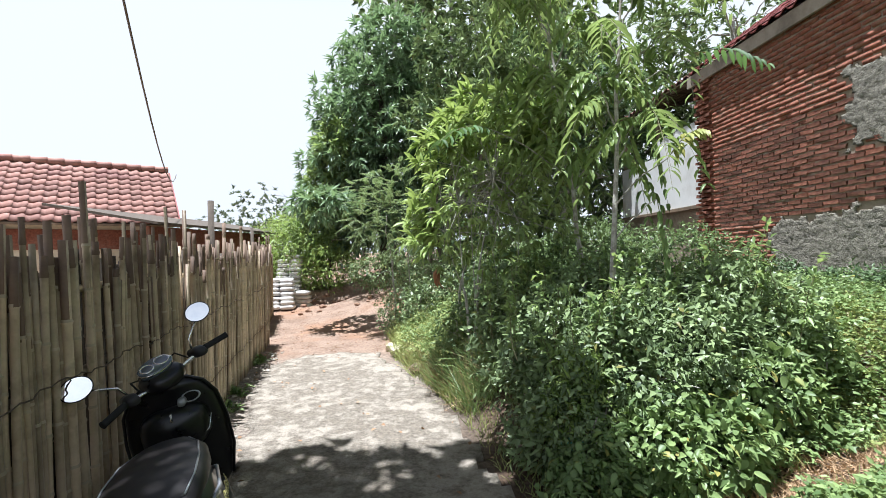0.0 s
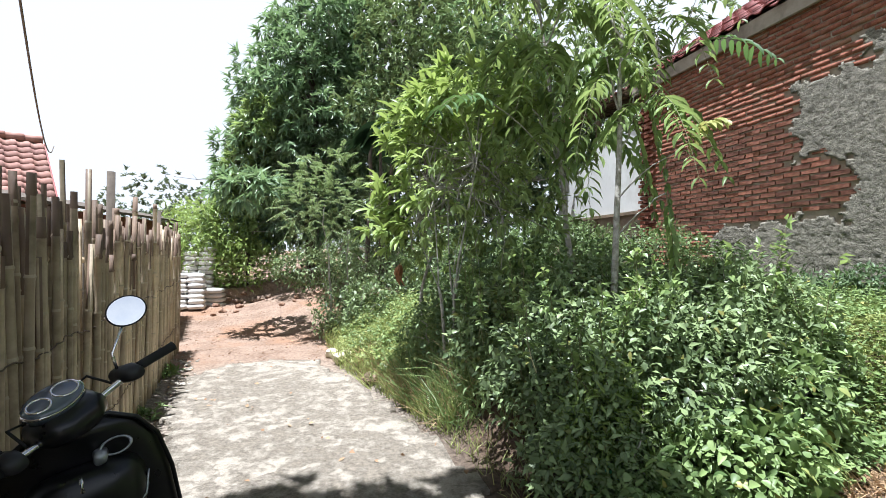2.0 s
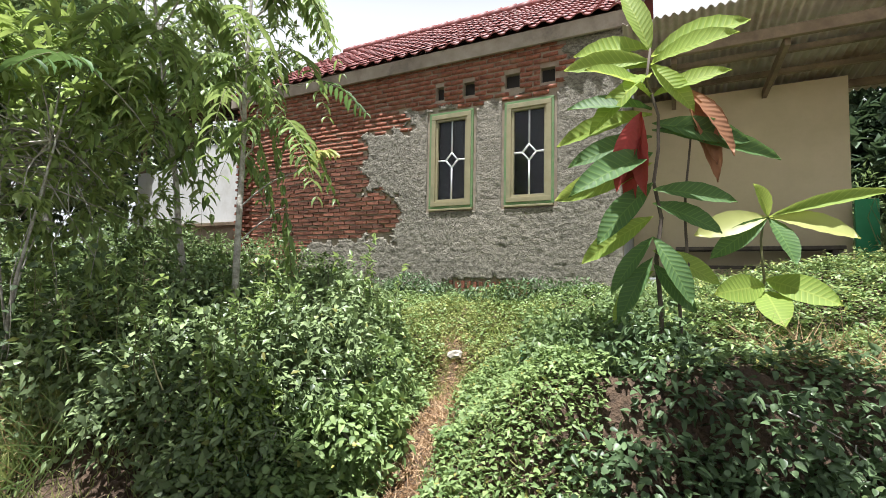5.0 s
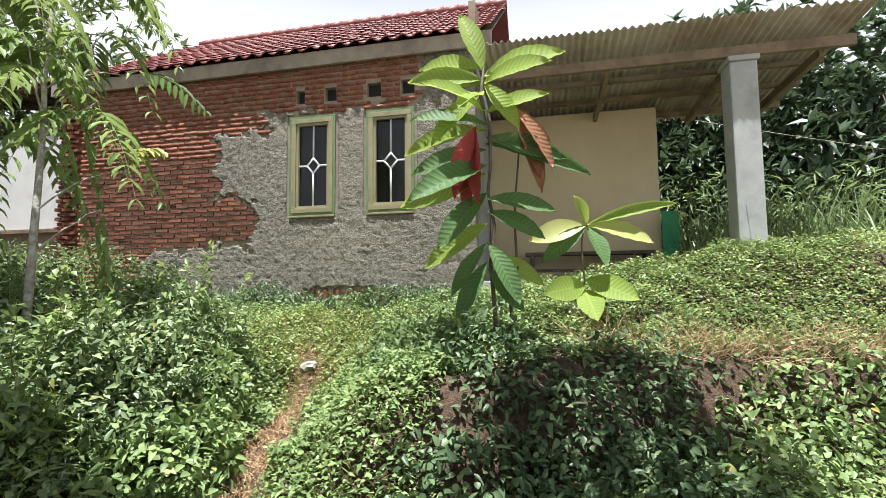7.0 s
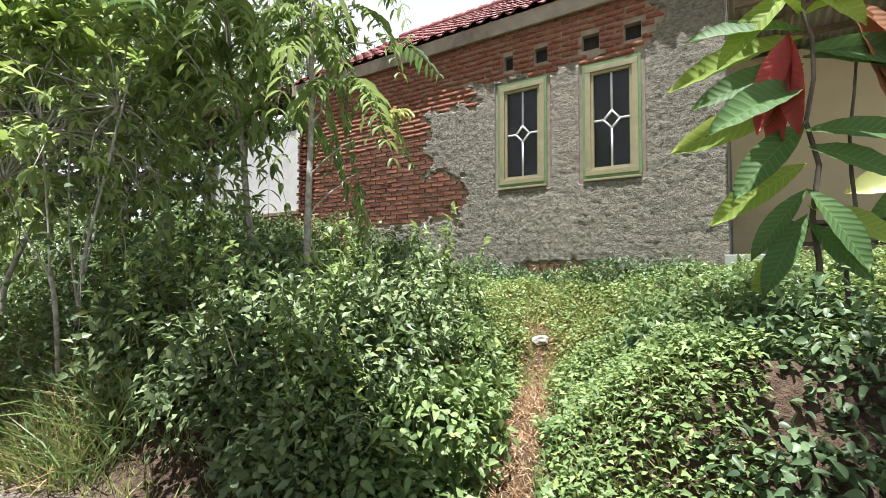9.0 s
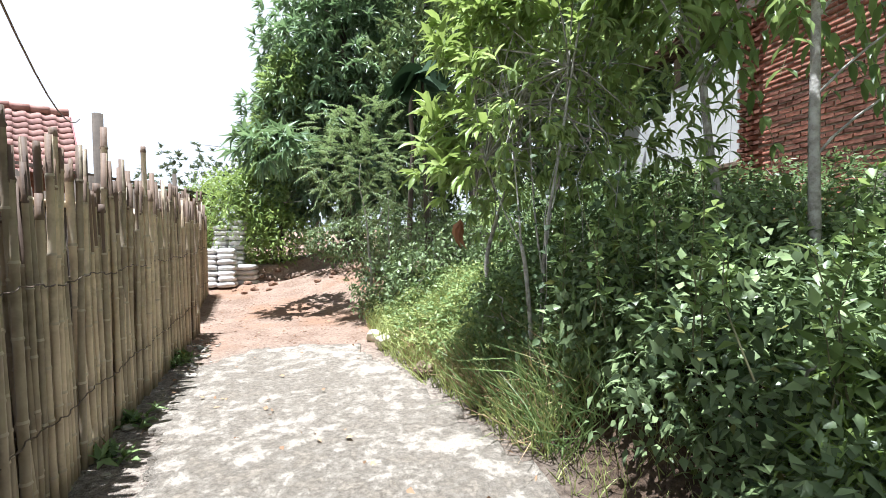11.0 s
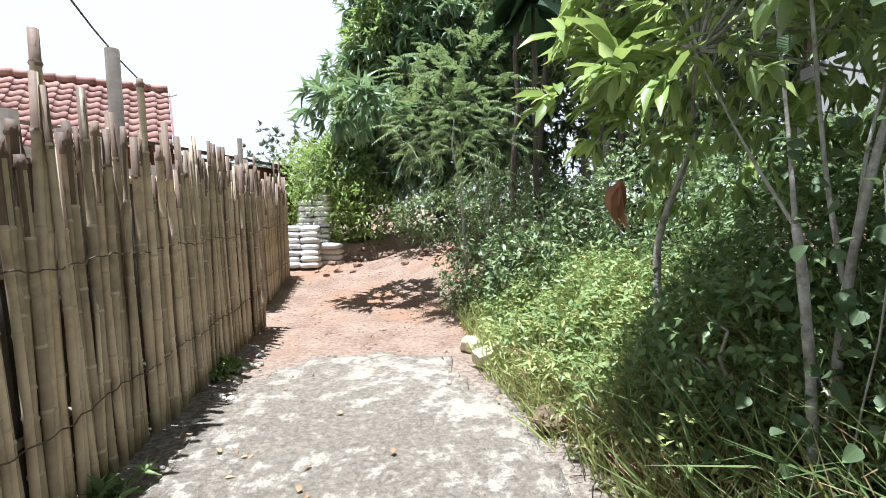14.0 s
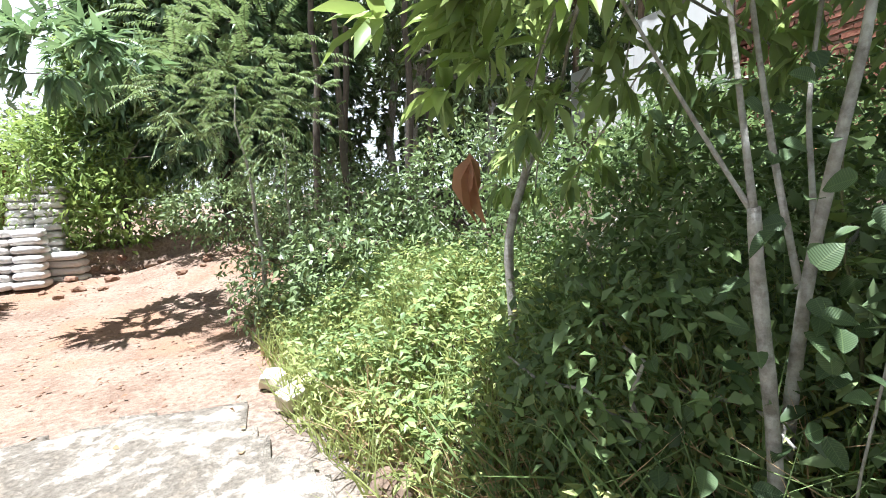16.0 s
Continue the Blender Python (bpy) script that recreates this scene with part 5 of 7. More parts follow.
dirs_a = [((-0.5, 0.2, 1.4), 0.5, 0.7), ((0.5, -0.5, 1.2), 0.45, 0.6), ((-0.8, -0.4, 0.9), 0.5, 0.6), ((0.6, 0.3, 1.2), 0.6, 0.6), ((-0.4, -0.5, 1.2), 0.66, 0.6), ((0.1, 0.6, 1.1), 0.72, 0.6), ((-0.7, 0.4, 0.9), 0.75, 0.6), ((0.5, -0.3, 1.0), 0.82, 0.6), ((-0.6, -0.2, 1.0), 0.9, 0.6), ((0.3, 0.3, 1.0), 0.98, 0.5), ((-0.3, -0.5, 0.9), 1.0, 0.5), ((-0.9, -0.3, 0.6), 0.95, 0.9), ((-0.7, -0.6, 0.6), 0.9, 0.9)]
dirs_b = [((0.7, -0.3, 1.2), 0.5, 0.6), ((-0.5, -0.3, 1.2), 0.55, 0.6), ((0.3, 0.5, 1.2), 0.62, 0.6), ((0.9, 0.0, 0.9), 0.7, 0.6), ((-0.4, 0.4, 1.1), 0.76, 0.6), ((0.4, -0.6, 1.0), 0.82, 0.6), ((0.8, -0.3, 1.0), 0.9, 0.6), ((-0.3, 0.2, 1.0), 0.96, 0.5), ((0.3, -0.2, 1.0), 1.0, 0.6)]
frond_tree((2.79, 4.74), (2.50, 5.15, 4.1), 5, "slender sapling with long feathered leaves", dirs_a,
           [(((1.75, 4.35, 2.62), (-0.55, -0.45, 0.1), 0.75), M_L_BIG_SHADED, "dark frond hanging over the lane's edge")])
# sunlit and shaded looks of single fronds are put into their leaf colour
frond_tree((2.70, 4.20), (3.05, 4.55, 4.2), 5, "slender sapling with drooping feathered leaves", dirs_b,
           [(((3.12, 3.92, 2.27), (0.35, -0.25, 0.75), 0.55), M_L_YELLOW, "pale yellow-green sunlit frond"), (((3.1, 4.08, 1.95), (0.1, -0.05, -0.7), 0.62), M_L_FROND, "hanging dark frond"), (((3.45, 4.15, 3.2), (0.7, -0.3, 0.2), 0.6), M_L_BIG_SHADED, "bluish drooping frond"), (((2.95, 4.35, 2.7), (0.1, -0.15, -0.5), 0.7), M_L_FROND, "long hanging frond"), (((3.15, 4.4, 2.9), (0.15, -0.1, -0.6), 0.75), M_L_FROND, "long hanging frond")])

# thicket on the bank
shrub("bank_thicket", [((2.4, 4.05, 0.55), (0.7, 0.8, 0.6)), ((2.2, 4.75, 0.7), (0.58, 0.55, 0.52)), ((2.95, 3.8, 0.65), (0.85, 0.7, 0.58)), ((2.9, 4.6, 0.95), (0.8, 0.6, 0.5)), ((3.6, 4.0, 0.95), (0.6, 0.6, 0.5)), ((2.2, 3.45, 0.25), (0.5, 0.4, 0.4))],
      36000, 0.064, 0.036, M_L_BUSH, "dense dark green thicket of small leaves on the bank", stems=40)
shrub("bank_thicket", [((1.75, 5.6, 0.65), (0.45, 0.6, 0.45)), ((2.3, 5.6, 0.95), (0.6, 0.6, 0.55)), ((3.0, 5.6, 1.2), (0.7, 0.7, 0.6)), ((4.0, 5.4, 1.3), (0.8, 0.8, 0.5)), ((2.6, 6.6, 1.1), (0.8, 0.8, 0.6)), ((3.6, 6.8, 1.4), (0.9, 0.9, 0.6))],
      36000, 0.050, 0.026, M_L_MID, "shaded thicket of mixed leaves behind the young tree", stems=30)
shrub("bank_thicket", [((0.75, 9.0, 0.45), (0.5, 0.7, 0.45)), ((1.2, 8.4, 0.6), (0.5, 0.6, 0.5)), ((1.6, 9.4, 0.9), (0.8, 0.8, 0.6)), ((2.6, 8.6, 1.2), (0.9, 0.9, 0.8))],
      10000, 0.075, 0.036, M_L_BUSH, "dark bushes at the earth lane's edge", stems=20)
shrub("yard_shrub", [((4.4, 1.9, 0.62), (0.6, 0.5, 0.45)), ((3.75, 1.75, 0.45), (0.5, 0.45, 0.45)), ((5.0, 1.4, 0.85), (0.6, 0.5, 0.45)), ((3.3, 2.0, 0.2), (0.35, 0.35, 0.3))],
      15000, 0.07, 0.04, M_L_MID, "leafy green weeds beside the trodden path", stems=14)
shrub("wall_shrub", [((6.1, y, 1.06 + 0.09 * math.sin(3 * y)), (0.32, 0.45, 0.26)) for y in np.arange(2.2, 8.6, 0.62)], 12000, 0.065, 0.032, M_L_CREEPER, "dark low plants along the foot of the brick wall", stems=14)
shrub("bank_weeds", [((2.75, 3.05, 0.28), (0.5, 0.35, 0.35)), ((3.4, 3.35, 0.5), (0.5, 0.3, 0.35)), ((2.15, 3.1, 0.12), (0.35, 0.3, 0.25)), ((3.9, 3.75, 0.75), (0.4, 0.4, 0.3))], 7500, 0.062, 0.038, M_L_WEED, "broad-leaved green weeds at the thicket's edge", LEAF_ROUND, stems=14)


shrub("fern_clump", [((2.2, 3.5, 0.56), (0.2, 0.2, 0.28)), ((2.1, 3.48, 0.38), (0.2, 0.2, 0.25)), ((2.34, 3.4, 0.42), (0.18, 0.18, 0.22))], 1900, 0.085, 0.02, M_L_BRIGHT, "light green narrow-leaved clump in front of the thicket", LEAF4, stems=8)


def sprigs():
    """Upright shoots that break the thicket's outline."""
    C, O, tw = [], [], []
    for _ in range(90):
        x, y = rng.uniform(1.7, 3.9), rng.uniform(3.4, 5.2)
        z0 = 0.75 + 0.25 * rng.random() + 0.12 * (x - 2)
        h = rng.uniform(0.2, 0.55)
        tip = np.array([x + rng.normal(0, 0.1), y + rng.normal(0, 0.1), z0 + h])
        tw.append(tube(bend((x, y, z0 - 0.2), tip, 0, 0.012, 6), np.linspace(0.005, 0.002, 6), 4, cap=False))
        for s in np.linspace(0.25, 1, 7):
            C.append(np.array([x, y, z0 - 0.2]) + (tip - np.array([x, y, z0 - 0.2])) * s)
            O.append([rng.normal(), rng.normal(), 0.4])
    base = np.array([2.7, 4.2, gz(2.7, 4.2)])
    lv = whorls(np.array(C), np.array(O), 4, 0.085, 0.036, LEAF4, 0.6, 0.8)
    top = plant("shoots", base, "upright leafy shoots standing out of the thicket", "shrub", merge(tw), lv, M_TWIG, M_L_FROND, names=("stem", "foliage"))
    for ch in top.children:
        ch["kind"] = "stuff"


sprigs()
# creepers on the bank's face
shrub("creeper_bank", [((3.1, 1.3, 0.15), (0.5, 0.6, 0.4)), ((3.75, 1.25, 0.72), (0.5, 0.45, 0.42)), ((3.55, 0.75, 0.35), (0.45, 0.5, 0.5)), ((4.1, 0.3, 0.5), (0.4, 0.6, 0.5)), ((3.7, 0.2, 0.12), (0.4, 0.6, 0.35)), ((3.2, 0.3, 0.0), (0.5, 0.7, 0.4))], 9500, 0.062, 0.04, M_L_CREEPER, "creepers with broad dark leaves hanging over the bank", LEAF_ROUND, "creeper", 0.9, 10)
shrub("creeper_bank", [((4.4, -0.9, 0.25), (0.3, 0.9, 0.4)), ((4.2, -0.4, 0.2), (0.35, 0.9, 0.4)), ((4.5, -2.2, 0.3), (0.35, 0.9, 0.4)), ((3.9, -0.9, 0.1), (0.4, 0.8, 0.4)), ((3.5, -0.4, 0.0), (0.5, 0.8, 0.4)), ((4.6, -1.6, 0.3), (0.3, 0.9, 0.35)), ((4.55, -3.0, 0.5), (0.35, 0.8, 0.45)), ((4.35, -1.4, 0.6), (0.25, 0.8, 0.25))], 9000, 0.058, 0.04, M_L_WEED, "sunlit creepers with heart-shaped leaves on the red bank", LEAF_ROUND, "creeper", 0.9, 10)


# mango sapling with big leaves, red when young
def big_leaves(C, D, L, W, per_noise=0.1):
    D = unit(D + rng.normal(0, per_noise, D.shape))
    U = unit(0.55 * UPV + np.array([-1.0, -0.1, 0]) + rng.normal(0, 0.3, D.shape))
    return leaves(C, D, U, L * 1.2, W * 1.18, LEAF_BIG)


def leaf_big_template():
    a = np.linspace(0, 1, 13)
    w = np.sin(np.pi * a ** 1.15) ** 0.75 * 0.5
    z = -0.28 * a ** 2 + 0.05 * a
    V, F = [], []
    for i, (s, h, q) in enumerate(zip(a, w, z)):
        V += [(s, h, q + 0.09 * h + 0.012 * (i % 2)), (s, 0, q - 0.02), (s, -h, q + 0.09 * h + 0.012 * ((i + 1) % 2))]
    for i in range(12):
        o = 3 * i
        F += [(o, o + 1, o + 4), (o, o + 4, o + 3), (o + 1, o + 2, o + 5), (o + 1, o + 5, o + 4)]
    return np.array(V), np.array(F)


LEAF_BIG = leaf_big_template()


def big_leaf_part(name, C, D, L, W, mat, parent, base, label=""):
    v, f = big_leaves(np.asarray(C, float), np.asarray(D, float), np.asarray(L, float), np.asarray(W, float))
    return part(name, mesh_np(name, v - base, f, smooth=True, uv=leaf_uv(len(C), LEAF_BIG)), mat, parent, label)


def mango_sapling():
    base = np.array([3.93, 1.22, gz(3.93, 1.22) - 0.05])
    top = thing("mango_sapling", tuple(base), "mango sapling with big ribbed leaves, some hanging red", "sapling")
    P = bend(base, (3.93, 1.27, 3.12), 0, 0.02, 10)
    Q = bend(base + np.array([0.05, -0.1, 0]), (4.05, 1.0, 2.5), 0, 0.02, 8)
    v, f = merge([tube(P, np.linspace(0.019, 0.009, 10), 7), tube(Q, np.linspace(0.015, 0.007, 8), 7)])
    part("stem", mesh_np("stem", v - base, f, smooth=True), M_BARKDARK, top)
    crown = np.array([3.93, 1.27, 3.12])
    for i, (d, l, w) in enumerate([((0, 0.55, 0.35), 0.56, 0.17), ((-0.1, 0.1, 1.0), 0.50, 0.15), ((0.1, -0.75, 0.25), 0.60, 0.19), ((-0.2, 0.8, 0.05), 0.52, 0.15), ((-0.3, -0.5, -0.3), 0.42, 0.13), ((0.4, 0.2, 0.3), 0.4, 0.13), ((-0.4, 0.45, -0.55), 0.5, 0.15), ((-0.6, 0.05, -0.3), 0.42, 0.13)]):
        big_leaf_part("leaf", [crown + np.array([0, 0, -0.03 * i])], [d], [l], [w], M_L_BIG, top, base)
    # lower leaves mix the lit and the shaded copy of the leaf colour
    for i, (z, d, l, w, m) in enumerate([(2.62, (-0.15, 0.95, -0.25), 0.66, 0.17, M_L_BIG), (2.66, (-0.1, 0.6, 0.25), 0.5, 0.15, M_L_BIG_SHADED), (2.45, (-0.3, 0.8, -0.35), 0.52, 0.15, M_L_BIG_SHADED), (2.25, (-0.2, 0.9, -0.35), 0.62, 0.17, M_L_BIG), (2.1, (-0.5, 0.6, -0.5), 0.5, 0.17, M_L_BIG_SHADED), (2.55, (0, -0.8, 0.05), 0.55, 0.15, M_L_BIG_SHADED), (2.5, (0.1, -0.9, -0.3), 0.75, 0.13, M_L_BIG_SHADED), (2.75, (-0.3, -0.6, 0.1), 0.42, 0.13, M_L_BIG), (1.95, (-0.1, -0.6, -0.2), 0.42, 0.14, M_L_BIG_SHADED), (1.7, (-0.2, 0.5, -0.9), 0.42, 0.11, M_L_BIG_SHADED), (1.5, (-0.2, -0.6, -0.7), 0.36, 0.11, M_L_BIG_SHADED), (2.32, (-0.85, 0.42, -0.15), 0.72, 0.17, M_L_BIG_SHADED), (2.75, (-0.6, 0.45, 0.1), 0.55, 0.15, M_L_BIG), (1.85, (-0.3, 0.7, -0.5), 0.5, 0.15, M_L_BIG), (1.7, (-0.3, -0.5, -0.6), 0.45, 0.14, M_L_BIG_SHADED), (1.55, (-0.4, 0.3, -0.8), 0.45, 0.13, M_L_BIG_SHADED), (1.45, (-0.2, 0.6, -0.5), 0.4, 0.12, M_L_BIG), (2.05, (-0.1, -0.8, -0.2), 0.45, 0.13, M_L_BIG_SHADED), (1.6, (0.1, -0.7, -0.3), 0.42, 0.13, M_L_BIG)]):
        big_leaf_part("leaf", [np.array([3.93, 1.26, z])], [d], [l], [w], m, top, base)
    for d, l in (((-0.25, 0.28, -1), 0.5), ((-0.3, 0.08, -1), 0.52), ((-0.1, 0.2, -1), 0.62), ((-0.35, 0.4, -1), 0.42)):
        big_leaf_part("leaf", [np.array([3.85, 1.33, 2.62])], [d], [l], [0.12], M_L_RED, top, base, "red young leaf hanging limp")
    for d, l, w in (((0.15, 0.9, 0.3), 0.5, 0.17), ((0.2, -0.8, 0.55), 0.5, 0.16), ((-0.5, -0.65, 0.05), 0.5, 0.16)):
        big_leaf_part("leaf", [crown + np.array([0, 0, -0.12])], [d], [l], [w], M_L_BIG, top, base)
    for d, l in (((-0.1, -0.45, -1), 0.5), ((0.1, -0.55, -0.9), 0.55), ((0.1, -0.25, -1), 0.6), ((-0.2, -0.7, -0.8), 0.5), ((0.2, -0.6, -0.5), 0.45)):
        big_leaf_part("leaf", [np.array([3.98, 1.05, 2.8])], [d], [l], [0.11], M_L_COPPER, top, base, "copper-brown limp leaf")
    return top


mango_sapling()


def broad_plant():
    base = np.array([4.85, 0.5, gz(4.85, 0.5) - 0.05])
    top = thing("broad_leaf_plant", tuple(base), "broad-leaved plant with pale sunlit leaves in the yard", "plant")
    v, f = merge([tube(bend(base, (4.85, 0.45, 1.9), 0, 0.02, 7), np.linspace(0.014, 0.008, 7), 6)])
    part("stem", mesh_np("stem", v - base, f, smooth=True), M_TWIG, top)
    c = np.array([4.85, 0.42, 1.92])
    # pale yellow for sunlit leaves, the shaded copy for those below
    for d, l, w, m in (((-0.2, 0.9, -0.1), 0.46, 0.2, M_L_YELLOW), ((-0.1, -0.9, -0.1), 0.5, 0.19, M_L_YELLOW), ((0, -0.9, 0.25), 0.7, 0.1, M_L_BIG), ((-0.5, 0.1, 0.3), 0.3, 0.12, M_L_BIG), ((-0.3, 0.8, -0.6), 0.45, 0.15, M_L_BIG_SHADED), ((-0.5, -0.3, -0.7), 0.4, 0.15, M_L_BIG_SHADED)):
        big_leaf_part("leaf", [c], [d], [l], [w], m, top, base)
    for z, d, l in ((1.35, (-0.6, 0.6, 0.0), 0.4), (1.4, (-0.5, -0.5, -0.1), 0.45), (1.3, (-0.7, 0.0, -0.3), 0.4)):
        big_leaf_part("leaf", [np.array([4.85, 0.45, z])], [d], [l], [0.2], M_L_BIG, top, base)


broad_plant()


# ground cover
def cover(name, n, xr, yr, keep, hgt, L, W, mat, label, tmpl=LEAF4):
    x, y = rnd(n, *xr), rnd(n, *yr)
    m = keep(x, y)
    x, y = x[m], y[m]
    clump = 0.5 + 0.5 * bumps(x, y, 0.21)
    P = on_ground(x, y, 0) + np.stack([0 * x, 0 * x, hgt * rng.random(len(x)) ** 0.7 * (0.35 + 0.65 * clump)], -1)
    D = rng.normal(size=P.shape) * np.array([1, 1, 0.35])
    U = unit(UPV + rng.normal(0, 0.4, P.shape))
    v, f = leaves(P, D, U, L * rnd(len(x), 0.6, 1.2), W * rnd(len(x), 0.6, 1.2), tmpl)
    ob = part(name, mesh_np(name, v, f), mat, None)
    return tagged(ob, label, "weeds", kind="stuff")


def grass(name, n, xr, yr, keep, hgt, mat, label, w=0.009, lean=0.5):
    x, y = rnd(n, *xr), rnd(n, *yr)
    m = keep(x, y)
    x, y = x[m], y[m]
    P = on_ground(x, y, -0.01)
    D = unit(np.stack([rng.normal(0, lean, len(x)), rng.normal(0, lean, len(x)), np.ones(len(x))], -1))
    U = unit(rng.normal(size=P.shape) * np.array([1, 1, 0.1]))
    v, f = leaves(P, D, U, hgt * rnd(len(x), 0.5, 1.2), w, BLADE)
    return tagged(part(name, mesh_np(name, v, f), mat, None), label, "grass", kind="stuff")


def path_strip(x, y):
    """Distance from the trodden path through the yard."""
    yc = np.interp(x, [2.0, 2.65, 3.5, 4.2, 5.0, 5.6], [2.3, 2.62, 2.85, 3.05, 3.32, 3.5])
    return np.abs(y - yc)


bank_face = lambda x, y: (y < 1.5) & (x > np.interp(y, [-8, -1.0, 0.0, 1.3], [4.1, 4.0, 3.6, 2.9])) & (x < np.interp(y, [-8, -1.0, 0.0, 1.3], [4.7, 4.6, 4.2, 3.4]))
yard = lambda x, y: ~bank_face(x, y) & (x > lane_edge(y) + 0.12) & (path_strip(x, y) > np.where(x < 4.9, 0.15, 0.02) + 0.06 * bumps(x, y, 0.15)) & ((np.hypot((x - 5.1) / 0.8, (y - 3.4) / 0.7) > 1) | (rng.random(x.shape) < 0.5)) 
cover("weeds", 86000, (2.0, 6.4), (-2.4, 6.2), lambda x, y: yard(x, y), 0.18, 0.052, 0.030, M_L_WEED, "low bright green weeds covering the yard")
cover("weeds", 22000, (4.2, 9.5), (-6.5, 1.6), lambda x, y: ~bank_face(x, y) & (x > np.interp(y, [-3, 1.5], [4.8, 4.3])) & ~((x > 6.9) & (y > -2.4)), 0.25, 0.05, 0.022, M_L_GRASS, "yellow-green weeds on the raised ground by the porch")
cover("weeds", 38000, (4.2, 9.5), (-6.5, 1.6), lambda x, y: ~bank_face(x, y) & (x > np.interp(y, [-3, 1.5], [4.9, 4.3])) & ~((x > 6.9) & (y > -2.4)), 0.22, 0.058, 0.028, M_L_WEED, "knee-high weeds on the raised ground by the porch")
cover("weeds", 16000, (0.3, 2.6), (5.0, 9.4), lambda x, y: x > lane_edge(y) + 0.08, 0.42, 0.065, 0.024, M_L_GRASS, "yellow-green weeds on the sunlit bank")
cover("weeds", 17000, (0.4, 2.6), (5.2, 9.4), lambda x, y: x > lane_edge(y) + 0.16, 0.44, 0.07, 0.03, M_L_WEED, "green weeds on the sunlit bank")
grass("dry_grass", 3600, (0.7, 2.0), (5.0, 6.8), lambda x, y: np.abs(x - lane_edge(y) - 0.26) < 0.13, 0.3, M_STRAW, "dry grass tufts along the bank's foot", 0.008, 0.8)
grass("grass", 9000, (0.4, 2.3), (4.6, 8.4), lambda x, y: x > lane_edge(y) + 0.02, 0.33, M_L_GRASS, "yellow-green grass along the lane's bank", 0.010)
grass("grass", 3000, (1.2, 3.4), (1.9, 4.6), lambda x, y: (x > lane_edge(y)) & (path_strip(x, y) > 0.12), 0.16, M_L_GRASS, "short grass at the lane's edge", 0.007)
grass("grass", 1500, (1.3, 2.1), (4.5, 5.9), lambda x, y: x > lane_edge(y) + 0.1, 0.5, M_L_WEED, "long grass blades in the shade of the young tree", 0.010, 0.7)
grass("dry_grass", 500, (1.25, 1.9), (4.6, 5.8), lambda x, y: x > lane_edge(y) + 0.08, 0.42, M_STRAW, "dry stalks among the shaded weeds", 0.006, 0.8)
cover("weeds", 16000, (3.7, 6.3), (2.0, 5.0), lambda x, y: (np.hypot((x - 5.0) / 1.2, (y - 3.45) / 1.3) < 1) & ((path_strip(x, y) > 0.13) | (x > 4.95)), 0.1, 0.05, 0.026, M_L_GRASS, "short yellow-green weeds on the open patch of the yard")
grass("grass", 22000, (3.9, 6.2), (1.9, 5.0), lambda x, y: (path_strip(x, y) > 0.03) & (np.hypot((x - 5.1) / 1.15, (y - 3.5) / 1.25) < 1), 0.1, M_L_GRASS, "thin yellowing grass beside the path", 0.008, 0.9)
grass("dry_grass", 30000, (2.2, 5.2), (2.1, 3.8), lambda x, y: path_strip(x, y) < 0.1 + 0.2 * rng.random(x.shape), 0.08, M_STRAW, "trampled straw on the path", 0.009, 1.8)
cover("weeds", 9000, (2.0, 4.6), (1.5, 3.6), lambda x, y: (path_strip(x, y) > 0.17), 0.2, 0.055, 0.03, M_L_WEED, "bright young weeds by the path")
cover("creepers", 8000, (2.6, 4.9), (-3.6, 1.7), lambda x, y: bank_face(x, y) & (bumps(x, y + 2, 0.13) > -0.45), 0.14, 0.06, 0.04, M_L_CREEPER, "creepers hanging over the dark soil of the bank", LEAF_ROUND)
grass("straw", 5200, (4.1, 5.2), (-3.2, 0.6), lambda x, y: np.abs(x - np.interp(y, [-3, -1, 0.6], [4.72, 4.66, 4.3])) < 0.2, 0.36, M_STRAW, "dry straw along the bank's lip", 0.007, 1.4)
grass("tall_grass", 650, (6.6, 9.0), (-5.0, -1.2), lambda x, y: (x > 6.7), 1.0, M_L_FEATHER, "tall arching grass by the porch pillar", 0.022, 0.35)
cover("fallen_leaves", 160, (-1.3, 1.6), (3.0, 9.5), lambda x, y: (x < lane_edge(y) + 0.1) & (x > -0.2 * y + 0.03), 0.0, 0.05, 0.03, M_DRY, "dry leaves scattered on the lane", LEAF4).location.z = 0.036

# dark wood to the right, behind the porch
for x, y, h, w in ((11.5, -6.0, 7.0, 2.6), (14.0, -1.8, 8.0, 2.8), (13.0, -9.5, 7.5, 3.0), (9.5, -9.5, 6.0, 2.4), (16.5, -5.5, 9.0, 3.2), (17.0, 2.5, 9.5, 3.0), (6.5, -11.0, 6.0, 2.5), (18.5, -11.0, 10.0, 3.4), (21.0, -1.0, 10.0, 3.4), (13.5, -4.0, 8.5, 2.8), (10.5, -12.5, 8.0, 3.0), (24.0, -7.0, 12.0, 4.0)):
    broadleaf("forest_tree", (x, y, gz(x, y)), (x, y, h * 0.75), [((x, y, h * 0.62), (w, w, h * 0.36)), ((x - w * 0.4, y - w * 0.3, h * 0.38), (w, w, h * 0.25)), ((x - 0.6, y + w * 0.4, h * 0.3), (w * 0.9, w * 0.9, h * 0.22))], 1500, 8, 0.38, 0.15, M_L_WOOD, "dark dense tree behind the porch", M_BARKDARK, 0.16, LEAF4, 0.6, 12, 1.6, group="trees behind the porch")
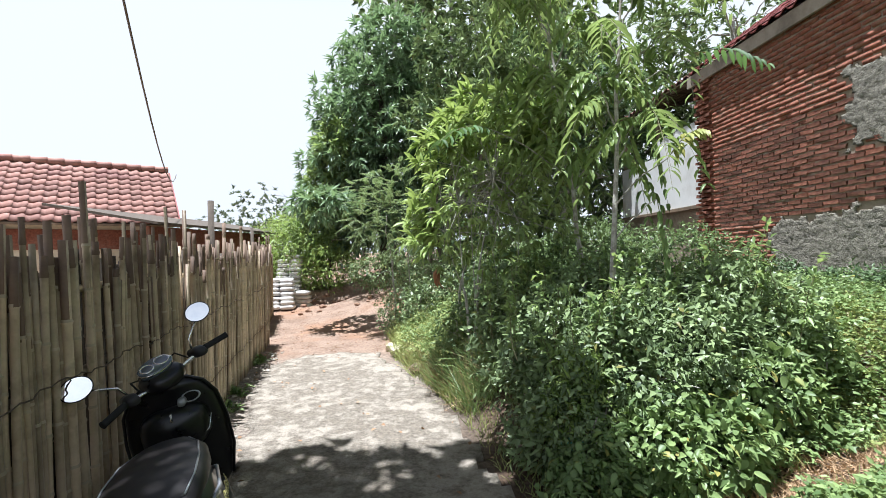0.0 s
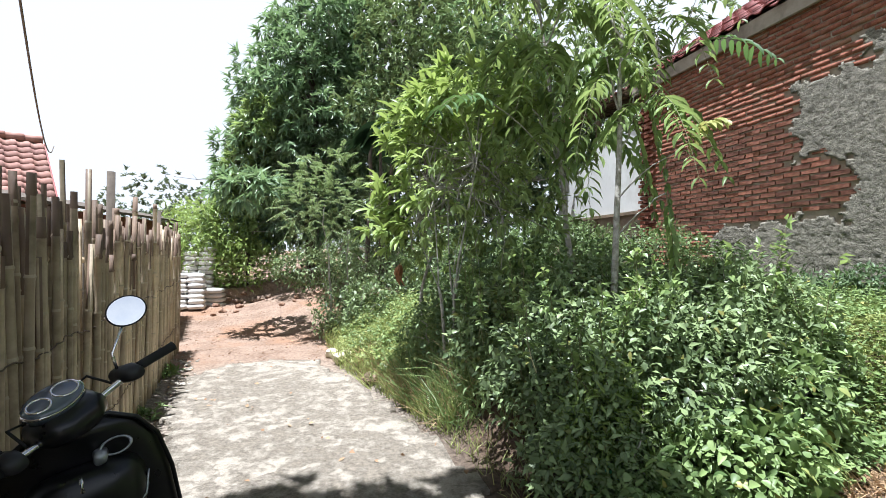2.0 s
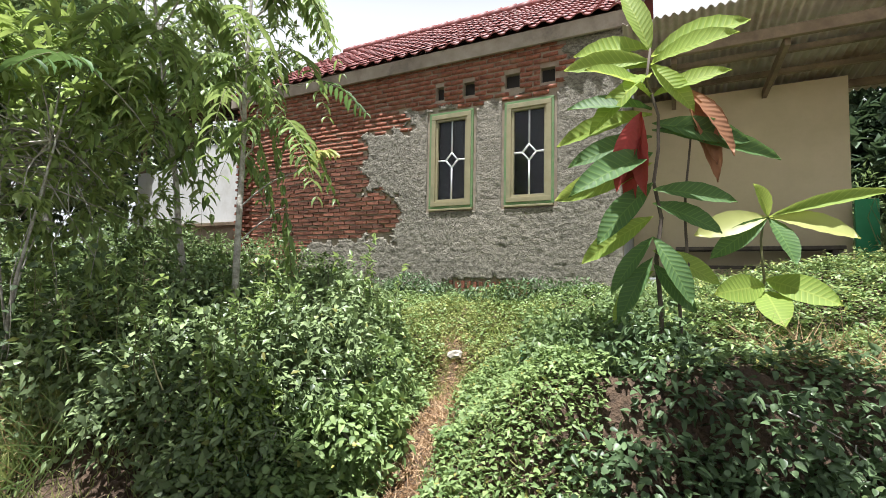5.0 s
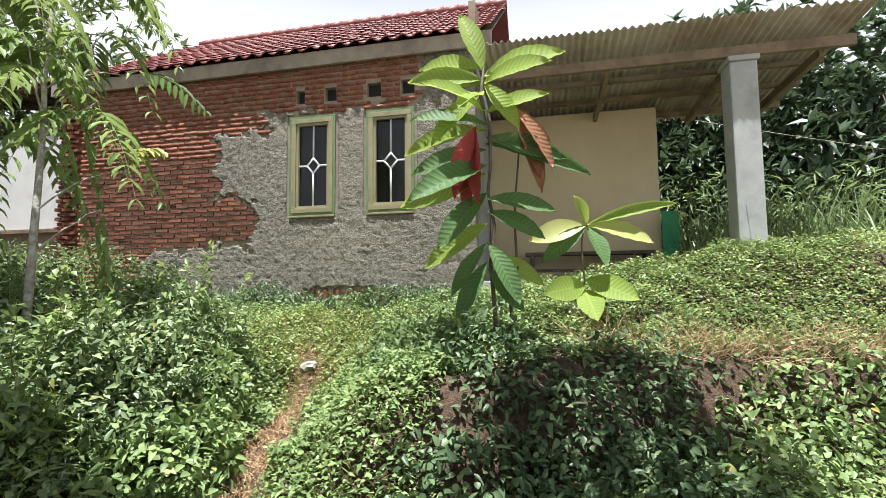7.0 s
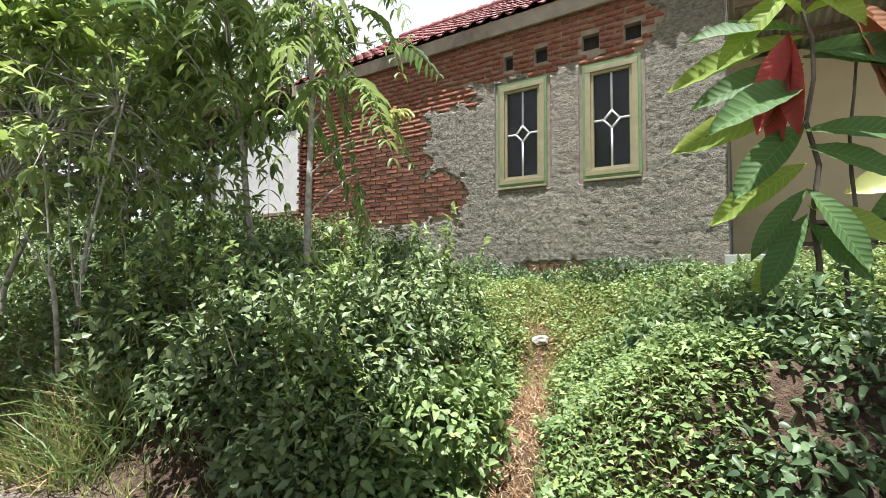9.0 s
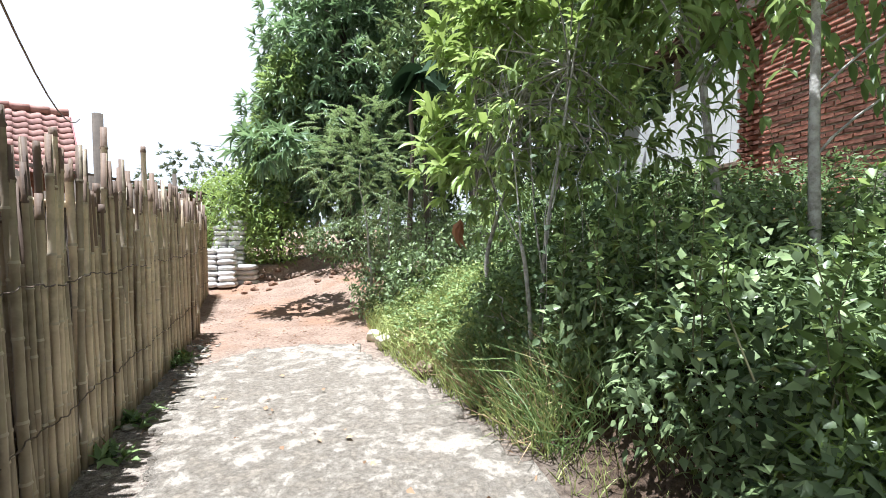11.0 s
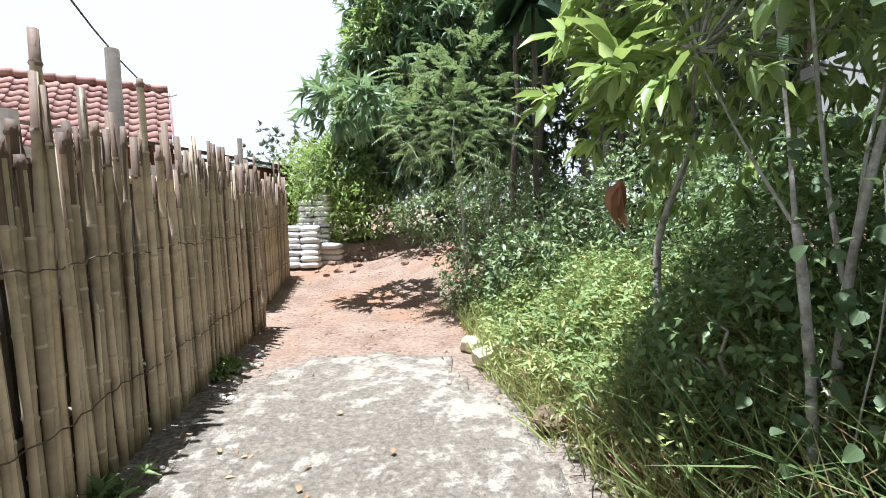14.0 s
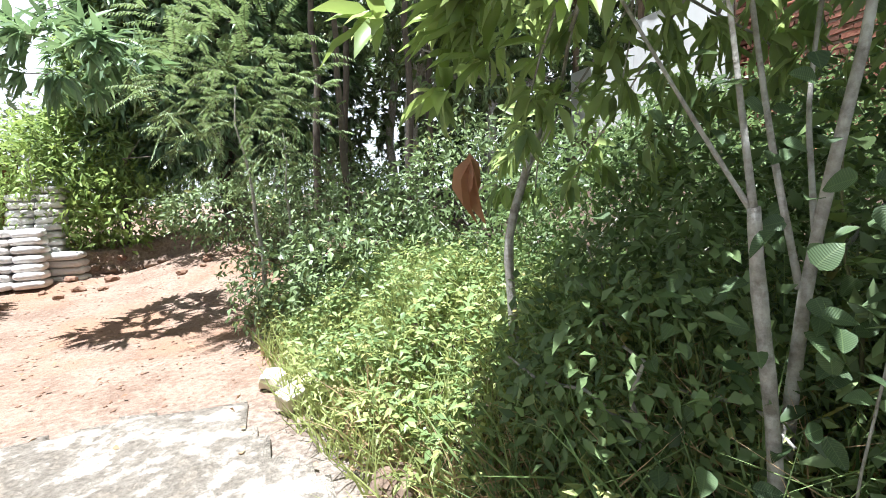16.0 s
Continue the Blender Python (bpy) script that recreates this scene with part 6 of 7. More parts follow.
shrub("bamboo_scrub", [((9.5, -4.2, 2.3), (1.2, 1.2, 1.0)), ((8.6, -6.2, 2.2), (1.4, 1.4, 1.0)), ((11.0, -2.6, 2.5), (1.2, 1.2, 1.1))], 8000, 0.2, 0.04, M_L_FEATHER, "tangle of narrow-leaved scrub by the porch", LEAF4)

# tree over the near lane, whose shade lies on the concrete
# its last clump is unseen, added to shade the bank thicket
broadleaf("shade_tree", (-2.0, -1.8, 0.0), (-1.2, 0.0, 5.6), [((-0.9, 1.0, 6.2), (1.5, 2.1, 0.8)), ((0.4, 1.9, 6.4), (0.95, 1.5, 0.7)), ((0.3, 0.0, 6.6), (1.2, 1.6, 0.7)), ((0.55, 3.1, 6.4), (0.6, 0.75, 0.5)), ((-1.5, 2.9, 6.0), (0.9, 0.9, 0.5)), ((-0.5, 3.2, 6.3), (0.7, 0.6, 0.4)), ((2.2, 0.2, 6.3), (0.95, 0.9, 0.4)), ((1.35, 4.5, 6.6), (0.65, 0.4, 0.35))], 1900, 9, 0.24, 0.085, M_L_FROND, "spreading tree that shades the near end of the lane", M_BARK, 0.15, LEAF4, 0.5, 14, 1.8)


# slim dark trunk behind the lane's young tree; its few large leaves have shade as colour
def large_leaf_tree():
    x, y = 1.5, 9.6
    base = np.array([x, y, gz(x, y) - 0.05])
    tip = np.array([1.42, 9.6, 3.75])
    trunk = tube(bend(base, tip, 0, 0.01, 9), np.linspace(0.045, 0.025, 9), 8)
    top = plant("large_leaf_tree", base, "slim dark tree with a few large leaves coloured as in shade", "tree", trunk, None, M_BARKDARK, None)
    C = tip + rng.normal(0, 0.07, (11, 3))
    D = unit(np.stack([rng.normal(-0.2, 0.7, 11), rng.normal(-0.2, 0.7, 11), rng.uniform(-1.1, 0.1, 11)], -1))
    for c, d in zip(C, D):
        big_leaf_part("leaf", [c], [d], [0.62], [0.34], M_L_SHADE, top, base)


large_leaf_tree()

# ---- scooter by the fence ----
def loft(sections, sides=20, power=2.6):
    """A closed skin through cross-sections: centre, half width, half height; along y ('y') or z ('z')."""
    ang = np.linspace(0, 2 * np.pi, sides, endpoint=False)
    c, s = np.cos(ang), np.sin(ang)
    cx, sy = np.sign(c) * np.abs(c) ** (2 / power), np.sign(s) * np.abs(s) ** (2 / power)
    V = []
    for ax, p, hw, hh in sections:
        if ax == "y":
            V.append(np.stack([p[0] + hw * cx, np.full(sides, p[1]), p[2] + hh * sy], 1))
        else:
            V.append(np.stack([p[0] + hw * cx, p[1] + hh * sy, np.full(sides, p[2])], 1))
    n = len(V)
    V = np.vstack(V + [V[0].mean(0, keepdims=True), V[-1].mean(0, keepdims=True)])
    i, j = np.arange(n - 1)[:, None] * sides, np.arange(sides)[None]
    k = (j + 1) % sides
    F = np.stack([i + j, i + k, i + sides + k, i + sides + j], -1).reshape(-1, 4)
    jj, kk = np.arange(sides), (np.arange(sides) + 1) % sides
    o = (n - 1) * sides
    T = np.vstack([np.stack([np.full(sides, n * sides), kk, jj], 1), np.stack([np.full(sides, n * sides + 1), o + jj, o + kk], 1)])
    return V, [F, T]


def disc(a, b, z, sides=32):
    """A flat oval facing up its own z."""
    w = np.linspace(0, 2 * np.pi, sides, endpoint=False)
    V = np.vstack([np.stack([a * np.cos(w), b * np.sin(w), 0 * w + z], 1), [[0, 0, z]]])
    k = np.arange(sides)
    return V, np.stack([np.full(sides, sides), k, (k + 1) % sides], 1)


def moved(vf, m):
    m = np.array(m)
    return vf[0] @ m[:3, :3].T + m[:3, 3], vf[1]


def torus(R, r, n=28, k=8, squash=1.0):
    a, b = np.linspace(0, 2 * np.pi, n, endpoint=False), np.linspace(0, 2 * np.pi, k, endpoint=False)
    A, B = np.meshgrid(a, b, indexing="ij")
    V = np.stack([(R + r * np.cos(B)) * np.cos(A), (R + r * np.cos(B)) * np.sin(A), squash * r * np.sin(B)], -1).reshape(-1, 3)
    i, j = np.meshgrid(np.arange(n), np.arange(k), indexing="ij")
    F = np.stack([i * k + j, ((i + 1) % n) * k + j, ((i + 1) % n) * k + (j + 1) % k, i * k + (j + 1) % k], -1).reshape(-1, 4)
    return V, [F]


def plain(name, col, rough, metal=0.0, coat=0.0):
    m, n, l, b = nodes_of(name)
    t = noise_node(n, l, 14, 4, 0.6, coords(n))
    l.new(mixed(n, l, ramped(n, l, t.outputs["Fac"], 0.35, 0.7), col, tuple(min(1, c * 1.25 + 0.004) for c in col)), b.inputs["Base Color"])
    r = n.new("ShaderNodeMapRange")
    r.inputs["To Min"].default_value, r.inputs["To Max"].default_value = rough * 0.8, rough * 1.3
    l.new(t.outputs["Fac"], r.inputs["Value"])
    l.new(r.outputs["Result"], b.inputs["Roughness"])
    b.inputs["Metallic"].default_value, b.inputs["Coat Weight"].default_value = metal, coat
    return m


M_BLACK = plain("black_gloss", (0.006, 0.006, 0.007), 0.28, 0, 0.0)
M_PLASTIC = plain("black_plastic", (0.018, 0.018, 0.02), 0.45)
M_RUBBER = plain("rubber", (0.014, 0.014, 0.014), 0.8)
M_VINYL = plain("seat_vinyl", (0.018, 0.014, 0.013), 0.5)
M_OLIVE = plain("olive_panel", (0.035, 0.045, 0.04), 0.3, 0.1, 0.3)
M_CHROME = plain("chrome", (0.75, 0.75, 0.75), 0.12, 1.0)
M_MIRROR = plain("mirror", (0.9, 0.92, 0.95), 0.02, 1.0)
M_GAUGE = plain("gauge_face", (0.10, 0.12, 0.15), 0.12, 0.0, 1.0)
M_GOLD = plain("gold_print", (0.42, 0.38, 0.12), 0.4)
M_SILVER = plain("grey_print", (0.35, 0.36, 0.38), 0.35, 0.6)
M_REDLENS = plain("red_lens", (0.35, 0.01, 0.01), 0.15, 0, 1.0)


def scooter():
    top = thing("scooter", (0.156, 2.372, 0.03), "black motor scooter with round mirrors parked beside the bamboo fence", "scooter")
    top.rotation_euler = (0, radians(-11.9), radians(22.6))
    top.scale = (0.956, 0.956, 0.956)
    P = lambda nm, vf, mt, par=top, lab="", sm=True: part(nm, mesh_np(nm, vf[0], vf[1], smooth=sm), mt, par, lab)
    # rear body, seat
    P("rear_body", loft([("y", (0, -0.70, 0.62), 0.05, 0.03), ("y", (0, -0.66, 0.60), 0.14, 0.07), ("y", (0, -0.52, 0.57), 0.195, 0.13), ("y", (0, -0.35, 0.54), 0.215, 0.17), ("y", (0, -0.1, 0.52), 0.195, 0.19), ("y", (0, 0.02, 0.50), 0.13, 0.17), ("y", (0, 0.05, 0.5), 0.08, 0.14)]), M_OLIVE, top, "dark olive rear bodywork")
    seat = P("seat", loft([("y", (0, -0.66, 0.735), 0.09, 0.02), ("y", (0, -0.61, 0.74), 0.16, 0.045), ("y", (0, -0.48, 0.75), 0.19, 0.055), ("y", (0, -0.3, 0.74), 0.195, 0.06), ("y", (0, -0.12, 0.735), 0.175, 0.06), ("y", (0, 0.0, 0.73), 0.125, 0.055), ("y", (0, 0.05, 0.715), 0.07, 0.03)], 20, 2.3), M_VINYL, top, "worn dark brown vinyl seat")
    for s in (-1, 1):
        P("piping", tube([(s * 0.13, -0.60, 0.776), (s * 0.155, -0.48, 0.786), (s * 0.16, -0.3, 0.782), (s * 0.145, -0.12, 0.774), (s * 0.10, 0.0, 0.765)], 0.004, 5), M_SILVER, seat)
    for s in (-1, 1):
        P("side_stripe", tube([(s * 0.175, -0.55, 0.665), (s * 0.207, -0.35, 0.655), (s * 0.188, -0.12, 0.64), (s * 0.125, 0.0, 0.60)], 0.008, 5), M_SILVER, top)
    P("grab_rail", tube([(-0.12, -0.54, 0.70), (-0.13, -0.64, 0.71), (-0.06, -0.71, 0.71), (0.06, -0.71, 0.71), (0.13, -0.64, 0.71), (0.12, -0.54, 0.70)], 0.013, 8), M_PLASTIC)
    P("tail_light", loft([("y", (0, -0.73, 0.60), 0.05, 0.03), ("y", (0, -0.68, 0.60), 0.09, 0.04)]), M_REDLENS)
    # floor and leg shield
    P("floorboard", loft([("y", (0, -0.08, 0.30), 0.15, 0.06), ("y", (0, 0.1, 0.27), 0.18, 0.04), ("y", (0, 0.35, 0.27), 0.18, 0.04), ("y", (0, 0.48, 0.31), 0.16, 0.05)]), M_PLASTIC)
    sh = P("leg_shield", loft([("z", (0, 0.52, 0.26), 0.13, 0.035), ("z", (0, 0.515, 0.34), 0.20, 0.045), ("z", (0, 0.51, 0.5), 0.235, 0.05), ("z", (0, 0.495, 0.68), 0.235, 0.055), ("z", (0, 0.475, 0.82), 0.215, 0.06), ("z", (0, 0.455, 0.90), 0.17, 0.06), ("z", (0, 0.44, 0.945), 0.10, 0.05)], 28, 2.2), M_BLACK, top, "glossy black leg shield")
    P("inner_box", loft([("y", (0, 0.33, 0.70), 0.12, 0.09), ("y", (0, 0.38, 0.70), 0.155, 0.115), ("y", (0, 0.46, 0.70), 0.165, 0.12)], 24, 3.0), M_BLACK, top, "black glove box panel")
    P("emblem", moved(torus(0.032, 0.004), Matrix.Translation((0.10, 0.395, 0.845)) @ Matrix.Rotation(radians(70), 4, "X") @ Matrix.Diagonal((1.3, 0.8, 1, 1))), M_SILVER, sh)
    P("trim_line", tube([(0.02, 0.338, 0.62), (0.09, 0.335, 0.63), (0.15, 0.37, 0.66), (0.17, 0.41, 0.72)], 0.003, 5), M_SILVER, sh)
    P("hook", tube([(0.0, 0.37, 0.80), (0, 0.33, 0.79), (0, 0.32, 0.765), (0, 0.345, 0.755)], 0.006, 6), M_CHROME, sh)
    P("key_switch", loft([("y", (0.055, 0.36, 0.83), 0.018, 0.018), ("y", (0.055, 0.42, 0.83), 0.022, 0.022)]), M_SILVER, sh)
    rim = [(s * w, y - 0.0, z) for s in (1,) for w, y, z in ((0.20, 0.49, 0.34), (0.238, 0.485, 0.5), (0.238, 0.47, 0.68), (0.218, 0.45, 0.82), (0.17, 0.43, 0.905), (0.10, 0.42, 0.95), (0, 0.41, 0.965))]
    P("shield_rim", tube(rim + [(-a, b, c) for a, b, c in rim[-2::-1]], 0.008, 6), M_BLACK, sh)
    P("front_cowl", loft([("z", (0, 0.60, 0.40), 0.08, 0.05), ("z", (0, 0.60, 0.6), 0.12, 0.09), ("z", (0, 0.56, 0.8), 0.12, 0.10), ("z", (0, 0.50, 0.93), 0.09, 0.08)]), M_OLIVE)
    # wheels
    for nm, y in (("front_wheel", 0.74), ("rear_wheel", -0.46)):
        w = thing(nm, (0, y, 0.235), "", "")
        w.parent = top
        up = Matrix.Rotation(radians(90), 4, "Y")
        P("tyre", moved(torus(0.185, 0.05, 30, 10), up), M_RUBBER, w)
        P("rim", moved(torus(0.135, 0.018, 24, 8, 1.6), up), M_SILVER, w)
        P("hub", tube([(-0.05, 0, 0), (0.05, 0, 0)], 0.04, 10), M_PLASTIC, w)
        P("spokes", merge([tube([(0, 0, 0), (0, 0.13 * math.cos(a), 0.13 * math.sin(a))], 0.014, 5) for a in np.arange(0, 6.2, 1.257)]), M_SILVER, w)
    P("front_fender", loft([("y", (0, 0.50, 0.40), 0.05, 0.02), ("y", (0, 0.62, 0.485), 0.065, 0.03), ("y", (0, 0.76, 0.50), 0.065, 0.03), ("y", (0, 0.92, 0.43), 0.05, 0.02)]), M_BLACK)
    for s in (-1, 1):
        P("fork_leg", tube([(s * 0.075, 0.74, 0.235), (s * 0.07, 0.58, 0.58)], 0.018, 8), M_SILVER)
    P("engine", loft([("y", (-0.09, -0.6, 0.26), 0.05, 0.06), ("y", (-0.09, -0.5, 0.27), 0.07, 0.08), ("y", (-0.06, -0.2, 0.3), 0.08, 0.08), ("y", (-0.03, -0.05, 0.3), 0.06, 0.05)]), M_PLASTIC)
    P("exhaust", tube([(0.12, -0.15, 0.24), (0.14, -0.4, 0.25), (0.15, -0.68, 0.31)], [0.02, 0.045, 0.05], 10), M_PLASTIC)
    P("side_stand", tube([(-0.08, -0.1, 0.28), (-0.2, -0.02, 0.03), (-0.24, -0.0, -0.02)], 0.011, 7), M_PLASTIC)
    # steered front: bar, dash, mirrors
    rake = radians(26)
    axis = Vector((0, -math.sin(rake), math.cos(rake)))
    body_turn = Euler((0, radians(-11.9), radians(22.6))).to_matrix().to_4x4()
    st = Matrix.Translation((0.0, 0.42, 0.985)) @ Matrix.Rotation(radians(38), 4, axis)
    S = lambda vf: moved(vf, st)
    bar = P("handlebar", S(tube([(-0.345, -0.09, 0.0), (-0.22, -0.055, 0.005), (-0.12, -0.01, -0.015), (0, 0.0, -0.03), (0.12, -0.01, -0.015), (0.22, -0.055, 0.005), (0.345, -0.09, 0.0)], 0.0115, 8)), M_CHROME)
    P("handlebar_cowl", S(loft([("y", (0, -0.07, -0.03), 0.05, 0.03), ("y", (0, -0.03, -0.02), 0.10, 0.05), ("y", (0, 0.04, -0.005), 0.108, 0.062), ("y", (0, 0.10, -0.02), 0.085, 0.055), ("y", (0, 0.13, -0.03), 0.05, 0.03)])), M_BLACK)
    tiltm = Matrix.Translation((0, 0.015, 0.062)) @ Matrix.Rotation(radians(28), 4, "X")
    dash = P("dashboard", S(moved(loft([("z", (0, 0, -0.02), 0.09, 0.066), ("z", (0, 0, 0.008), 0.086, 0.062), ("z", (0, 0, 0.014), 0.074, 0.05)], 28, 2.0), tiltm)), M_GAUGE, top, "oval instrument cluster with chrome rings")
    P("gauge_ring", S(moved(torus(0.085, 0.006), tiltm @ Matrix.Diagonal((1, 0.7, 1, 1)))), M_CHROME, dash)
    for x, r in ((-0.042, 0.03), (0.04, 0.035)):
        P("gauge_ring", S(moved(torus(r, 0.004), tiltm @ Matrix.Translation((x, 0, 0.013)))), M_CHROME, dash)
    for s in (-1, 1):
        g = P("grip", S(tube([(s * 0.225, -0.056, 0.005), (s * 0.24, -0.06, 0.005), (s * 0.345, -0.09, 0.0), (s * 0.352, -0.092, 0.0)], [0.017, 0.0165, 0.0165, 0.019], 10)), M_RUBBER, top)
        P("lever", S(tube([(s * 0.2, -0.01, 0.0), (s * 0.26, -0.02, -0.008), (s * 0.345, -0.045, -0.012)], [0.009, 0.006, 0.007], 6)), M_PLASTIC, top)
        P("switch_housing", S(loft([("y", (s * 0.195, -0.09, 0.0), 0.024, 0.02), ("y", (s * 0.195, -0.05, 0.005), 0.034, 0.03), ("y", (s * 0.19, 0.01, 0.005), 0.03, 0.026)])), M_PLASTIC, top)
        stem = P("mirror_stem", S(tube([(s * 0.18, -0.02, 0.02), (s * 0.20, -0.015, 0.085), (s * 0.25, -0.01, 0.12), (s * 0.305, 0.0, 0.155)], 0.0055, 7)), M_CHROME, top)
        face = (body_turn @ st).to_3x3().inverted() @ Vector((0.40, -0.85, 0.34))
        head = Matrix.Translation((s * 0.325, -0.01, 0.185)) @ face.to_track_quat("Z", "Y").to_matrix().to_4x4()
        P("mirror_shell", S(moved(loft([("z", (0, 0, -0.022), 0.026, 0.018), ("z", (0, 0, -0.016), 0.048, 0.04), ("z", (0, 0, 0.0), 0.066, 0.056)], 28, 2.0), head)), M_PLASTIC, stem)
        P("mirror_glass", S(moved(disc(0.061, 0.051, 0.003), head)), M_MIRROR, stem, "round mirror glass reflecting the sky", False)
    for dx, k in ((0.15, 1), (0.13, -1)):
        P("cable", S(tube([(k * dx, -0.01, 0.0), (k * dx * 0.9, 0.06, 0.05), (k * dx * 0.5, 0.10, 0.03), (k * 0.03, 0.10, -0.06)], 0.0045, 6)), M_RUBBER, top)
    return top


bike = scooter()
txt = bpy.data.curves.new("lettering", "FONT")
txt.body, txt.size, txt.extrude = "Stylish", 0.085, 0.001
tob = bpy.data.objects.new("lettering_source", txt)
scene.collection.objects.link(tob)
bpy.context.view_layer.update()
tme = bpy.data.meshes.new_from_object(tob.evaluated_get(bpy.context.evaluated_depsgraph_get()))
bpy.data.objects.remove(tob)
let = part("lettering", tme, M_GOLD, bike, "small gold lettering")
let.matrix_local = Matrix.Translation((0.218, -0.36, 0.56)) @ Matrix.Rotation(radians(90), 4, "Z") @ Matrix.Rotation(radians(84), 4, "X")

# ---- stacked sacks, blocks, stones, litter ----
def sack_mesh(k):
    r = random.Random(k)
    w = (0.165, 0.24, 0.058)
    v, f = loft([("y", (0, -w[1], 0), w[0] * 0.72, w[2] * 0.45), ("y", (0, -w[1] * 0.86, 0), w[0] * 0.95, w[2] * 0.85), ("y", (0, -w[1] * 0.4, 0), w[0], w[2]), ("y", (0, w[1] * 0.4, 0), w[0], w[2]), ("y", (0, w[1] * 0.86, 0), w[0] * 0.95, w[2] * 0.85), ("y", (0, w[1], 0), w[0] * 0.72, w[2] * 0.45)], 14, 3.6)
    v = v + np.array([[r.uniform(-0.006, 0.006) for _ in range(3)] for _ in range(len(v))])
    return mesh_np("sack", v, f, (M_BLOCK,), smooth=True)


SACKS = [sack_mesh(k) for k in range(5)]
q = random.Random(4)


def sack(x, y, z, turn):
    ob = new("sack", SACKS[q.randrange(5)])
    ob.matrix_world = Matrix.Translation((x, y, z)) @ Matrix.Rotation(radians(turn), 4, "Z") @ Matrix.Rotation(radians(q.uniform(-3, 3)), 4, "X")
    return tagged(ob, "dusty white filled sack lying in a stepped pile", "sack", "pile of sacks by the fence")


for layer in range(7):
    zz = gz(-2.3, 12.0) + 0.05 + layer * 0.108
    for c in range(2):
        sack(-2.56 + c * 0.335 + q.uniform(-0.015, 0.015) - 0.02 * layer, 11.95 + 0.055 * layer + q.uniform(-0.02, 0.02), zz, q.uniform(-6, 6) + 8)
    sack(-2.02 - 0.01 * layer, 12.45 + q.uniform(-0.04, 0.04), zz - 0.02, 80 + q.uniform(-9, 9)) if layer < 4 else None
for layer in range(9):
    for c in range(2):
        sack(-2.62 + c * 0.34, 12.75 + 0.03 * layer, gz(-2.4, 12.8) + 0.05 + layer * 0.108, q.uniform(-5, 5) + 8) if layer < 8 or c == 1 else None


def rock_mesh(k, s):
    r = random.Random(k)
    bm = bmesh.new()
    bmesh.ops.create_icosphere(bm, subdivisions=2, radius=1)
    o = Vector((r.uniform(0, 9), r.uniform(0, 9), 0))
    for v in bm.verts:
        v.co *= 1 + 0.45 * noise.noise(v.co * 1.3 + o)
        v.co = Vector((v.co.x * s[0], v.co.y * s[1], v.co.z * s[2]))
    me = bpy.data.meshes.new("stone")
    bm.to_mesh(me)
    bm.free()
    return me


def stone(x, y, s, mat, label, name="stone", group="", dz=0.0, turn=0.0):
    me = rock_mesh(q.randrange(9999), s)
    me.materials.append(mat)
    ob = new(name, me)
    ob.matrix_world = Matrix.Translation((x, y, gz(x, y) + dz)) @ Matrix.Rotation(radians(turn), 4, "Z")
    return tagged(ob, label, "stone", group)


b1 = part("limestone_block", boxes(((0, 0, 0), (0.30, 0.13, 0.10), None, 0.012)), M_CREAMSTONE, None)
b1.matrix_world = pose(0.77, 7.24, gz(0.77, 7.24) + 0.09, 8, -10, 32)
tagged(b1, "pale cream block lying tilted at the bank's foot", "block")
stone(0.62, 7.62, (0.10, 0.09, 0.08), M_CREAMSTONE, "pale rounded stone at the bank's foot", dz=0.05)
stone(0.70, 7.50, (0.07, 0.06, 0.05), M_STONE, "small stone at the bank's foot", dz=0.03)
stone(1.05, 6.2, (0.12, 0.10, 0.07), M_CLOD, "brown clod of earth at the lane's edge", dz=0.05)
stone(4.72, 3.22, (0.11, 0.08, 0.045), M_STONE, "flat stone on the trodden path", "path_stone", dz=0.03)
for _ in range(70):
    y = q.uniform(3.2, 8.2)
    x = -0.2 * y + q.uniform(0.04, 0.45)
    r = q.uniform(0.012, 0.04)
    stone(x, y, (r, r * 0.8, r * 0.6), M_STONE, "small grey stone in the grit by the fence", "pebble", "pebbles by the fence", r * 0.3)
for _ in range(16):
    x, y = q.uniform(-2.2, 0.3), q.uniform(11.2, 12.9)
    r = q.uniform(0.03, 0.09)
    stone(x, y, (r, r, r * 0.7), M_SOIL, "lump of red earth at the lane's end", "earth_lump", "lumps of red earth", r * 0.3)


for _ in range(18):
    x = q.uniform(-2.0, -0.7)
    r = q.uniform(0.05, 0.11)
    stone(x, 12.5 + 0.1 * math.sin(3 * x), (r, r * 0.8, r * 0.7), M_CLOD, "dark stone at the foot of the earth cut", "rubble_stone", "stones below the earth cut", r * 0.4, q.uniform(0, 180))


def crumpled(x, y, z, s, mat, label):
    bm = bmesh.new()
    bmesh.ops.create_grid(bm, x_segments=7, y_segments=6, size=1)
    for v in bm.verts:
        v.co = Vector((v.co.x * s[0], v.co.y * s[1], s[2] * noise.noise(v.co * 2.2 + Vector((x, y, 0))) + 0.4 * s[2] * noise.noise(v.co * 5)))
    bmesh.ops.solidify(bm, geom=list(bm.faces), thickness=0.003)
    ob = part("plastic_bag", bm, mat, None)
    ob.location = (x, y, z)
    ob.rotation_euler = (radians(25), radians(-30), radians(40))
    return tagged(ob, label, "litter")


M_BAG = plain("teal_plastic", (0.22, 0.55, 0.48), 0.3)
crumpled(2.08, 3.27, 0.27, (0.05, 0.07, 0.05), M_BAG, "crumpled pale teal plastic wrapper caught in the thicket")
crumpled(4.28, 2.32, gz(4.28, 2.32) + 0.14, (0.05, 0.05, 0.04), M_BAG, "crumpled teal plastic scrap in the weeds")
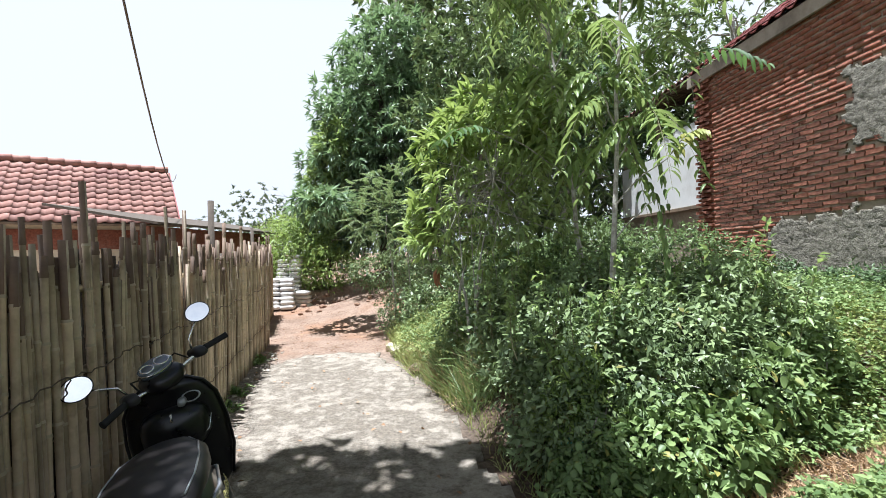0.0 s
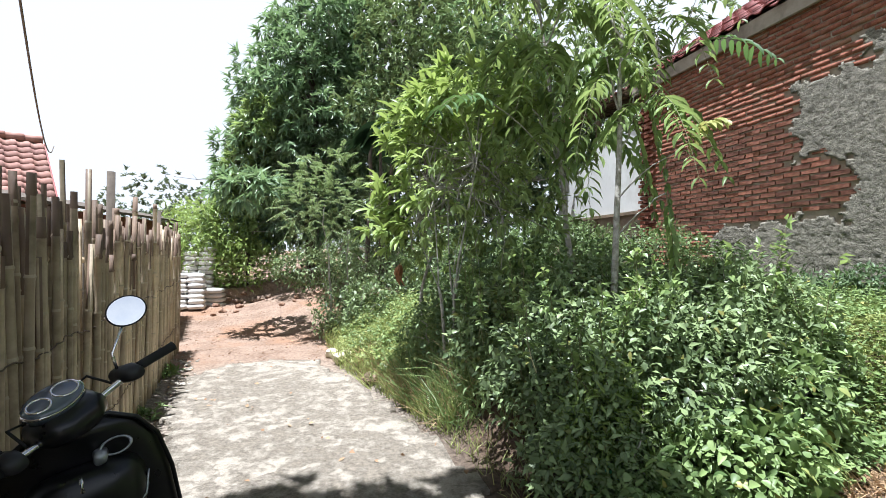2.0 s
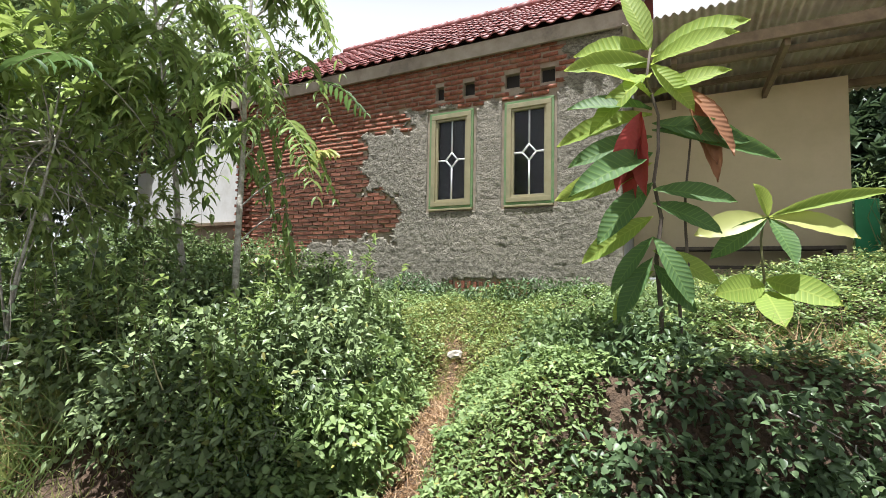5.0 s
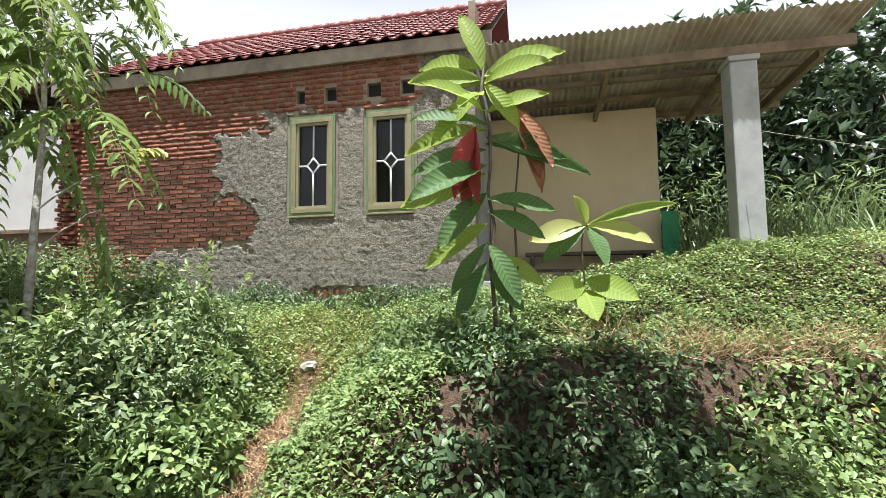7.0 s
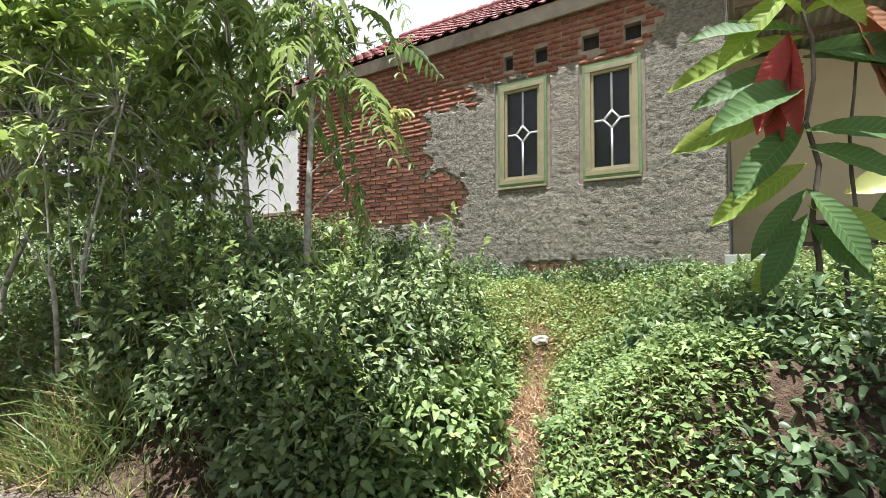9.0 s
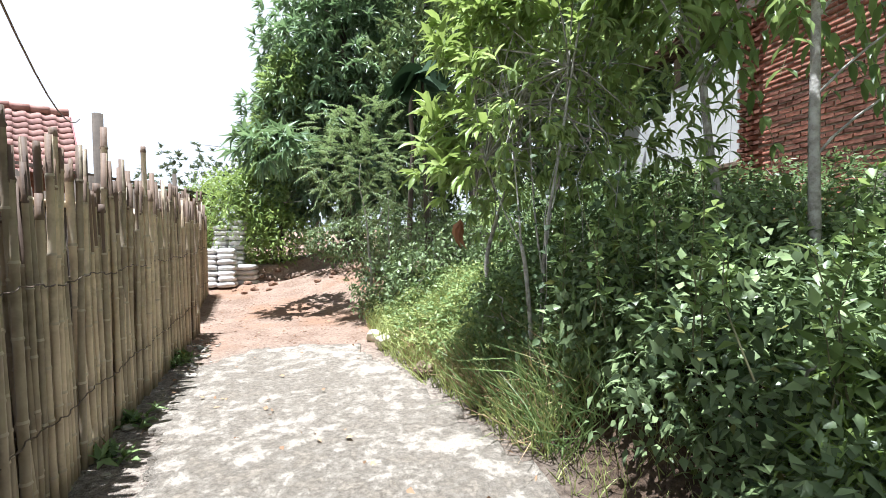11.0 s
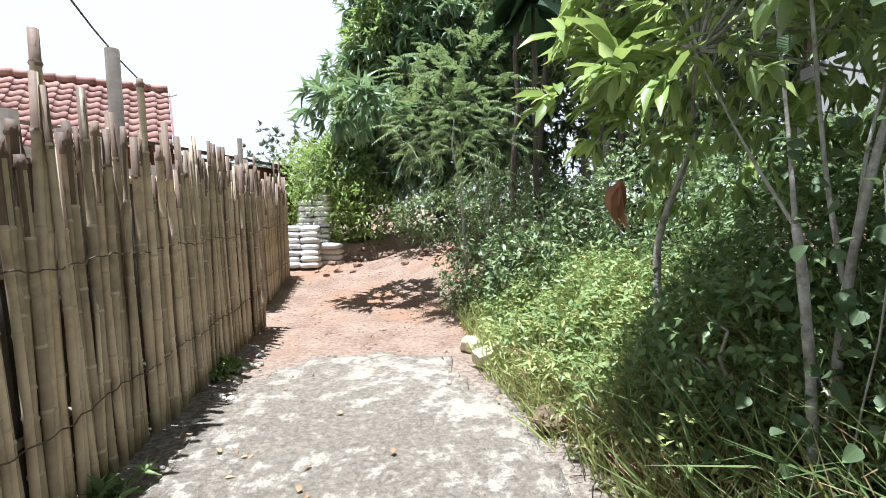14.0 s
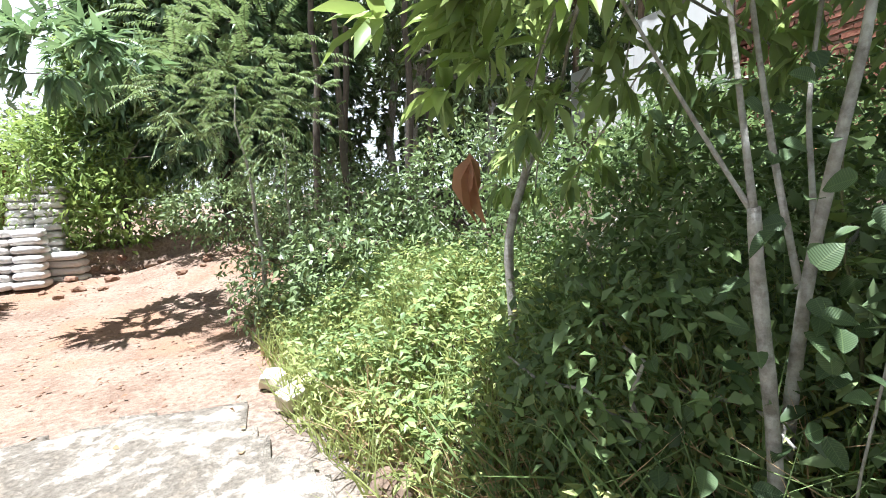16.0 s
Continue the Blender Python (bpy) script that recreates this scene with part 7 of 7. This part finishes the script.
# tufts against the fence foot
for x, y in ((-0.93, 5.05), (-1.02, 5.55), (-1.28, 6.95), (-1.33, 7.15)):
    P0 = np.array([x + 0.06, y, 0.02])
    n = 60
    v, f = whorls(np.tile(P0, (n // 6, 1)) + rng.normal(0, 0.05, (n // 6, 3)) * np.array([1, 1, 0.3]), np.tile([0.2, 0, 1.0], (n // 6, 1)), 6, 0.10, 0.035, LEAF4, 0.6)
    plant("weed_tuft", (x, y, 0), "small green weed at the fence's foot", "weed", None, (v, f), None, M_L_WEED, names=("stem", "leaves"), group="weeds by the fence")

# ---- bricks of the house wall ----
def brick_runs(y, z):
    """The stretches of a brick at y that are left bare by render and openings."""
    if rendered(np.array(y), np.array(z)):
        return []
    runs = [(y - BL / 2 + 0.010, y + BL / 2 - 0.010)]
    for a, b, c, d in HOLES:
        if c - 0.03 < z < d + 0.03:
            pad = 0.045 if d - c > 1 else 0.012
            runs = [r for p, q in runs for r in ((p, min(q, a - pad)), (max(p, b + pad), q))]
    return [(p, q) for p, q in runs if q - p > 0.05]


for r in range(49):
    for c in range(2):
        z = 0.95 + r * COURSE
        ob = new("brick", BRICKS[q.randrange(9)])
        ob.parent = wall
        ob.matrix_world = Matrix.Translation((WX + 0.01 - 0.02 * (r % 2), WY1 - 0.13 - 0.16 * c * (r % 2), z)) @ Matrix.Rotation(q.uniform(-0.02, 0.02), 4, "X") if r % 2 else Matrix.Translation((WX - 0.0, WY1 - 0.08 - 0.16 * c, z)) @ Matrix.Rotation(radians(90), 4, "Z")
rest, single = [], 0
for r in range(int((WZ1 - 0.96) / COURSE)):
    z = 1.0 + r * COURSE
    for c in range(-1, int((WY1 - WY0) / BL) + 1):
        y = WY0 + 0.13 + c * BL + (0.5 * BL if r % 2 else 0)
        y += q.uniform(-0.008, 0.008)
        if not WY0 + 0.1 < y < WY1 - 0.1:
            continue
        for p0, p1 in brick_runs(y, z):
            x = WX + 0.05 + q.uniform(-0.007, 0.006)
            m = Matrix.Translation((x, (p0 + p1) / 2, z + q.uniform(-0.005, 0.005))) @ Matrix.Rotation(q.uniform(-0.025, 0.025), 4, "X") @ Matrix.Diagonal((1, (p1 - p0) / (BL - 0.020), 1, 1))
            me = BRICKS[q.randrange(9)]
            if single < 220 and 1.9 < z < 3.6 and y < 8.4:
                ob = new("brick", me)
                ob.parent = wall
                ob.matrix_world = m
                single += 1
            else:
                mm = np.array(m)
                V = np.array([v.co[:] for v in me.vertices])
                rest.append((V @ mm[:3, :3].T + mm[:3, 3], [np.array([p.vertices[:] for p in me.polygons])]))
v, f = merge(rest)
bricks_rest = part("bricks", mesh_np("bricks", v, f), M_BRICK, wall)
bricks_rest["kind"] = "stuff"
# soldier course showing under the windows
for k in range(13):
    ob = new("brick", BRICKS[k % 9])
    ob.parent = wall
    ob.matrix_world = Matrix.Translation((WX + 0.045, 2.95 + k * 0.098, 1.19)) @ Matrix.Rotation(radians(90), 4, "X")


# loose rubble on the earth lane and along the fence's foot
def rubble(name, n, xr, yr, keep, size, mat, label):
    x, y = rnd(n, *xr), rnd(n, *yr)
    m = keep(x, y)
    x, y = x[m], y[m]
    octa = np.array([(1, 0, 0), (0, 1, 0), (-1, 0, 0), (0, -1, 0), (0, 0, 0.6), (0, 0, -0.6)], float)
    tri = np.array([(0, 1, 4), (1, 2, 4), (2, 3, 4), (3, 0, 4), (1, 0, 5), (2, 1, 5), (3, 2, 5), (0, 3, 5)])
    V = octa[None] * rng.uniform(0.6, 1.3, (len(x), 6, 3)) * (size * rng.uniform(0.3, 1.0, len(x)) ** 2)[:, None, None]
    a = rnd(len(x), 0, 6.28)
    c, q = np.cos(a)[:, None], np.sin(a)[:, None]
    V = np.stack([V[..., 0] * c - V[..., 1] * q, V[..., 0] * q + V[..., 1] * c, V[..., 2]], -1)
    V = V + np.stack([x, y, ground_z(x, y)], -1)[:, None]
    F = tri[None] + 6 * np.arange(len(x))[:, None, None]
    return tagged(part(name, mesh_np(name, V.reshape(-1, 3), F.reshape(-1, 3)), mat, None), label, "rubble", kind="stuff")


on_lane = lambda x, y: (x > -0.2 * y + 0.02) & (x < lane_edge(y) + 0.15)
rubble("gravel", 2600, (-3.6, 1.2), (7.6, 14.5), lambda x, y: (x < 0.9) & (x > -0.2 * y - 0.9), 0.024, M_SOIL, "small clods and rubble on the earth lane")
rubble("gravel", 1500, (-1.8, 0.6), (0.5, 8.4), lambda x, y: np.abs(x + 0.2 * y - 0.14) < 0.14, 0.03, M_STONE, "loose grit along the foot of the bamboo fence")
